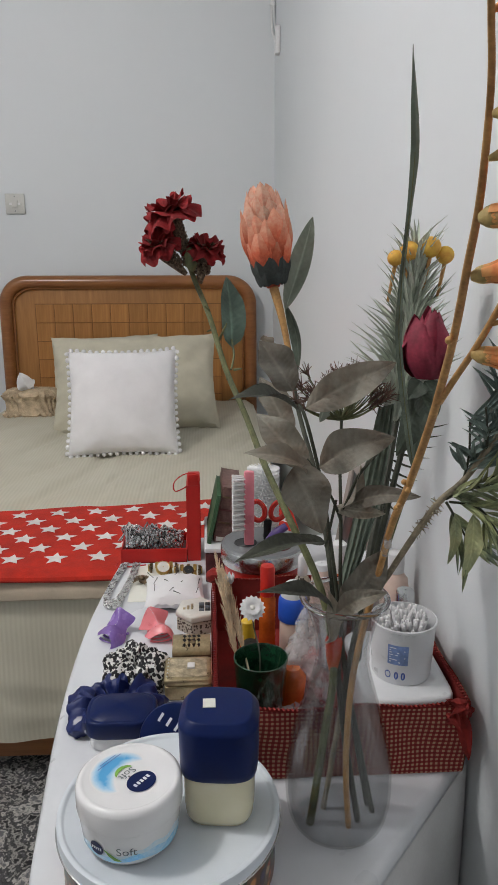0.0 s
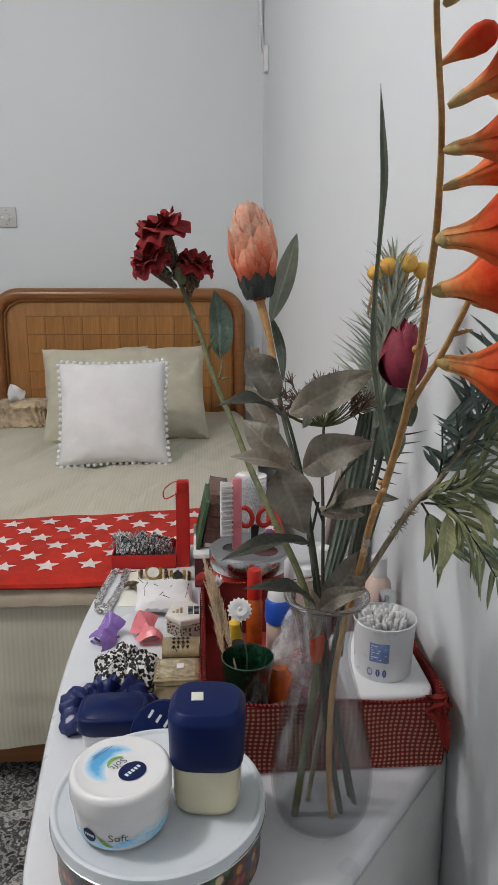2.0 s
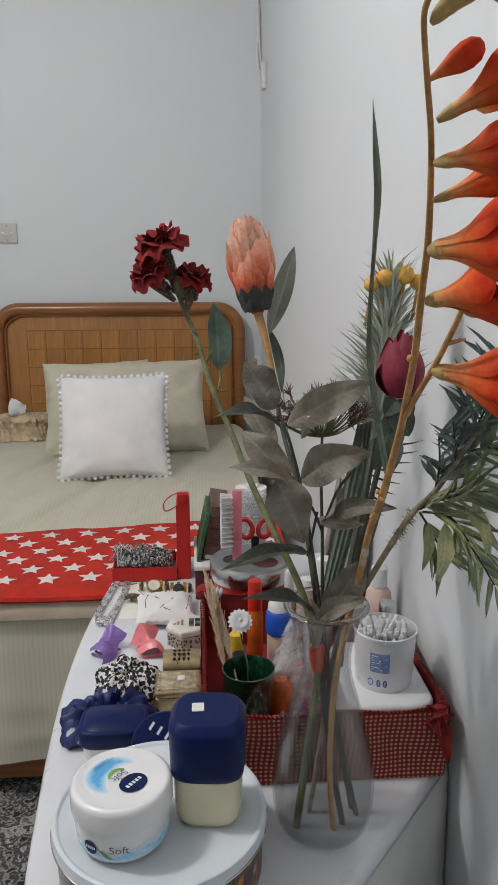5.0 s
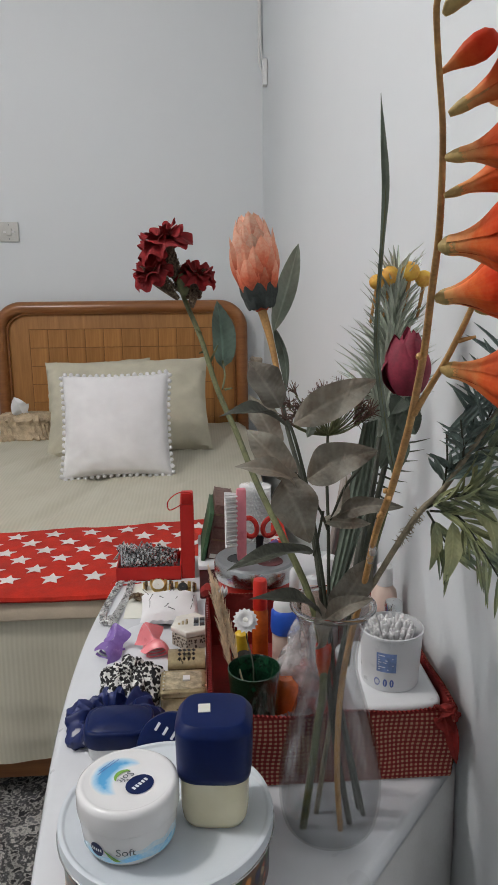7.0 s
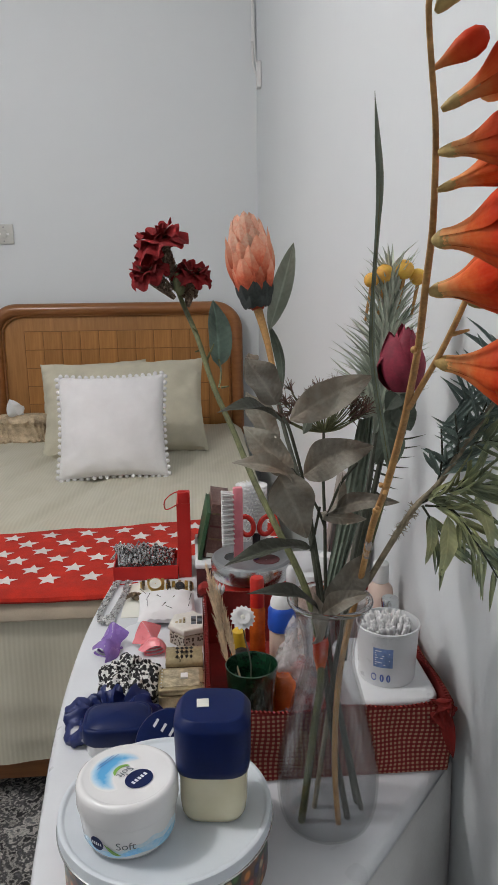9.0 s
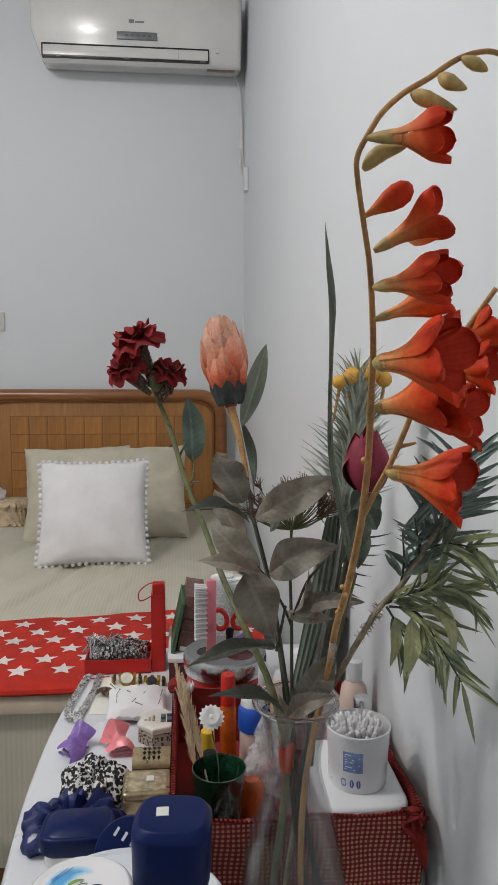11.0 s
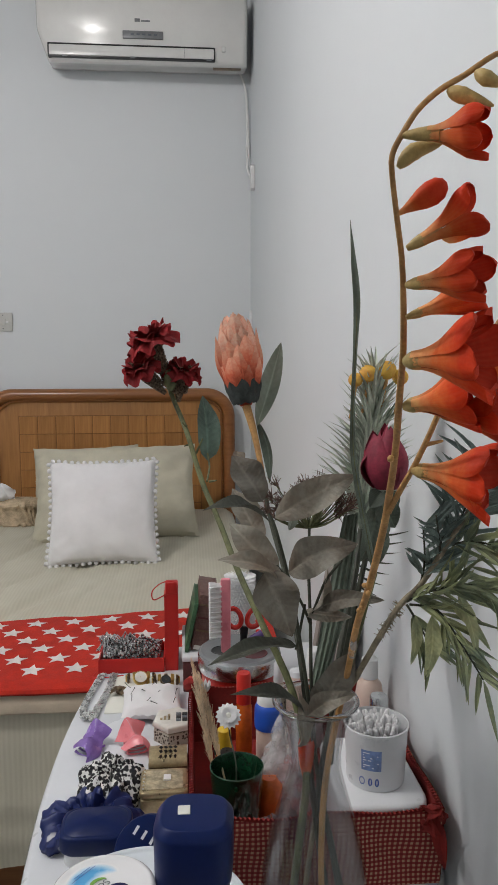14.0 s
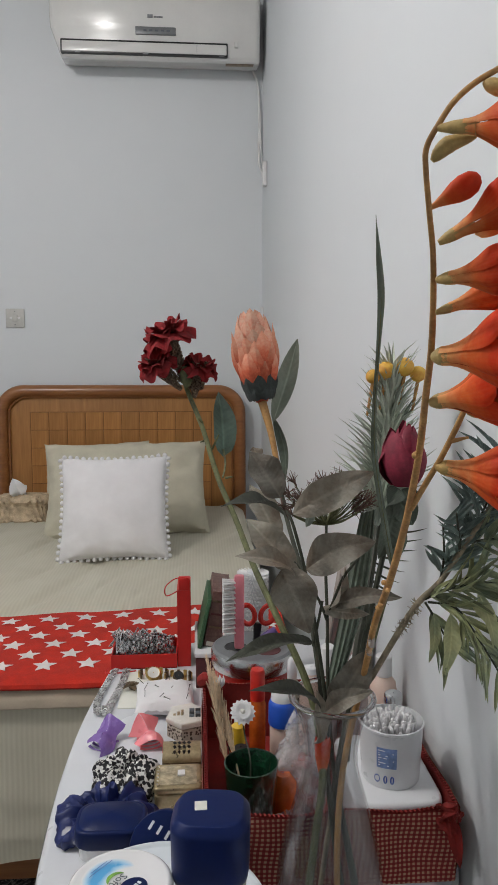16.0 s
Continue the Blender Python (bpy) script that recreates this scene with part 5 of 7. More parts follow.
# ---------------------------------------------------------------- gingham basket and what it holds
def basket():
    t = thing("storage_basket", (0.144, 0.84, TZ), "low storage box covered in red gingham with a red lining", "storage box")
    x0, x1, y0, y1, h, w = 0.005, 0.283, 0.672, 1.000, 0.088, 0.005

    def wall(a, b, out, mat, off, lift):
        rows = []
        n = 24
        for k in range(7):
            f = k / 6
            row = []
            for j in range(n + 1):
                u = j / n
                x, y = a[0] + (b[0] - a[0]) * u, a[1] + (b[1] - a[1]) * u
                wv = 0.0022 * math.sin(u * 19 + f * 4) * math.sin(math.pi * f) + 0.003 * (f - 0.5)
                row.append((x + out[0] * (off + wv), y + out[1] * (off + wv), TZ + 0.001 + (h + lift) * f + 0.0025 * math.sin(u * 14) * f))
            rows.append(row)
        return rows

    sides = [((x0, y0), (x1, y0), (0, -1)), ((x1, y0), (x1, y1), (1, 0)), ((x1, y1), (x0, y1), (0, 1)), ((x0, y1), (x0, y0), (-1, 0))]
    for a, b, out in sides:
        part("side", Geo().grid(wall(a, b, out, GINGHAM, w / 2, 0.0)), GINGHAM, t)
    for a, b, out in sides:
        part("lining", Geo().grid(wall(a, b, out, RED_CLOTH, -w / 2, 0.001), flip=True), RED_CLOTH, t, "plain dark red cloth")
    part("base", Geo().box((x0, y0, TZ), (x1, y1, TZ + 0.003)), RED_CLOTH, t)
    for a, b, out in sides:
        g = Geo()
        n = int(math.dist(a, b) / 0.005)
        for k in range(n):
            u = (k + 0.5) / n
            g.box((-0.0010, -0.0024, -0.0006), (0.0010, 0.0024, 0.0007), 0, pose(a[0] + (b[0] - a[0]) * u, a[1] + (b[1] - a[1]) * u, TZ + h + 0.0015 + 0.0025 * math.sin(u * 14), 0, 0, 90 * (out[1] == 0) + 20))
        part("stitching", g, RED_CLOTH, t)
    # tied cloth knot on the corner
    g = Geo()
    for k in range(9):
        a = k * 2.4
        base = Vector((0.275, 0.680, TZ + 0.084))
        part("bow_loop", Geo().leaf(base, base + Vector((0.006 * math.cos(a), -0.014 + 0.010 * math.sin(a), 0.014 * math.cos(a * 1.3) - 0.004)) * 1.1, 0.016, (math.sin(a), -1, 0.3), 0.3, 0.4, 6, 0.7, 0.4), RED_CLOTH, t)
    g.ball((0.274, 0.672, TZ + 0.083), 0.011, 10, 7)
    part("knot", g, RED_CLOTH, t, "tied red cloth bow")
    g = Geo()
    g.leaf((0.275, 0.668, TZ + 0.080), (0.283, 0.655, TZ + 0.028), 0.016, (-0.2, -1, 0), 0.08, 0.3, 8, 0.5)
    g.leaf((0.273, 0.668, TZ + 0.082), (0.257, 0.664, TZ + 0.070), 0.016, (0, -1, 0.2), 0.1, 0.3, 8, 0.5)
    part("bow_tail", g, RED_CLOTH, t)
    # cloth rolled outwards on the far corner
    g = Geo().tube([(0.002, 0.995, TZ + 0.092), (0.006, 0.99, TZ + 0.10), (0.02, 0.99, TZ + 0.098)], [0.008, 0.012, 0.006], 8, 4)
    part("cloth_roll", g, RED_CLOTH, t)


basket()


def cotton_buds():
    t = thing("food_tub", (0.226, 0.765, TZ), "white plastic tub with a clip lid", "tub")
    part("tub", slab(Geo(), rect(0.178, 0.690, 0.272, 0.835, 0.02), TZ + 0.004, TZ + 0.070, 0.004), FROST, t)
    part("lid", slab(Geo(), rect(0.173, 0.684, 0.277, 0.841, 0.024), TZ + 0.068, TZ + 0.087, 0.006), FROST, t, "rounded white lid")
    cx, cy, z = 0.2265, 0.744, TZ + 0.0872
    t = thing("cotton_bud_drum", (cx, cy, z), "white plastic drum full of cotton buds", "container")
    part("drum", Geo().lathe([(0.001, 0), (0.0335, 0), (0.0345, 0.002), (0.0375, 0.066), (0.0388, 0.067), (0.0388, 0.070), (0.0370, 0.0705), (0.0362, 0.066), (0.0335, 0.004), (0.001, 0.004)], (cx, cy, z), 56), FROST, t)

    def on(a, h, lift=0.0003):
        r = 0.0345 + (h - 0.002) / 0.064 * 0.003 + lift
        return (cx + r * math.sin(a), cy - r * math.cos(a), z + h)

    rows = [[on(a, 0.027), on(a, 0.052)] for a in (-0.72 + 0.65 * k / 10 for k in range(11))]
    part("label", Geo().grid(rows), paint("soft_blue_ink", (0.20, 0.30, 0.58), 0.4, 0.3, 40, 300, 0.0), t, "small blue printed panel")
    g = Geo()
    for k in range(7):
        h = 0.030 + k * 0.003
        a0, a1 = -0.66, -0.66 + 0.5 * (0.7 + 0.3 * math.sin(k * 4))
        g.add([on(a0, h, 0.0006), on(a1, h, 0.0006), on(a1, h + 0.0012, 0.0006), on(a0, h + 0.0012, 0.0006)], [(0, 1, 2, 3)])
    part("print_lines", g, PALE_INK, t)
    for k, a in enumerate((-0.70, -0.42, -0.20)):
        n = 18
        ring = [on(a + (0.10 if k < 1 else 0.07) * math.cos(b), 0.013 + 0.005 * math.sin(b), 0.0006) for b in (2 * math.pi * j / n for j in range(n))]
        inner = [on(a + (0.075 if k < 1 else 0.02) * math.cos(b), 0.013 + 0.0036 * math.sin(b), 0.0006) for b in (2 * math.pi * j / n for j in range(n))]
        part("symbol", Geo().grid([ring, inner], wrap=True), BLUE_INK, t)
    g = Geo().lathe([(0.001, 0.0), (0.030, 0.0)], (cx, cy, z + 0.042), 24)
    random.seed(11)
    stick = Geo().tube([(0, 0, -0.030), (0, 0, 0.022)], 0.0011, 5, 1).tube([(0, 0, 0.020), (0, 0, 0.026), (0, 0, 0.032), (0, 0, 0.034)], [0.0012, 0.0026, 0.0024, 0.001], 7, 2)
    me = shared_mesh("cotton_bud", stick, COTTON)
    for k in range(96):
        a, r = 2.399 * k, 0.0315 * math.sqrt((k + 0.5) / 96)
        piece("cotton_bud", me, t, (cx + r * math.cos(a) * 0.62, cy + r * math.sin(a) * 0.62, z + 0.040 + random.uniform(-0.006, 0.004)), (random.uniform(-0.1, 0.1) - 13 * r * math.sin(a), random.uniform(-0.1, 0.1) + 13 * r * math.cos(a) - 0.1, 0))


cotton_buds()


def bottle(name, label, at, profile, mat, caps=(), group="toiletry bottles", seg=28):
    t = thing(name, at, label, "bottle", group)
    part("bottle", Geo().lathe(profile, at, seg), mat, t)
    for cap_name, cap_profile, cap_mat in caps:
        part(cap_name, Geo().lathe(cap_profile, at, seg), cap_mat, t)
    return t


B = TZ + 0.0032
bottle("perfume_bottle", "tall amber bottle with a red cap", (0.082, 0.935, B), [(0.001, 0), (0.011, 0), (0.0122, 0.003), (0.0122, 0.085), (0.009, 0.094)], ORANGE_TINT, [("cap", [(0.0095, 0.090), (0.0108, 0.091), (0.0105, 0.132), (0.009, 0.136), (0.001, 0.1365)], RED_PLASTIC)])
bottle("roll_on", "white roll-on bottle with a bright blue collar", (0.113, 0.885, B), [(0.001, 0), (0.016, 0), (0.018, 0.004), (0.018, 0.074), (0.016, 0.080)], SKIN_LOTION, [("collar", [(0.0175, 0.078), (0.0198, 0.080), (0.0205, 0.086), (0.0198, 0.108), (0.017, 0.114), (0.013, 0.116)], BLUE_CAP), ("ball", [(0.0168, 0.112), (0.0165, 0.120), (0.0135, 0.129), (0.008, 0.134), (0.001, 0.136)], WHITE)])
bottle("nail_polish", "small bottle with a yellow cap", (0.050, 0.865, B), [(0.001, 0), (0.010, 0), (0.011, 0.003), (0.011, 0.055), (0.007, 0.060)], ORANGE_TINT, [("cap", [(0.008, 0.058), (0.0098, 0.06), (0.0092, 0.088), (0.006, 0.091), (0.001, 0.0915)], YELLOW)])
bottle("nail_polish", "small bottle with a glossy black cap", (0.052, 0.836, B), [(0.001, 0), (0.011, 0), (0.012, 0.003), (0.012, 0.048), (0.008, 0.053)], GLASS, [("cap", [(0.0105, 0.05), (0.0122, 0.052), (0.0118, 0.070), (0.009, 0.0735), (0.001, 0.074)], BLACK)])
bottle("lotion_bottle", "orange plastic bottle lying low in the box", (0.104, 0.80, B), [(0.001, 0), (0.015, 0), (0.017, 0.003), (0.017, 0.046), (0.009, 0.056), (0.001, 0.057)], ORANGE_TINT)
bottle("perfume_bottle", "clear perfume bottle with a silver collar", (0.235, 0.965, B), [(0.001, 0), (0.018, 0), (0.021, 0.004), (0.021, 0.080), (0.010, 0.092), (0.009, 0.098)], FROST, [("collar", [(0.0095, 0.096), (0.0115, 0.097), (0.0115, 0.108), (0.009, 0.109)], CHROME), ("cap", [(0.0105, 0.108), (0.0125, 0.11), (0.0122, 0.134), (0.010, 0.138), (0.001, 0.1385)], FROST)])
bottle("spray_bottle", "small spray bottle with a clear cap", (0.262, 0.862, B), [(0.001, 0), (0.014, 0), (0.0155, 0.003), (0.0155, 0.098), (0.011, 0.105)], FROST, [("cap", [(0.0105, 0.103), (0.0125, 0.104), (0.0125, 0.126), (0.011, 0.129), (0.001, 0.1295)], CHROME)])
bottle("lotion_bottle", "tall peach lotion bottle beside the wall", (0.270, 0.945, B), [(0.001, 0), (0.019, 0), (0.021, 0.004), (0.0215, 0.085), (0.018, 0.108), (0.010, 0.118)], SKIN_LOTION, [("cap", [(0.010, 0.116), (0.0125, 0.118), (0.012, 0.146), (0.009, 0.149), (0.001, 0.1495)], WHITE)])
bottle("serum_bottle", "white tube with an orange band", (0.192, 0.975, B), [(0.001, 0), (0.013, 0), (0.015, 0.003), (0.015, 0.080), (0.012, 0.086)], FROST, [("band", [(0.0125, 0.084), (0.0135, 0.085), (0.0135, 0.105), (0.0125, 0.106)], ORANGE_TINT), ("cap", [(0.0115, 0.106), (0.0125, 0.107), (0.011, 0.150), (0.008, 0.153), (0.001, 0.1535)], WHITE)])
bottle("cream_tube", "pale pink cream tube standing on its cap", (0.163, 0.955, B), [(0.001, 0), (0.015, 0), (0.016, 0.003), (0.016, 0.022), (0.0175, 0.026), (0.016, 0.095), (0.012, 0.120)], SKIN_LOTION, [("fold", [(0.012, 0.119), (0.010, 0.128), (0.001, 0.129)], FROST)])
bottle("perfume_bottle", "patterned glass perfume bottle", (0.137, 0.970, B), [(0.001, 0), (0.011, 0), (0.0125, 0.003), (0.0125, 0.095), (0.006, 0.105)], INLAY, [("cap", [(0.006, 0.103), (0.0075, 0.105), (0.007, 0.132), (0.004, 0.137), (0.001, 0.138)], FROST)])


def green_cup():
    cx, cy, z = 0.0615, 0.782, B
    t = thing("candle_glass", (cx, cy, z), "dark green glass tumbler with dried stalks in it", "tumbler")
    part("glass", Geo().lathe([(0.001, 0), (0.026, 0), (0.0285, 0.004), (0.0335, 0.080), (0.0338, 0.0835), (0.0325, 0.0842), (0.0315, 0.082), (0.027, 0.006), (0.001, 0.006)], (cx, cy, z), 44), GREEN_GLASS, t)
    random.seed(31)
    for off, tip, lab in ((0.0, (0.012, 0.845, TZ + 0.172), "feathery pale peach dried grass plume in the green tumbler"), (0.010, (0.022, 0.85, TZ + 0.150), "short pale dried grass plume beside a taller one")):
        base = Vector((0.046 + off, 0.79, z + 0.02))
        mid = Vector((0.030 + off, 0.815, TZ + 0.085))
        t2 = thing("dried_grass", base, lab, "dried grass", "dried stalks in the tumbler")
        line = smooth_path([base, mid, Vector(tip)], 12)
        part("stalk", Geo().tube([base, mid, Vector(tip)], [0.0018, 0.0010], 6, 4), WHEAT, t2)
        g = Geo()
        n = len(line)
        for k in range(760):
            f = 0.36 + 0.62 * k / 760
            p = line[min(n - 1, int(f * n))]
            ahead = (line[min(n - 1, int(f * n) + 1)] - line[max(0, int(f * n) - 1)]).normalized()
            w = 0.13 * math.sin(math.pi * min(1.0, 0.18 + (f - 0.36) / 0.62 * 0.8))
            d = (ahead + Vector((random.gauss(0, w), random.gauss(0, w), 0))).normalized()
            ln = random.uniform(0.014, 0.030)
            g.tube([p, p + d * ln * 0.6, p + d * ln + Vector((random.gauss(0, 0.001), 0, 0.001))], [0.0006, 0.0002], 3, 1)
        tagged(part("plume", g, WHEAT, t2, "fine pale peach hairs"), kind="stuff")
    t3 = thing("daisy", (0.058, 0.80, z), "small white artificial daisy on a wire stem", "flower")
    c = Vector((0.054, 0.836, TZ + 0.124))
    part("stem", Geo().tube([(0.058, 0.785, z + 0.02), (0.062, 0.80, TZ + 0.075), (0.056, 0.83, TZ + 0.10), c], 0.0010, 6, 4), STEM_DARK, t3)
    turn = Vector((0.05, -0.72, 0.70)).to_track_quat("Z", "Y").to_matrix()
    g = Geo()
    for ring in range(3):
        for k in range(16):
            a = 2 * math.pi * (k + 0.5 * ring) / 16
            d = (turn @ Vector((math.cos(a), math.sin(a), 0.15 + 0.55 * ring))).normalized()
            g.leaf(c, c + d * (0.0175 - 0.004 * ring), 0.0074, (0.05, -0.72, 0.70), 0.16, 0.1, 6, 1.7)
    part("blossom", g, COTTON, t3)
    part("centre", Geo().ball(c + Vector((0, -0.003, 0.003)), 0.0042, 8, 5), BONE, t3)
    t4 = thing("daisy", (0.03, 0.81, z), "small closed white artificial daisy", "flower")
    c = Vector((0.024, 0.86, TZ + 0.147))
    part("stem", Geo().tube([(0.046, 0.785, z + 0.02), (0.035, 0.82, TZ + 0.09), c], 0.0010, 6, 4), STEM_DARK, t4)
    g = Geo()
    for k in range(9):
        a = 2 * math.pi * k / 9
        g.leaf(c, c + Vector((math.cos(a) * 0.008, math.sin(a) * 0.008, 0.016)), 0.007, (math.cos(a), math.sin(a), 0), 0.1, 0.2, 4, 0.8)
    part("blossom", g, COTTON, t4)


green_cup()


def plastic_bag():
    random.seed(3)
    rows = []
    for i in range(26):
        f = i / 25
        row = []
        for j in range(30):
            a = 2 * math.pi * j / 30
            r = (0.012 + 0.030 * (1 - f) ** 0.8) * (1 + 0.45 * noise.noise((math.cos(a) * 2.2, math.sin(a) * 2.2, f * 5)))
            row.append((0.118 + 0.018 * f + r * math.cos(a), 0.815 + 0.03 * f + 0.8 * r * math.sin(a), TZ + 0.008 + 0.112 * f))
        rows.append(row)
    ob = whole("plastic_bag", Geo().grid(rows, wrap=True), BAG, "crumpled clear plastic bag", "bag", at=(0.12, 0.82, TZ))
    g = Geo()
    for k in range(60):
        a = k * 0.33
        g.ball((0.075 + 0.024 * math.cos(a), 0.728 + 0.012 * math.sin(a * 1.7), B + 0.004 + 0.030 * k / 60), 0.0042, 6, 4)
    whole("bead_bracelet", g, SILVER, "silver bead bracelet coiled in the box", "bracelet", at=(0.075, 0.73, B))
    g = Geo().grid([[(0.072 + 0.05 * u + 0.004 * math.sin(v * 9), 0.70 + 0.07 * v, B + 0.022 + 0.016 * noise.noise((u * 4, v * 4, 9))) for u in (k / 14 for k in range(15))] for v in (k / 14 for k in range(15))])
    whole("pink_sachet", g, BAG, "crumpled translucent pink plastic sachet", "sachet", at=(0.10, 0.74, B))


plastic_bag()


def organiser():
    cx, cy = 0.0855, 1.072
    t = thing("desk_organiser", (cx, cy, TZ), "round grey and chrome desk organiser with holes", "organiser")
    part("body", Geo().lathe([(0.001, 0), (0.060, 0), (0.062, 0.003), (0.062, 0.092)], (cx, cy, TZ), 56), RED_PLASTIC, t)
    part("band", Geo().lathe([(0.063, 0.088), (0.0665, 0.090), (0.068, 0.096), (0.068, 0.112), (0.066, 0.117)], (cx, cy, TZ), 56), CHROME, t, "polished chrome band")
    g = Geo()
    holes = [(cx - 0.028, cy - 0.006, 0.017), (cx + 0.020, cy + 0.022, 0.017), (cx + 0.022, cy - 0.022, 0.020)]
    n = 56
    outer = [(cx + 0.0668 * math.cos(2 * math.pi * k / n), cy + 0.0668 * math.sin(2 * math.pi * k / n), TZ + 0.1165) for k in range(n)]
    g.grid([outer, [(cx + (p[0] - cx) * 0.94, cy + (p[1] - cy) * 0.94, TZ + 0.1195) for p in outer]], wrap=True)
    m = len(g.v)
    g.add([(cx + (p[0] - cx) * 0.94, cy + (p[1] - cy) * 0.94, TZ + 0.1195) for p in outer], [tuple(range(n))])
    top = part("top", g, GREY_METAL, t, "dull grey top plate")
    for x, y, r in holes:
        part("hole", Geo().lathe([(0.001, 0.1198), (r, 0.1198), (r * 1.05, 0.1206), (r * 1.1, 0.1198)], (x, y, TZ), 28), BLACK if r < 0.0175 else MAROON, top)
    # hair brush with a pink spine and white bristles
    t = thing("hair_brush", (0.060, 1.060, TZ + 0.12), "pink plastic brush with rows of white bristles standing upright", "hair brush")
    part("spine", Geo().box((0.0545, 1.050, TZ + 0.121), (0.0705, 1.062, TZ + 0.243), 0.004, Matrix.Translation((0, 0, 0)) @ Matrix.Shear("XZ", 4, (0.0, 0.0))), PINK_CLEAR, t)
    for k in range(11):
        z = TZ + 0.150 + 0.0082 * k
        g = Geo()
        for j in range(4):
            g.tube([(0.056, 1.048 + 0.005 * j, z), (0.036, 1.042 + 0.005 * j, z + 0.003 * (j % 2))], [0.0013, 0.0024], 6, 1)
        part("brush_strip", g, WHITE, t)
    # white coiled brush behind
    t = thing("round_brush", (0.095, 1.20, TZ), "white round hair brush with coiled bristles", "hair brush")
    part("core", Geo().tube([(0.095, 1.205, TZ), (0.097, 1.205, TZ + 0.205)], 0.012, 12, 1), FROST, t)
    for k in range(18):
        z = TZ + 0.085 + 0.0068 * k
        g = Geo()
        for j in range(26):
            a = 2 * math.pi * j / 26 + 0.12 * (k % 2)
            g.tube([(0.096 + 0.011 * math.cos(a), 1.205 + 0.011 * math.sin(a), z), (0.096 + 0.029 * math.cos(a), 1.205 + 0.029 * math.sin(a), z + 0.001)], [0.0009, 0.0013], 4, 1)
        part("brush_strip", g, WHITE, t)
    # scissors, red handles up
    t = thing("scissors", (0.09, 1.075, TZ + 0.12), "scissors with red and black handles standing in the organiser", "scissors")
    for cx2, tilt in ((0.0770, 16), (0.1110, -24)):
        m = pose(cx2, 1.075, TZ + 0.170, 90, 0, 0) @ Matrix.Rotation(radians(tilt), 4, "Z")
        g = Geo()
        ring = [m @ Vector((0.0115 * math.cos(a), 0.0165 * math.sin(a), 0)) for a in (2 * math.pi * k / 26 for k in range(27))]
        part("handle", g.tube(ring, 0.0042, 8, 1), RED_PLASTIC, t, "red plastic finger loop")
    part("blade", Geo().tube([(0.094, 1.077, TZ + 0.155), (0.092, 1.077, TZ + 0.1195)], [0.007, 0.005], 8, 1, 0.4), BLACK, t)
    t = thing("comb", (0.11, 1.07, TZ + 0.12), "violet plastic comb handle", "comb")
    part("handle", Geo().tube([(0.088, 1.055, TZ + 0.1195), (0.104, 1.055, TZ + 0.138), (0.122, 1.058, TZ + 0.150)], [0.005, 0.008, 0.006], 10, 5), PURPLE, t)


organiser()


def books():
    t = thing("keepsake_box", (0.045, 1.27, TZ), "dark maroon leather keepsake box", "box")
    part("body", Geo().box((-0.008, 1.172, TZ), (0.062, 1.33, TZ + 0.056), 0.003), MAROON, t)
    part("lid", Geo().box((-0.010, 1.170, TZ + 0.057), (0.064, 1.332, TZ + 0.066), 0.003), FROST, t, "pale lid")
    for lab, x, y0, w, h, mat, rot in (("slim green notebook leaning on another", -0.005, 1.19, 0.007, 0.092, GREEN_BOOK, 12), ("dark brown patterned notebook with worn cream edges", 0.006, 1.20, 0.034, 0.104, BROWN_BOOK, 10)):
        m = pose(x, y0, TZ + 0.0675, 0, rot, 0)
        b = thing("notebook", (x, y0, TZ + 0.067), lab, "notebook", "notebooks")
        cover = Geo().box((0, 0, 0), (0.0018, 0.12, h), 0.0005, m).box((w - 0.0018, 0, 0), (w, 0.12, h), 0.0005, m)
        part("cover", cover, mat, b)
        part("spine", Geo().box((0.0018, 0.0, 0), (w - 0.0018, 0.0022, h), 0.0004, m), mat, b)
        part("top_flap", Geo().box((0.0018, 0.0022, h - 0.0038), (w - 0.0018, 0.12, h - 0.001), 0.0004, m), mat, b)
        part("page_block", Geo().box((0.0020, 0.0026, 0.002), (w - 0.0020, 0.118, h - 0.004), 0, m), PAPER, b)
        if w > 0.01:
            part("page_edge", Geo().box((0.004, -0.0006, 0.002), (w - 0.003, 0.0002, 0.010), 0, m), PAPER, b)
            for k in range(1, 4):
                part("stripe", Geo().box((0.003, -0.0006, 0.012 + 0.024 * k), (w - 0.003, 0.0002, 0.0155 + 0.024 * k), 0, m), BRONZE if k % 2 else MAROON, b)
    # small framed board leaning on the wall
    t = thing("picture_frame", (0.27, 1.12, TZ), "grey wooden frame leaning against the wall", "frame")
    m = pose(0.247, 1.12, TZ + 0.0005, 0, 9, 0)
    part("board", Geo().box((0.004, 0.0, 0), (0.012, 0.20, 0.19), 0.002, m), BLACK, t)
    for lo, hi in (((0, -0.006, 0), (0.016, 0.022, 0.196)), ((0, 0.174, 0), (0.016, 0.202, 0.196)), ((0, 0.022, 0.170), (0.016, 0.174, 0.196)), ((0, 0.022, 0), (0.016, 0.174, 0.028))):
        part("rail", Geo().box(lo, hi, 0.003, m), FRAME_GREY, t)


books()


# ---------------------------------------------------------------- vase and flowers
VX, VY = 0.1285, 0.610


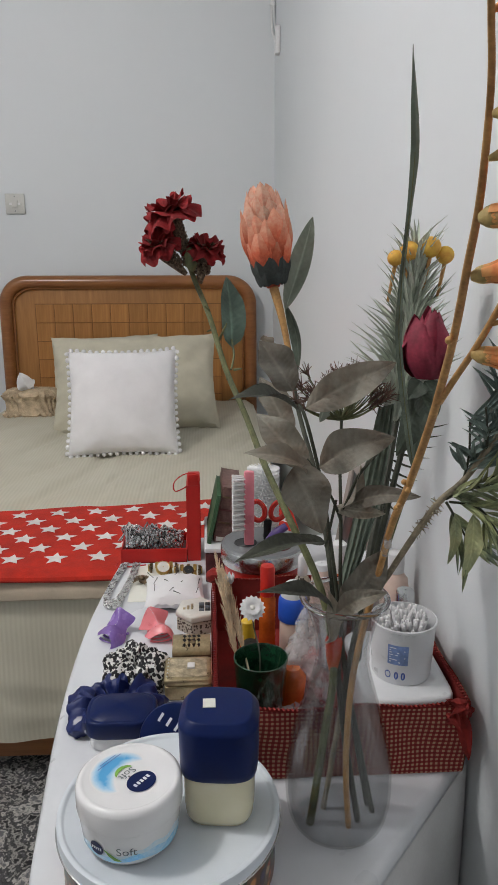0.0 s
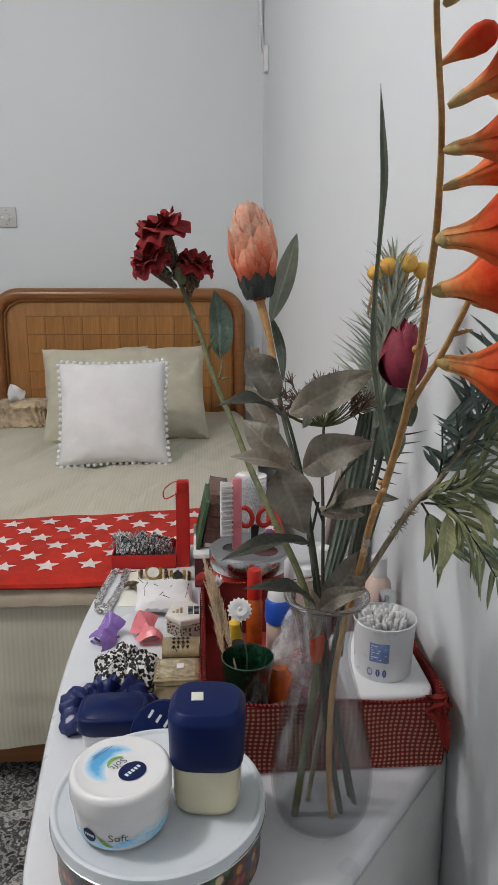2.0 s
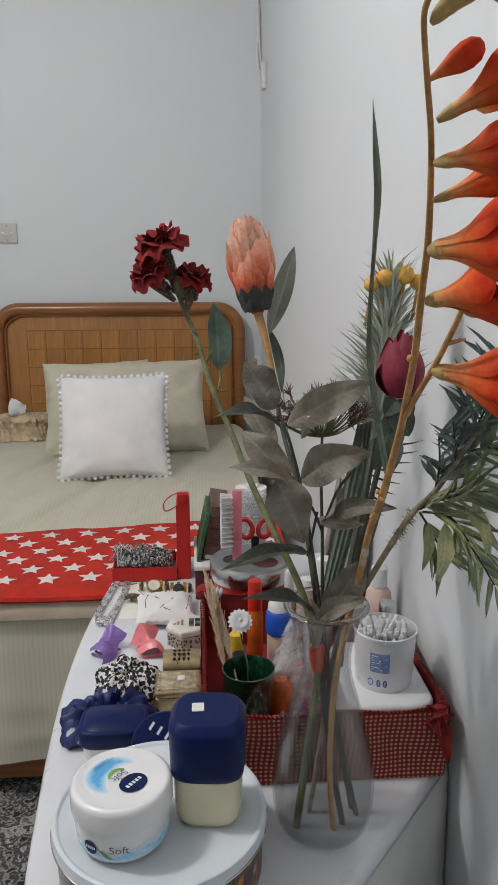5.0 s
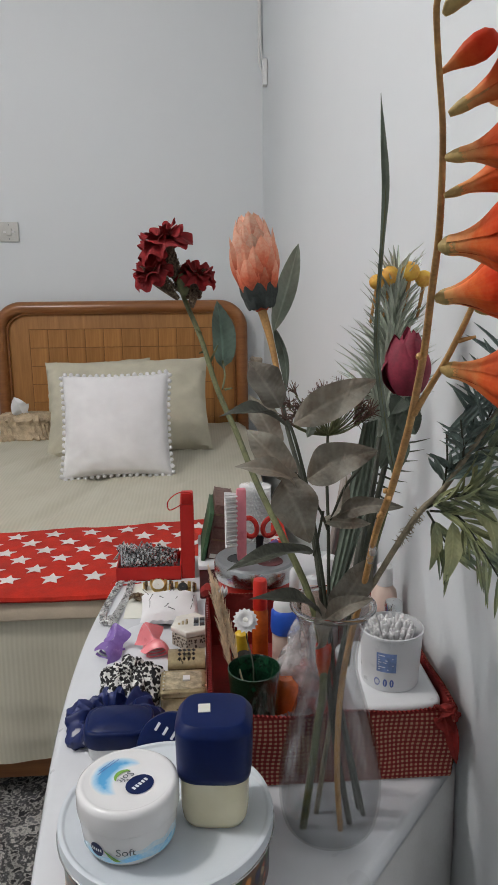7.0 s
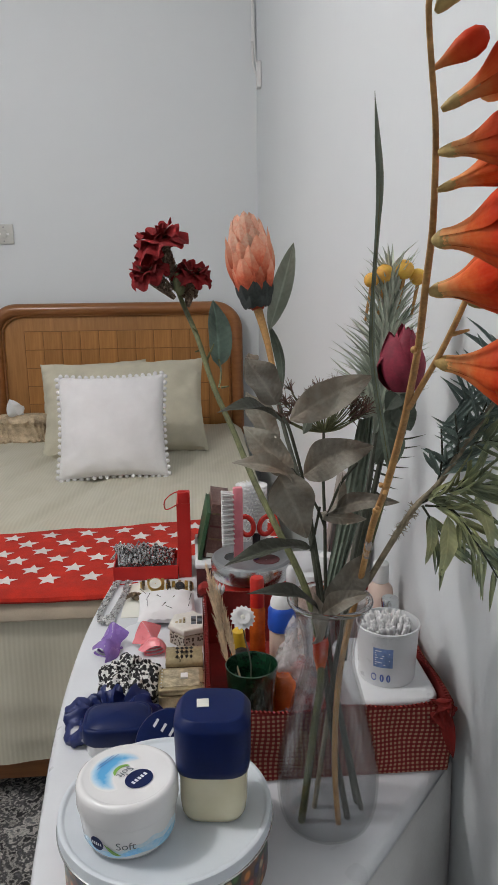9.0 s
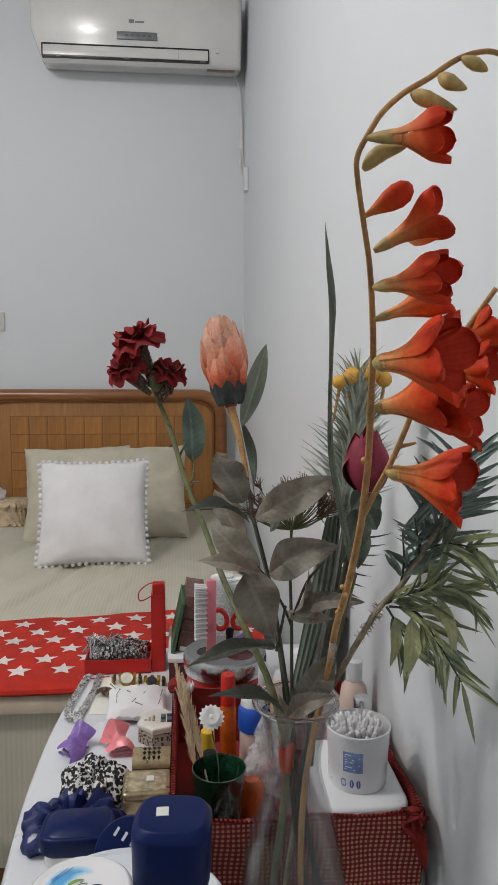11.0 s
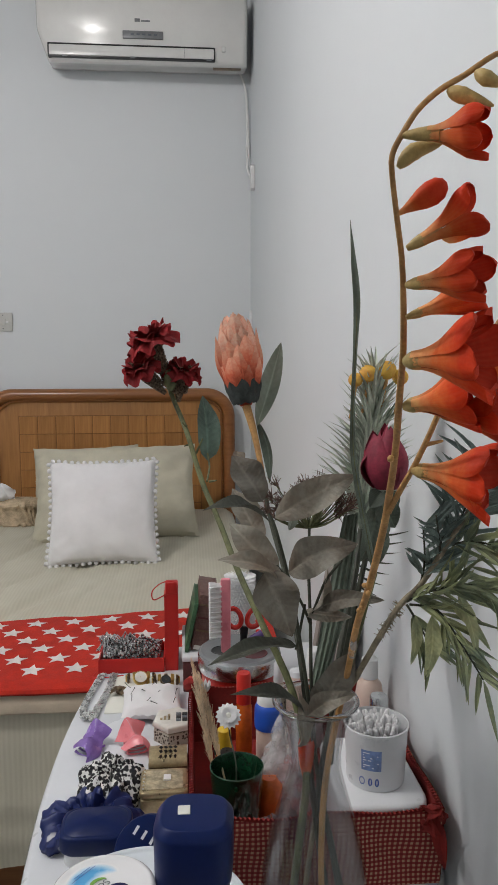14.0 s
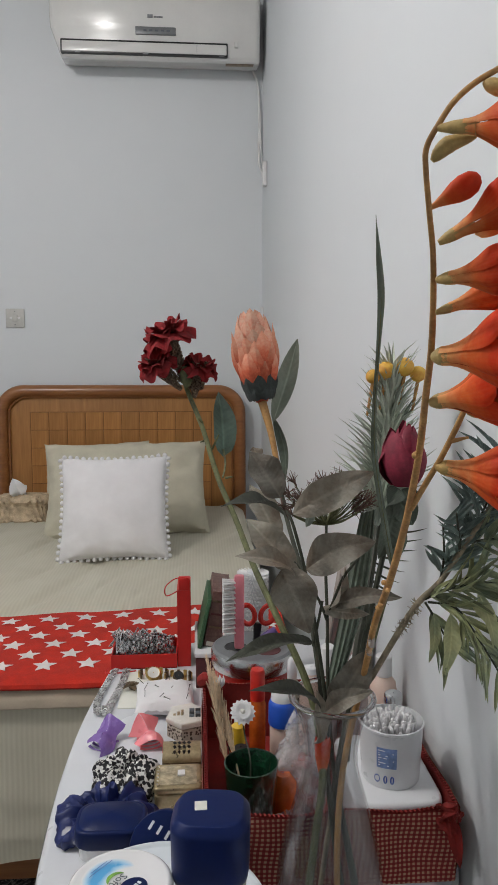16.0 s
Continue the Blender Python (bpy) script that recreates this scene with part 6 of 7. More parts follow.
def vase():
    t = thing("glass_vase", (VX, VY, TZ), "clear glass carafe vase holding artificial flowers", "vase")
    prof = [(0.0, 0.0), (0.030, 0.0), (0.040, 0.002), (0.0465, 0.010), (0.0505, 0.030), (0.0512, 0.052), (0.0495, 0.078), (0.044, 0.108), (0.036, 0.142), (0.0290, 0.170), (0.0258, 0.186), (0.0262, 0.1885), (0.0262, 0.1915), (0.0256, 0.194), (0.0268, 0.208), (0.0305, 0.226), (0.036, 0.242), (0.0408, 0.251)]
    prof = [(p.x * (1.05 if p.y < 0.12 else 1.0 + 0.05 * max(0.0, (0.18 - p.y) / 0.06)), p.y) for p in smooth_path([Vector((r, h, 0)) for r, h in prof], 3)]
    inner = [(max(0.0005, r - 0.0026), max(0.006, h)) for r, h in reversed(prof)]
    part("body", Geo().lathe(prof + inner, (VX, VY, TZ + 0.0002), 64), GLASS, t)
    ring = [(0.0404 + 0.0029 * math.cos(a), 0.2533 + 0.0026 * math.sin(a)) for a in (2 * math.pi * k / 12 for k in range(13))]
    part("rim", Geo().lathe(ring, (VX, VY, TZ + 0.0002), 64), THICK_GLASS, t, "thick rolled glass lip")


vase()


def flower(name, label, base):
    return thing(name, base, label, "artificial flower", "flowers in the vase")


def carnation():
    path = [(0.1000, 0.6050, 0.6000), (0.1130, 0.6060, 0.7110), (0.1200, 0.6100, 0.7790), (0.1090, 0.6300, 0.8510), (0.0800, 0.6700, 0.9140), (0.0600, 0.7200, 0.9530), (0.0430, 0.7700, 0.9940), (0.0220, 0.8100, 1.0410), (0.0040, 0.8500, 1.0980), (-0.0130, 0.8800, 1.1380), (-0.0200, 0.8860, 1.1580)]
    t = flower("carnation_stem", "dark wine-red artificial carnation spray on an olive stem", path[0])
    part("stem", Geo().tube(path, [0.0040, 0.0037, 0.0033, 0.003], 8, 4), STEM_GREEN, t)
    for b, d in (((0.0040, 0.8500, 1.1050), (-0.0020, 0.8450, 1.1100)), ((0.0290, 0.8050, 1.0280), (0.0220, 0.8000, 1.0320)), ((0.0080, 0.8450, 1.0830), (0.0010, 0.8400, 1.0810)), ((0.0310, 0.8000, 1.0420), (0.0390, 0.7900, 1.0450)), ((0.0150, 0.8400, 1.0710), (0.0240, 0.8350, 1.0910))):
        part("node", Geo().tube([b, d], [0.0017, 0.0008], 6, 1), STEM_GREEN, t)
    heads = [
        ((-0.0210, 0.8860, 1.1560), (-0.0320, 0.8880, 1.1960), (-0.0410, 0.8850, 1.2170), 0.028, 0.027, 1),
        ((-0.0230, 0.8840, 1.1450), (-0.0500, 0.8800, 1.1700), (-0.0560, 0.8750, 1.1810), 0.021, 0.020, 2),
        ((-0.0070, 0.8840, 1.1340), (-0.0020, 0.8820, 1.1640), (0.0010, 0.8780, 1.1770), 0.020, 0.018, 3),
    ]
    for base, neck, mouth, r, h, seed in heads:
        base, neck, mouth = Vector(base), Vector(neck), Vector(mouth)
        bloom = part("calyx", Geo().tube([base, base.lerp(neck, 0.5), neck, mouth], [0.0028, 0.0062, 0.0085, 0.0095], 10, 4), HUSK, t, "rough brown scaly calyx")
        g = Geo()
        for k in range(130):
            p = base.lerp(mouth, 0.2 + 0.8 * (k / 130))
            a = k * 2.4
            side = Vector((math.cos(a), math.sin(a), 0.2))
            g.leaf(p + side * 0.006, p + side * 0.0115 + (mouth - base).normalized() * 0.004, 0.003, (0.2, -1, 0.2), 0, 0.2, 3)
        tagged(part("husk_cover", g, HUSK, bloom), kind="stuff")
        axis = (mouth - neck).normalized()
        q = axis.to_track_quat("Z", "Y").to_matrix()
        for layer in range(3):
            R = r * (1.30 - 0.20 * layer)
            for k in range(6):
                a0 = 2 * math.pi * (k + 0.33 * layer) / 6 + seed
                rows = []
                for i in range(9):
                    f = i / 8
                    row = []
                    for j in range(15):
                        u = j / 14 - 0.5
                        ang = a0 + u * 1.55
                        edge = 1.0 - 0.16 * (2 * abs(u)) ** 4 + 0.03 * math.sin(u * 22 + k) * f
                        ruffle = 0.17 * R * f ** 2 * math.sin(u * 9 + 1.7 * k + 2 * layer) + 0.03 * R * f ** 2 * math.sin(u * 20 + k)
                        rad = R * (0.18 + 0.82 * f) * edge
                        rise = R * ((0.55 + 0.25 * layer) * f - (0.80 - 0.22 * layer) * f * f)
                        row.append(mouth - axis * 0.004 + q @ Vector((rad * math.cos(ang), rad * math.sin(ang), rise + ruffle)))
                    rows.append(row)
                part("petal", Geo().grid(rows), CARNATION, bloom)
    part("bud", Geo().tube([(-0.0160, 0.8720, 1.1490), (-0.0160, 0.8700, 1.1580), (-0.0170, 0.8700, 1.1690), (-0.0190, 0.8700, 1.1760)], [0.003, 0.0080, 0.0078, 0.002], 10, 4), STEM_GREEN, t, "closed green bud")
    part("petiole", Geo().tube([(0.0280, 0.8100, 1.0410), (0.0320, 0.8300, 1.0550), (0.0300, 0.8500, 1.0700)], 0.0013, 6, 3), STEM_GREEN, t)
    part("leaf", Geo().leaf((0.0300, 0.8500, 1.0610), (0.0250, 0.8800, 1.1420), 0.034, (0.45, -1, 0.1), 0.05, 0.22, 12, 0.72, 0.12), LEAF_BLUE, t, "broad blue-green leaf")


carnation()


def protea():
    path = [(0.1530, 0.6060, 0.5840), (0.1350, 0.6080, 0.6880), (0.1250, 0.6120, 0.7720), (0.1240, 0.6400, 0.8330), (0.1200, 0.6800, 0.8930), (0.1150, 0.7300, 0.9420), (0.1040, 0.7900, 0.9950), (0.0970, 0.8250, 1.0500)]
    t = flower("protea_stem", "coral artificial protea on a stem with taupe leaves", path[0])
    part("stem", Geo().tube(path, [0.0034, 0.0029, 0.0027, 0.0025], 8, 4), STEM_DARK, t)
    part("neck", Geo().tube([(0.0980, 0.8220, 1.0440), (0.0900, 0.8380, 1.0910), (0.0800, 0.8520, 1.1300)], [0.0032, 0.0042, 0.0058], 10, 4), STEM_TAN, t, "yellow-tan upper stem")
    base, top = Vector((0.0800, 0.8550, 1.1300)), Vector((0.0660, 0.8620, 1.2330))
    axis = (top - base).normalized()
    ln = (top - base).length
    q = axis.to_track_quat("Z", "Y").to_matrix()
    part("core", Geo().lathe([(0.007, 0), (0.015, 0.014), (0.021, 0.045), (0.018, 0.080), (0.001, 0.090)], base, 20, axis), PROTEA, t)
    for ring in range(8):
        f = ring / 7
        h = ln * (0.02 + 0.66 * f)
        n = 9 if ring < 2 else 8
        rad = 0.0140 + 0.0125 * math.sin(math.pi * min(1, 0.12 + f * 0.66))
        for k in range(n):
            a = 2 * math.pi * (k + 0.5 * (ring % 2)) / n
            c, s = math.cos(a), math.sin(a)
            b = base + q @ Vector((rad * 0.86 * c, rad * 0.86 * s, h))
            length = (0.022 if ring < 2 else 0.044) * (1 + 0.1 * math.sin(k * 5 + ring))
            e = base + q @ Vector((rad * (1.10 if ring < 6 else 0.98) * c, rad * (1.10 if ring < 6 else 0.98) * s, h + length))
            e = e.lerp(base + axis * (h + length), max(0.0, f - 0.6) * 0.6)
            mat = PROTEA_BASE if ring < 2 else (PROTEA if ring < 5 else PROTEA_TIP)
            out = q @ Vector((c, s, 0.05))
            part("bract", Geo().leaf(b, e, 0.018 if ring < 2 else 0.0245, out, 0.08 + 0.03 * math.sin(k * 3 + ring), -0.20, 9, 0.74, 0.05), mat, t)
    for k in range(5):
        p = base + q @ Vector((0.008 * math.cos(k * 1.3), 0.008 * math.sin(k * 1.3), ln * 0.95))
        part("bract", Geo().leaf(p, p + axis * 0.018, 0.012, (math.cos(k), -1, 0), 0.05, 0.2, 5), PROTEA_TIP, t)
    part("leaf", Geo().leaf((0.0930, 0.8460, 1.1050), (0.1240, 0.8500, 1.2100), 0.026, (-0.25, -1, 0.15), -0.10, 0.22, 12, 0.95, 0.04), LEAF_SAGE, t, "long sage leaf")
    part("leaf", Geo().leaf((0.0940, 0.8500, 1.1120), (0.1100, 0.8500, 1.0300), 0.015, (-0.8, -1, 0.1), -0.14, 0.25, 10, 0.9), LEAF_GREEN, t, "dark narrow leaf")


protea()


def taupe_foliage():
    t = flower("foliage_spray", "spray of large taupe-grey artificial leaves on thin dark stems", (0.1420, 0.6200, 0.5800))
    stems = [
        [(0.1720, 0.6180, 0.5800), (0.1460, 0.6140, 0.7030), (0.1310, 0.6120, 0.7780), (0.1210, 0.6120, 0.8590), (0.1120, 0.6120, 0.9190), (0.1030, 0.6150, 0.9710), (0.0900, 0.6200, 1.0230), (0.0840, 0.6300, 1.0370)],
        [(0.1690, 0.6300, 0.5770), (0.1430, 0.6200, 0.7130), (0.1310, 0.6150, 0.7820), (0.1280, 0.6300, 0.8510), (0.1280, 0.6400, 0.9200), (0.1290, 0.6600, 0.9740), (0.1330, 0.6800, 1.0100)],
        [(0.1280, 0.6400, 0.9190), (0.1180, 0.6320, 0.9440), (0.1010, 0.6200, 0.9740), (0.0900, 0.6150, 0.9890)],
        [(0.1270, 0.6400, 0.9230), (0.1330, 0.6350, 0.9430), (0.1420, 0.6300, 0.9690), (0.1580, 0.6300, 0.9890)],
        [(0.1090, 0.6120, 0.9050), (0.1130, 0.6120, 0.9250), (0.1180, 0.6140, 0.9500)],
    ]
    for k, p in enumerate(stems):
        part("stem", Geo().tube(p, [0.0028, 0.0019, 0.0015] if k < 2 else 0.0014, 7, 4), STEM_DARK, t)
    leaves = [
        ((0.0870, 0.6050, 1.0390), (0.1610, 0.5900, 1.0810), 0.032, (0.15, -1, 0.55), 0.10, 0.10, 0.85),
        ((0.1010, 0.6100, 0.9830), (0.1650, 0.5950, 1.0140), 0.036, (-0.1, -1, 0.75), 0.22, 0.16, 0.75),
        ((0.0790, 0.6400, 1.0480), (0.0490, 0.6500, 1.0930), 0.036, (0.35, -1, 0.0), 0.06, 0.12, 0.85),
        ((0.0820, 0.6100, 1.0340), (0.0180, 0.5800, 1.0520), 0.018, (0.0, -0.55, 1.0), 0.16, 0.30, 0.9),
        ((0.0910, 0.6180, 0.9810), (0.0450, 0.6300, 1.0290), 0.032, (0.2, -1, 0.1), 0.05, 0.14, 0.85),
        ((0.0960, 0.6120, 0.9760), (0.0310, 0.5900, 1.0030), 0.023, (0.0, -0.8, 0.8), 0.16, 0.20, 0.85),
        ((0.0760, 0.6000, 0.9870), (0.1030, 0.5980, 0.9240), 0.042, (0.30, -1, 0.2), 0.06, 0.10, 0.62),
        ((0.1090, 0.6120, 0.9090), (0.0210, 0.5600, 0.9140), 0.018, (0.1, -0.7, 0.9), 0.12, 0.30, 0.85),
        ((0.1170, 0.6000, 0.8420), (0.0400, 0.5450, 0.8930), 0.018, (0.1, -0.6, 1.0), 0.14, 0.30, 0.85),
        ((0.1260, 0.6400, 0.9290), (0.1430, 0.6300, 0.9810), 0.015, (0.9, -1, 0.1), 0.10, 0.3, 0.8),
        ((0.1340, 0.6400, 0.9350), (0.1960, 0.6100, 0.9530), 0.019, (-0.1, -0.8, 0.7), 0.20, 0.22, 0.8),
        ((0.1200, 0.6400, 0.9330), (0.1640, 0.6100, 0.9370), 0.014, (0.0, -1, 0.5), -0.10, 0.20, 0.8),
        ((0.1270, 0.6000, 0.8470), (0.1670, 0.6100, 0.9030), 0.034, (-0.2, -1, 0.3), 0.10, 0.14, 0.7),
        ((0.1160, 0.5850, 0.8490), (0.1600, 0.5750, 0.8750), 0.020, (-0.1, -0.7, 0.8), 0.20, 0.3, 0.8),
        ((0.0770, 0.6350, 1.0060), (0.0500, 0.6600, 1.0580), 0.030, (0.35, -1, 0.0), 0.04, 0.1, 0.85),
        ((0.0580, 0.6550, 1.0840), (0.0540, 0.6650, 1.0960), 0.014, (0.3, -1, 0), 0, 0.2, 0.9),
        ((0.1130, 0.6060, 0.8070), (0.1080, 0.5850, 0.8730), 0.022, (0.4, -1, 0.2), 0.1, 0.2, 0.8),
    ]
    for k, (b, e, w, facing, bow, fold, shape) in enumerate(leaves):
        dark = k in (3, 7, 8)
        part("leaf", Geo().leaf(b, e, w, facing, bow, fold, 16, shape, 0.34, 0.35 * math.sin(37 * w + 3 * fold)), LEAF_DARK if dark else LEAF_GREY, t, "dark green-black leaf" if dark else "")
    part("leaf", Geo().leaf((0.1080, 0.6600, 1.0130), (0.1170, 0.6700, 1.0350), 0.012, (0.5, -1, 0), 0.0, 0.2), LEAF_SAGE, t, "small pale leaf")


taupe_foliage()


def thistle():
    base = Vector((0.1330, 0.6850, 1.0090))
    t = flower("seed_head", "russet dried-look seed head with fine bristles", base)
    random.seed(21)
    tips = Geo()
    for k in range(46):
        a = random.uniform(-1.25, 1.25)
        e = random.uniform(-0.8, 0.8)
        r = random.uniform(0.038, 0.062)
        d = Vector((math.sin(a), e * 0.7, math.cos(a) * 0.95)).normalized()
        end = base + d * r
        mid = base + d * r * 0.5 + Vector((0, 0, -0.004))
        part("ray", Geo().tube([base, mid, end], [0.0009, 0.0006], 4, 3), STEM_GREEN, t)
        for j in range(13):
            v = Vector((random.gauss(0, 1), random.gauss(0, 1), random.gauss(0.4, 1))).normalized()
            tips.tube([end - d * 0.01 * random.random(), end + v * random.uniform(0.006, 0.013)], [0.0007, 0.0003], 3, 1)
    tagged(part("fuzz", tips, THISTLE, t), kind="stuff")


thistle()


def grass_blade():
    path = [(0.1740, 0.5650, 0.9940), (0.1620, 0.5450, 1.0300), (0.1360, 0.4900, 1.1060), (0.1260, 0.4550, 1.1510), (0.1190, 0.4200, 1.1930), (0.1150, 0.4000, 1.2240), (0.1090, 0.3850, 1.2490), (0.1050, 0.3780, 1.2710)]
    t = flower("grass_blade", "single long slender dark green artificial grass blade", path[0])
    pts = smooth_path([Vector(p) for p in path], 5)
    rows = []
    n = len(pts) - 1
    for i, p in enumerate(pts):
        f = i / n
        w = 0.0031 * min(1, f * 6 + 0.5) * (1 if f < 0.68 else max(0.02, (1 - f) / 0.32)) * (0.8 + 0.35 * math.sin(f * 9))
        tw = 0.5 * math.sin(f * 7)
        s = Vector((math.cos(tw), math.sin(tw), 0))
        d = Vector((0, -0.0012, 0))
        rows.append([p - s * w, p + d, p + s * w])
    part("blade", Geo().grid(rows), LEAF_GREEN, t)
    part("midrib", Geo().tube([p + Vector((0, -0.0009, 0)) for p in pts[: 26]], [0.0006, 0.0003], 5, 1), STEM_GREEN, t)
    part("stem", Geo().tube([(0.1740, 0.5650, 0.9940), (0.1620, 0.6000, 0.8990), (0.1420, 0.6120, 0.7830), (0.1370, 0.6200, 0.6790)], [0.0024, 0.003], 7, 4), STEM_GREEN, t)


grass_blade()


def needle_spray():
    t = flower("spiky_spray", "blue-green spiky artificial foliage with yellow berries", (0.1690, 0.6600, 0.8540))
    random.seed(8)
    axis = [(0.1440, 0.6150, 0.7820), (0.1620, 0.6600, 0.8670), (0.1850, 0.7000, 0.9360), (0.2020, 0.7350, 0.9910), (0.2170, 0.7550, 1.0520), (0.2240, 0.7650, 1.1210)]
    part("stem", Geo().tube(axis, [0.004, 0.004, 0.003], 8, 4), STEM_DARK, t)
    ax = smooth_path([Vector(p) for p in axis[3:]], 14)
    for k in range(265):
        f = k / 265
        p = ax[int(f * (len(ax) - 1))]
        a = k * 2.399
        spread = 0.85 - 0.40 * f
        d = Vector((math.cos(a) * spread, 0.8 * math.sin(a) * spread, 0.80 + 0.5 * f)).normalized()
        length = random.uniform(0.06, 0.095) * (1 if f > 0.4 else 1.1)
        if p.x + d.x * length > 0.296:
            d.x *= 0.4
        face = Vector((-d.z * math.cos(a), -d.z * math.sin(a), 0.6))
        part("needle", Geo().leaf(p, p + d * length, 0.0084, face, 0.16 * random.uniform(0.3, 1.3), 0.30, 7, 0.55), NEEDLE, t)
    # lower comb of dark needles
    for k in range(9):
        z = 0.98 - 0.0085 * k
        b = Vector((0.205 - 0.003 * k, 0.72, z + 0.012))
        part("needle", Geo().leaf(b, b + Vector((0.048 - 0.003 * k, -0.01, 0.006 - 0.004 * k)), 0.0036, (0, -0.6, 1), -0.10, 0.3, 6, 0.6), STEM_DARK, t)
    # broad pleated sheath leaf
    rows = []
    a0, a1 = Vector((0.1330, 0.6400, 0.8420)), Vector((0.1820, 0.7000, 1.0210))
    for i in range(15):
        f = i / 14
        c = a0.lerp(a1, f) + Vector((0.004 * math.sin(3 * f), 0, 0))
        w = 0.0105 * (0.45 + 0.75 * math.sin(math.pi * (0.12 + 0.72 * f)))
        rows.append([c + Vector((w * u, -0.004 * (1 - u * u) + 0.0016 * math.sin(u * 14), 0.25 * w * u)) for u in (-1 + 2 * j / 14 for j in range(15))])
    part("sheath_leaf", Geo().grid(rows), LEAF_GREEN, t, "long pleated dark grey-green leaf")
    for c, r in (((0.1985, 0.7570, 1.1650), 0.0085), ((0.2130, 0.7570, 1.1720), 0.0105), ((0.2350, 0.7570, 1.1760), 0.0112), ((0.2510, 0.7570, 1.1680), 0.0095)):
        c = Vector(c)
        berry = part("berry", Geo().ball(c, r, 16, 10, 0.98), BERRY, t)
        part("stalk", Geo().tube([c - Vector((0, 0, r * 0.9)), c - Vector((0.006, 0, 0.045))], [0.0022, 0.0014], 6, 1), STEM_TAN, berry)


needle_spray()


def rose():
    c = Vector((0.2100, 0.6600, 1.0890))
    t = flower("rose_stem", "burgundy artificial rosebud with dark olive leaves", c)
    part("stem", Geo().tube([(0.1310, 0.6150, 0.7300), (0.1360, 0.6120, 0.7840), (0.1610, 0.6300, 0.8860), (0.1860, 0.6500, 0.9810), (0.2050, 0.6600, 1.0490)], [0.003, 0.0028], 8, 4), STEM_DARK, t)
    for k in range(13):
        a = k * 2.2 + 0.9
        ring = k // 4
        skew = 0.011 if k % 2 else -0.009
        rows = []
        for i in range(13):
            f = i / 12
            row = []
            for j in range(13):
                u = (j / 12 - 0.5) * (2.7 - 0.15 * ring)
                close = math.sin(math.pi * (0.12 + (0.86 - 0.045 * ring) * f)) ** 0.7
                curl = (0.0010 + 0.0014 * ring) * (abs(u) / 1.3) ** 3 * f
                rr = (0.0120 + 0.0042 * ring) * close + curl + 0.0010 * ring * f ** 5 + 0.0005 * math.sin(4 * u + k + 5 * f)
                z = -0.034 + (0.059 - 0.004 * ring) * f * (1 - 0.05 * u * u * f) + skew * u * f
                row.append(c + Vector((rr * math.cos(a + u) * 1.08, rr * math.sin(a + u) * 0.95, z)))
            rows.append(row)
        part("petal", Geo().grid(rows), ROSE, t)
    for b, e, w, fc in (((0.2030, 0.6550, 1.0530), (0.1890, 0.6450, 1.0380), 0.020, (0, -1, 0.5)), ((0.2060, 0.6550, 1.0530), (0.2180, 0.6500, 1.0330), 0.020, (0.2, -1, 0.5)), ((0.2000, 0.6550, 1.0410), (0.1790, 0.6400, 0.9840), 0.030, (0.2, -1, 0.1)), ((0.2000, 0.6500, 1.0450), (0.2170, 0.6500, 1.0160), 0.026, (-0.1, -1, 0.2)), ((0.2000, 0.6600, 1.0200), (0.1980, 0.6500, 0.9750), 0.022, (0.1, -1, 0.1))):
        part("leaf", Geo().leaf(b, e, w, fc, 0.10, 0.2, 8, 0.75, 0.1), LEAF_GREEN, t)


rose()


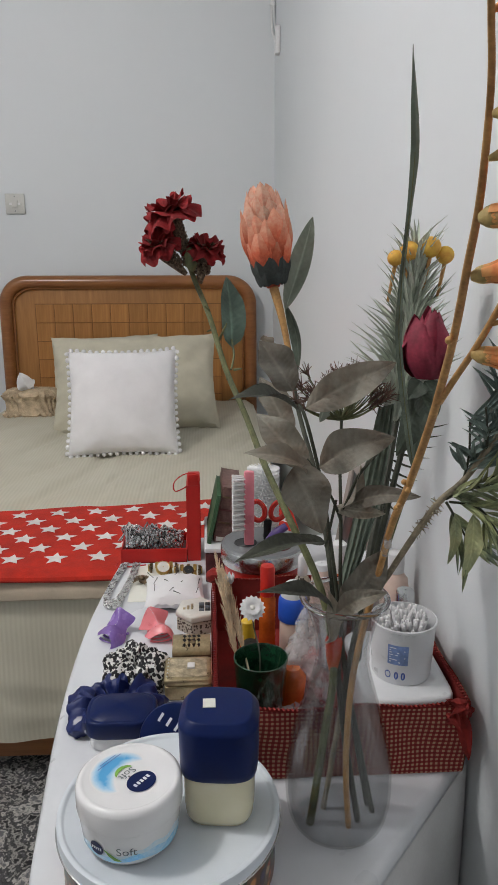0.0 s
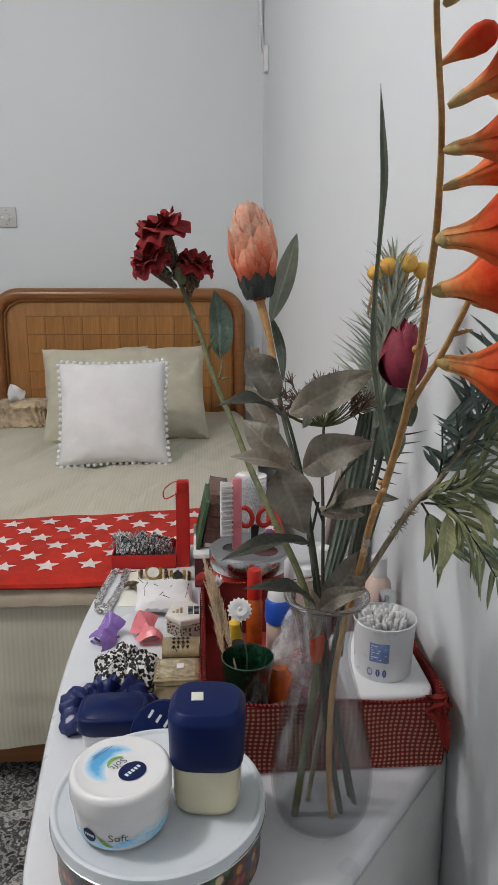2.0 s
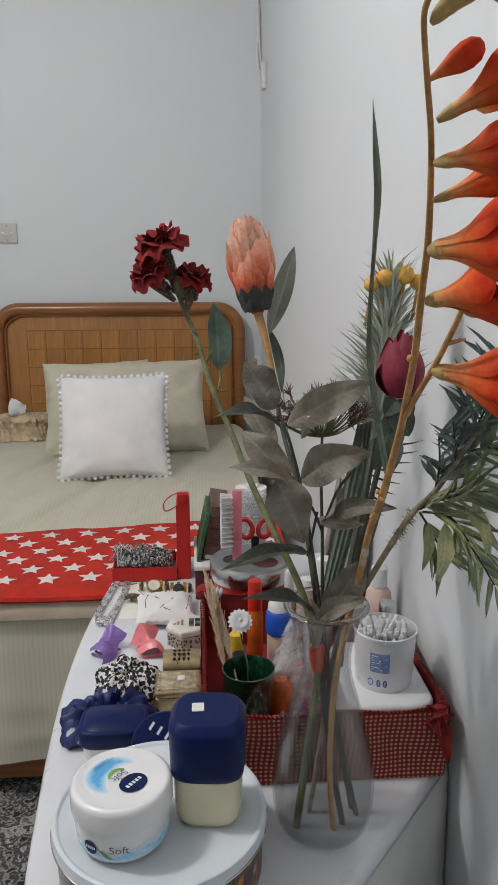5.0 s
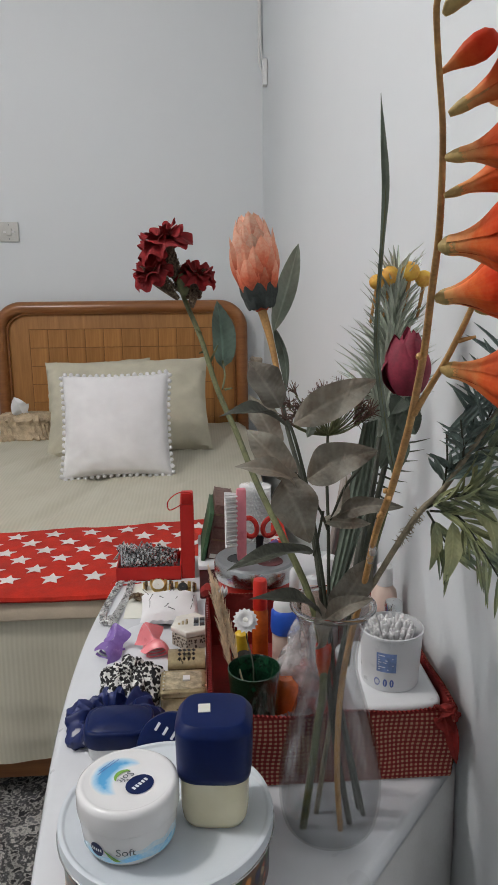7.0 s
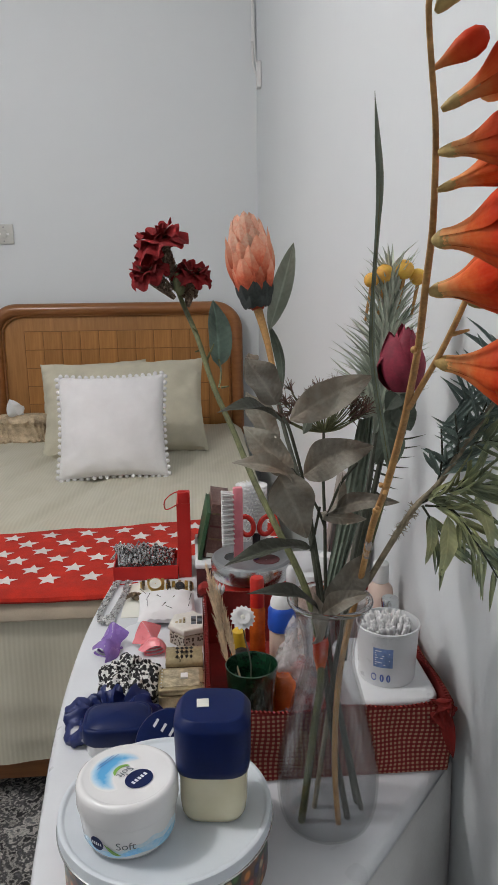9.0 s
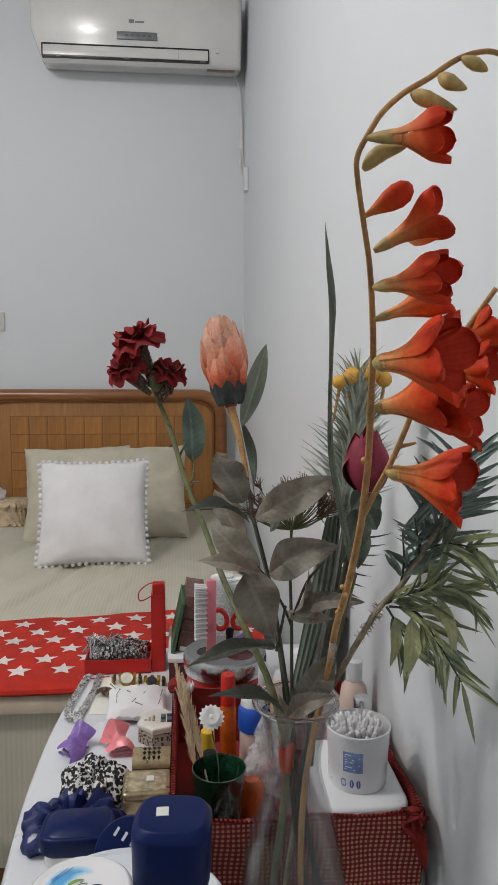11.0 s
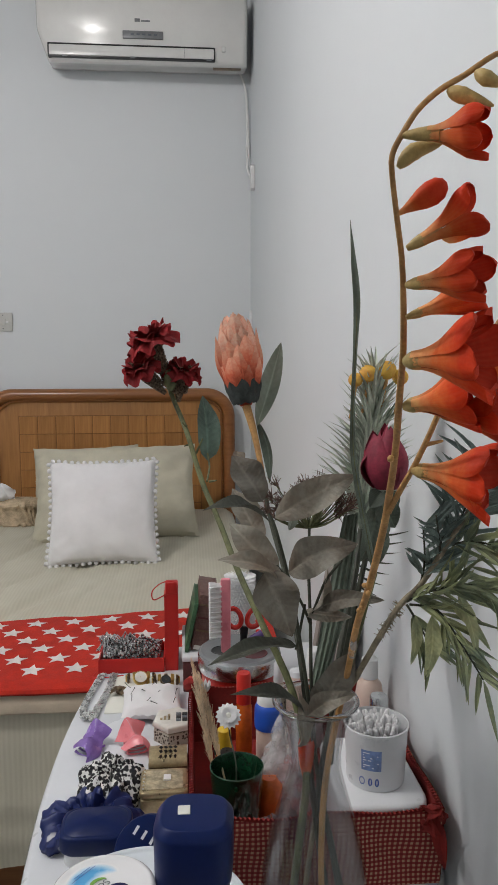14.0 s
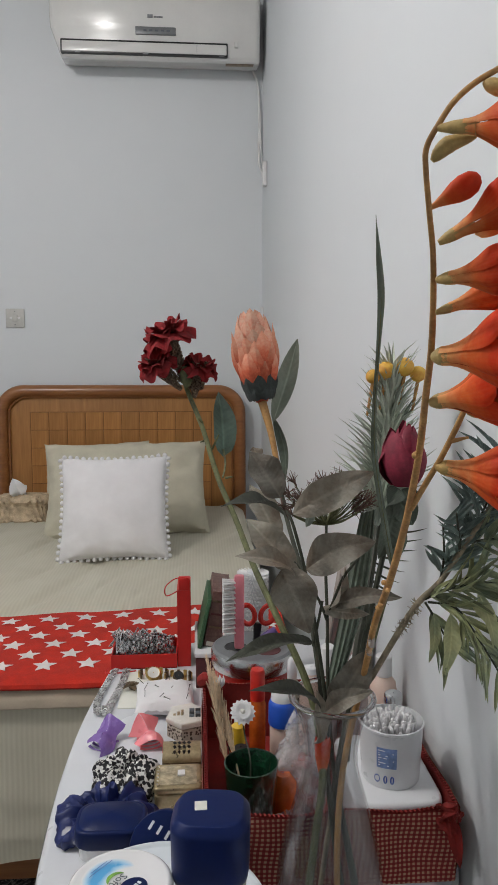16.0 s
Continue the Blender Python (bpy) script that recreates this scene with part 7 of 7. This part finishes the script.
def freesia():
    path = [(0.1400, 0.5980, 0.5870), (0.1340, 0.6000, 0.6740), (0.1380, 0.6020, 0.7770), (0.1570, 0.6000, 0.8790), (0.1540, 0.5500, 0.9500), (0.1520, 0.5000, 1.0020), (0.1460, 0.4400, 1.0630), (0.1400, 0.4050, 1.0950), (0.1320, 0.3650, 1.1300), (0.1220, 0.3250, 1.1660), (0.1160, 0.3000, 1.1900), (0.1090, 0.2780, 1.2140), (0.1030, 0.2620, 1.2320), (0.0970, 0.2500, 1.2470), (0.0910, 0.2380, 1.2630), (0.0900, 0.2340, 1.2700), (0.0930, 0.2300, 1.2770), (0.0980, 0.2270, 1.2850), (0.1060, 0.2250, 1.2920), (0.1150, 0.2230, 1.2970), (0.1260, 0.2210, 1.3040), (0.1370, 0.2200, 1.3068), (0.1450, 0.2195, 1.3045), (0.1500, 0.2190, 1.2990)]
    t = flower("freesia_spray", "tall arching orange-red artificial freesia spray on a tan stem", path[0])
    part("stem", Geo().tube(path, [0.0030, 0.0031, 0.0031, 0.0025, 0.0019, 0.0014, 0.0012, 0.0012, 0.0012, 0.0011, 0.0010], 10, 4), STEM_TAN, t)
    branch = [(0.1430, 0.4150, 1.0830), (0.1450, 0.3950, 1.1020), (0.1480, 0.3750, 1.1220), (0.1500, 0.3550, 1.1430), (0.1520, 0.3400, 1.1610), (0.1580, 0.3250, 1.1800), (0.1650, 0.3100, 1.1990), (0.1800, 0.3000, 1.2250)]
    part("branch", Geo().tube(branch, [0.0021, 0.0017, 0.0014], 9, 4), STEM_TAN, t)
    part("thorn", Geo().tube([(0.1500, 0.3600, 1.1360), (0.1570, 0.3520, 1.1390)], [0.0016, 0.0008], 6, 1), STEM_TAN, t)
    for p in ((0.1500, 0.4950, 0.9990), (0.1510, 0.5200, 0.9780), (0.1290, 0.3640, 1.1270), (0.1480, 0.5000, 1.0040), (0.1500, 0.5250, 0.9740)):
        part("node", Geo().ball(p, 0.0023, 8, 6), STEM_TAN, t)
    random.seed(4)

    def bloom(base, mouth, size, openness, dark=False, petals=6, calyx=0.32, roll=0.0, face=0.4, lap=1.55):
        """A slim calyx and tube, then broad rounded petals that open towards the room."""
        base, mouth = Vector(base), Vector(mouth)
        mouth.y -= face * (mouth - base).length
        d = mouth - base
        ln = d.length
        axis = d.normalized()
        q = axis.to_track_quat("Z", "Y").to_matrix()
        c = part("calyx", Geo().tube([base, base + axis * ln * calyx * 0.5, base + axis * ln * calyx * 0.85, base + axis * ln * (calyx + 0.06)], [size * 0.06, size * 0.125, size * 0.145, size * 0.13], 12, 3), CALYX, t)
        part("tube", Geo().lathe([(size * 0.13, ln * calyx * 0.8), (size * 0.15, ln * (calyx + 0.12)), (size * 0.20, ln * 0.46), (size * 0.02, ln * 0.48)], base, 18, axis), FREESIA_TUBE, c)
        for k in range(petals):
            a = roll + 2 * math.pi * k / petals
            outer, inside = [], []
            inner = k % 2
            for i in range(15):
                f = 1 - (1 - i / 14) ** 1.25
                h = ln * calyx * 0.85 + ln * (1.04 - calyx * 0.85) * f * (1.0 - 0.08 * inner + 0.06 * math.sin(k * 2.3 + roll))
                s = f * f * (3 - 2 * f)
                rad = size * (0.145 + 0.44 * s + openness * 0.55 * max(0.0, f - 0.40) ** 1.4)
                if openness < 0.4:
                    rad *= 1 - (0.4 - openness) * 1.1 * max(0.0, f - 0.66) / 0.34
                tip = 1.0 if f < 0.55 else math.sqrt(max(0.0006, 1 - ((f - 0.55) / 0.45) ** 2))
                wid = (2 * math.pi / petals) * (0.60 + 0.40 * f) * tip
                ro, ri = [], []
                for j in range(9):
                    u = j / 8 - 0.5
                    rr = rad * (1 - 0.08 * inner) * (1 - 0.14 * (abs(u) * 2) ** 2 * f) * (1 + 0.035 * math.sin(9 * f + k) + 0.05 * f * math.sin(8 * u + 2.1 * k))
                    b = a + u * wid * lap
                    hh = h - size * 0.18 * openness * f ** 3
                    ro.append(base + q @ Vector((rr * math.cos(b), rr * math.sin(b), hh)))
                    ri.append(base + q @ Vector(((rr - 0.0004) * math.cos(b), (rr - 0.0004) * math.sin(b), hh + 0.0001)))
                outer.append(ro)
                inside.append(ri)
            g = Geo().grid(outer)
            first = len(g.f)
            g.grid(inside, flip=True)
            g.a = {side * 135 + i * 9 + j: (i / 14, abs(j / 4 - 1)) for side in (0, 1) for i in range(15) for j in range(9)}
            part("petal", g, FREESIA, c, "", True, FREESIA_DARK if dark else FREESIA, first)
        if openness > 0.6:
            for k in range(4):
                a = 1.7 * k
                p0 = base + axis * ln * 0.55
                part("stamen", Geo().tube([p0, base + q @ Vector((size * 0.14 * math.cos(a), size * 0.14 * math.sin(a), ln * 0.92))], [size * 0.012, size * 0.030], 5, 1), YELLOW, c)

    bloom((0.0930, 0.2300, 1.2760), (0.1210, 0.2260, 1.2735), 0.0200, 0.22, petals=5, calyx=0.36, face=0.45, lap=1.25)
    bloom((0.1040, 0.2580, 1.2360), (0.1330, 0.2540, 1.2530), 0.0200, 0.50, petals=4, calyx=0.24, roll=0.9, face=0.25, lap=1.20)
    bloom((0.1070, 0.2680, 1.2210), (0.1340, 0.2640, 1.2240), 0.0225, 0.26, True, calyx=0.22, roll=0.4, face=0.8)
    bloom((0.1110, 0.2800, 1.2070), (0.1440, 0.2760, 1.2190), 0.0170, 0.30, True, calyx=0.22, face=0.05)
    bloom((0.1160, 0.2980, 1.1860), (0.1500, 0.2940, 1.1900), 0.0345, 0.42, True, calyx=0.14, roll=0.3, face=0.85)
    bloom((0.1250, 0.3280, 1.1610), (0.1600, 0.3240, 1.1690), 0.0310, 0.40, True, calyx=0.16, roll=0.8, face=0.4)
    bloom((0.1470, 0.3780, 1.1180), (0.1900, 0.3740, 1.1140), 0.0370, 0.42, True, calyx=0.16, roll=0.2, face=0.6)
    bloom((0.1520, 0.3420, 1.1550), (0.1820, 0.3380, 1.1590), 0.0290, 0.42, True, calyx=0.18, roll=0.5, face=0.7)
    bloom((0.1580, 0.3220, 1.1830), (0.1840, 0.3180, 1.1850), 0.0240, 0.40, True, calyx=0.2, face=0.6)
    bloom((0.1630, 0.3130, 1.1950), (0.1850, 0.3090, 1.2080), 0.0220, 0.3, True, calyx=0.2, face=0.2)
    # a fat closed bud below the top bloom
    p0, p1 = Vector((0.0968, 0.2490, 1.2490)), Vector((0.1165, 0.2440, 1.2615))
    ln = (p1 - p0).length
    shape = [(0.0010, 0.0), (0.0018, 0.15), (0.0032, 0.30), (0.0052, 0.50), (0.0060, 0.68), (0.0053, 0.85), (0.0030, 0.96), (0.0003, 1.0)]
    g = Geo().lathe([(r, h * ln) for r, h in shape], p0, 18, p1 - p0, 0.9)
    for k, (x, y, z) in enumerate(g.v):
        w = 1 + 0.06 * math.sin(3 * 2 * math.pi * (k % 18) / 18)
        q = p0 + (p1 - p0) * shape[k // 18][1]
        g.v[k] = (q.x + (x - q.x) * w, q.y + (y - q.y) * w, q.z + (z - q.z) * w)
    g.a = {k: (shape[k // 18][1] * 1.1, 0.5) for k in range(len(g.v))}
    part("bud", g, FREESIA, t, "closed bright red bud")
    # closed calyx beneath the top bloom, and buds along the arch
    for a, b, c, w in (((0.0930, 0.2360, 1.2650), (0.0990, 0.2340, 1.2710), (0.1090, 0.2300, 1.2730), 0.0048), ((0.1090, 0.2250, 1.2920), (0.1140, 0.2220, 1.2890), (0.1250, 0.2180, 1.2840), 0.0044), ((0.1190, 0.2220, 1.2980), (0.1220, 0.2180, 1.2940), (0.1280, 0.2160, 1.2910), 0.0042), ((0.1270, 0.2200, 1.3040), (0.1320, 0.2180, 1.3010), (0.1360, 0.2160, 1.2980), 0.0036)):
        part("bud", Geo().tube([a, b, c], [w * 0.22, w * 0.62, w * 0.75, w * 0.5, 0.0004], 10, 5), CALYX, t, "olive-brown closed bud")
    for b, e, w in (((0.1180, 0.2520, 1.2390), (0.1350, 0.2440, 1.2440), 0.0080), ((0.1730, 0.3450, 1.1090), (0.1740, 0.3400, 1.0970), 0.008)):
        part("petal", Geo().leaf(b, e, w, (0.1, -1, 0.2), 0.1, 0.2, 8, 0.7), FREESIA, t)
    # one bloom folded inside the vase neck
    closed = Geo().lathe([(0.0008, 0.0), (0.004, 0.012), (0.0075, 0.028), (0.0085, 0.044), (0.007, 0.05)], (0.1200, 0.6120, 0.7620), 14, (0, 0, 1))
    closed.a = {k: (0.1 + 0.2 * (k // 14), 0.5) for k in range(70)}
    part("petal", closed, FREESIA, t, "coral bloom inside the vase neck")
    for p in ((0.1540, 0.5600, 0.9300), (0.1560, 0.5750, 0.9160)):
        part("tape", Geo().lathe([(0.0034, -0.005), (0.0035, 0.005)], p, 12, (0.2, 0.4, -1)), BAG, t, "clear tape round the stem")


freesia()


def bamboo_spray():
    path = [(0.1170, 0.6250, 0.5990), (0.1330, 0.6200, 0.7330), (0.1510, 0.6120, 0.8400), (0.1670, 0.6050, 0.8760), (0.1870, 0.5900, 0.9250), (0.2020, 0.5750, 0.9610), (0.2140, 0.5550, 0.9860), (0.2270, 0.5300, 1.0270), (0.2380, 0.5050, 1.0660), (0.2520, 0.4900, 1.0990)]
    t = flower("bamboo_spray", "green artificial bamboo-leaf spray on a hairy brown stem", path[0])
    part("stem", Geo().tube(path, [0.0028, 0.0029, 0.0030, 0.0025, 0.0016], 9, 4), STEM_HAIRY, t)
    random.seed(17)
    g = Geo()
    a0, a1 = Vector(path[4]), Vector(path[5])
    for k in range(90):
        p = a0.lerp(a1, k / 90)
        v = Vector((random.gauss(0, 1), random.gauss(0, 1), random.gauss(0, 1))).normalized()
        g.tube([p + v * 0.002, p + v * 0.0075], [0.0006, 0.0002], 3, 1)
    tagged(part("fuzz", g, STEM_HAIRY, t, "short stiff brown hairs"), kind="stuff")
    twigs = [
        [(0.2060, 0.5700, 0.9650), (0.2220, 0.5500, 0.9810), (0.2440, 0.5300, 0.9930), (0.2620, 0.5200, 0.9900)],
        [(0.2090, 0.5700, 0.9620), (0.2280, 0.5500, 0.9630), (0.2420, 0.5300, 0.9410), (0.2580, 0.5150, 0.9120)],
        [(0.2150, 0.5600, 0.9790), (0.2320, 0.5400, 0.9940), (0.2570, 0.5200, 1.0190)],
        [(0.2180, 0.5550, 0.9900), (0.2250, 0.5400, 1.0250), (0.2300, 0.5300, 1.0590)],
        [(0.2270, 0.5300, 1.0270), (0.2360, 0.5200, 1.0560), (0.2430, 0.5100, 1.0830)],
        [(0.2270, 0.5300, 1.0270), (0.2440, 0.5150, 1.0350), (0.2640, 0.5050, 1.0320)],
        [(0.2060, 0.5700, 0.9620), (0.2160, 0.5650, 0.9450), (0.2270, 0.5550, 0.9230)],
        [(0.2340, 0.5150, 1.0520), (0.2400, 0.5000, 1.0800), (0.2400, 0.4950, 1.1070)],
        [(0.2140, 0.5550, 0.9860), (0.2135, 0.5450, 1.0120), (0.2080, 0.5350, 1.0420)],
        [(0.2240, 0.5350, 1.0180), (0.2185, 0.5250, 1.0380), (0.2120, 0.5150, 1.0580)],
    ]
    for k, tw in enumerate(twigs):
        part("twig", Geo().tube(tw, [0.0013, 0.0007], 6, 4), STEM_DARK, t)
        pts = smooth_path([Vector(p) for p in tw], 7)
        for j in range(2, len(pts)):
            p = pts[j]
            ahead = (pts[j] - pts[j - 1]).normalized()
            for s in (-1, 1):
                if random.random() < 0.24:
                    continue
                turn = Vector((ahead.z, 0, -ahead.x)) * s
                d = (ahead * random.uniform(0.5, 1.0) + turn * random.uniform(0.35, 0.95) + Vector((0, random.uniform(-0.45, 0.25), -0.20))).normalized()
                ln = random.uniform(0.026, 0.058)
                e = p + d * ln
                if e.x > 0.297 or e.x < (0.214 if e.z < 1.0 else 0.190):
                    continue
                part("leaf", Geo().leaf(p, e, random.uniform(0.0034, 0.0062), (random.uniform(-0.6, 0.6), -1, random.uniform(0.1, 0.9)), random.uniform(-0.12, 0.18), 0.25, 7, 0.72), BAMBOO_BLUE if k in (3, 4, 7, 8, 9) else BAMBOO, t)
    for b, e, w in (((0.2240, 0.5530, 0.9570), (0.2180, 0.5500, 0.8980), 0.020), ((0.2110, 0.5600, 0.9550), (0.2080, 0.5600, 0.9080), 0.013), ((0.2310, 0.5500, 0.9490), (0.2530, 0.5300, 0.9190), 0.012), ((0.2380, 0.5450, 0.9720), (0.2660, 0.5200, 0.9360), 0.012), ((0.2430, 0.5400, 0.9810), (0.2540, 0.5200, 0.9290), 0.014)):
        part("leaf", Geo().leaf(b, e, w * 0.8, (0.3, -1, 0.1), 0.10, 0.16, 12, 0.62, 0.25, 0.5), WITHER, t, "drooping yellow-green leaf")


bamboo_spray()
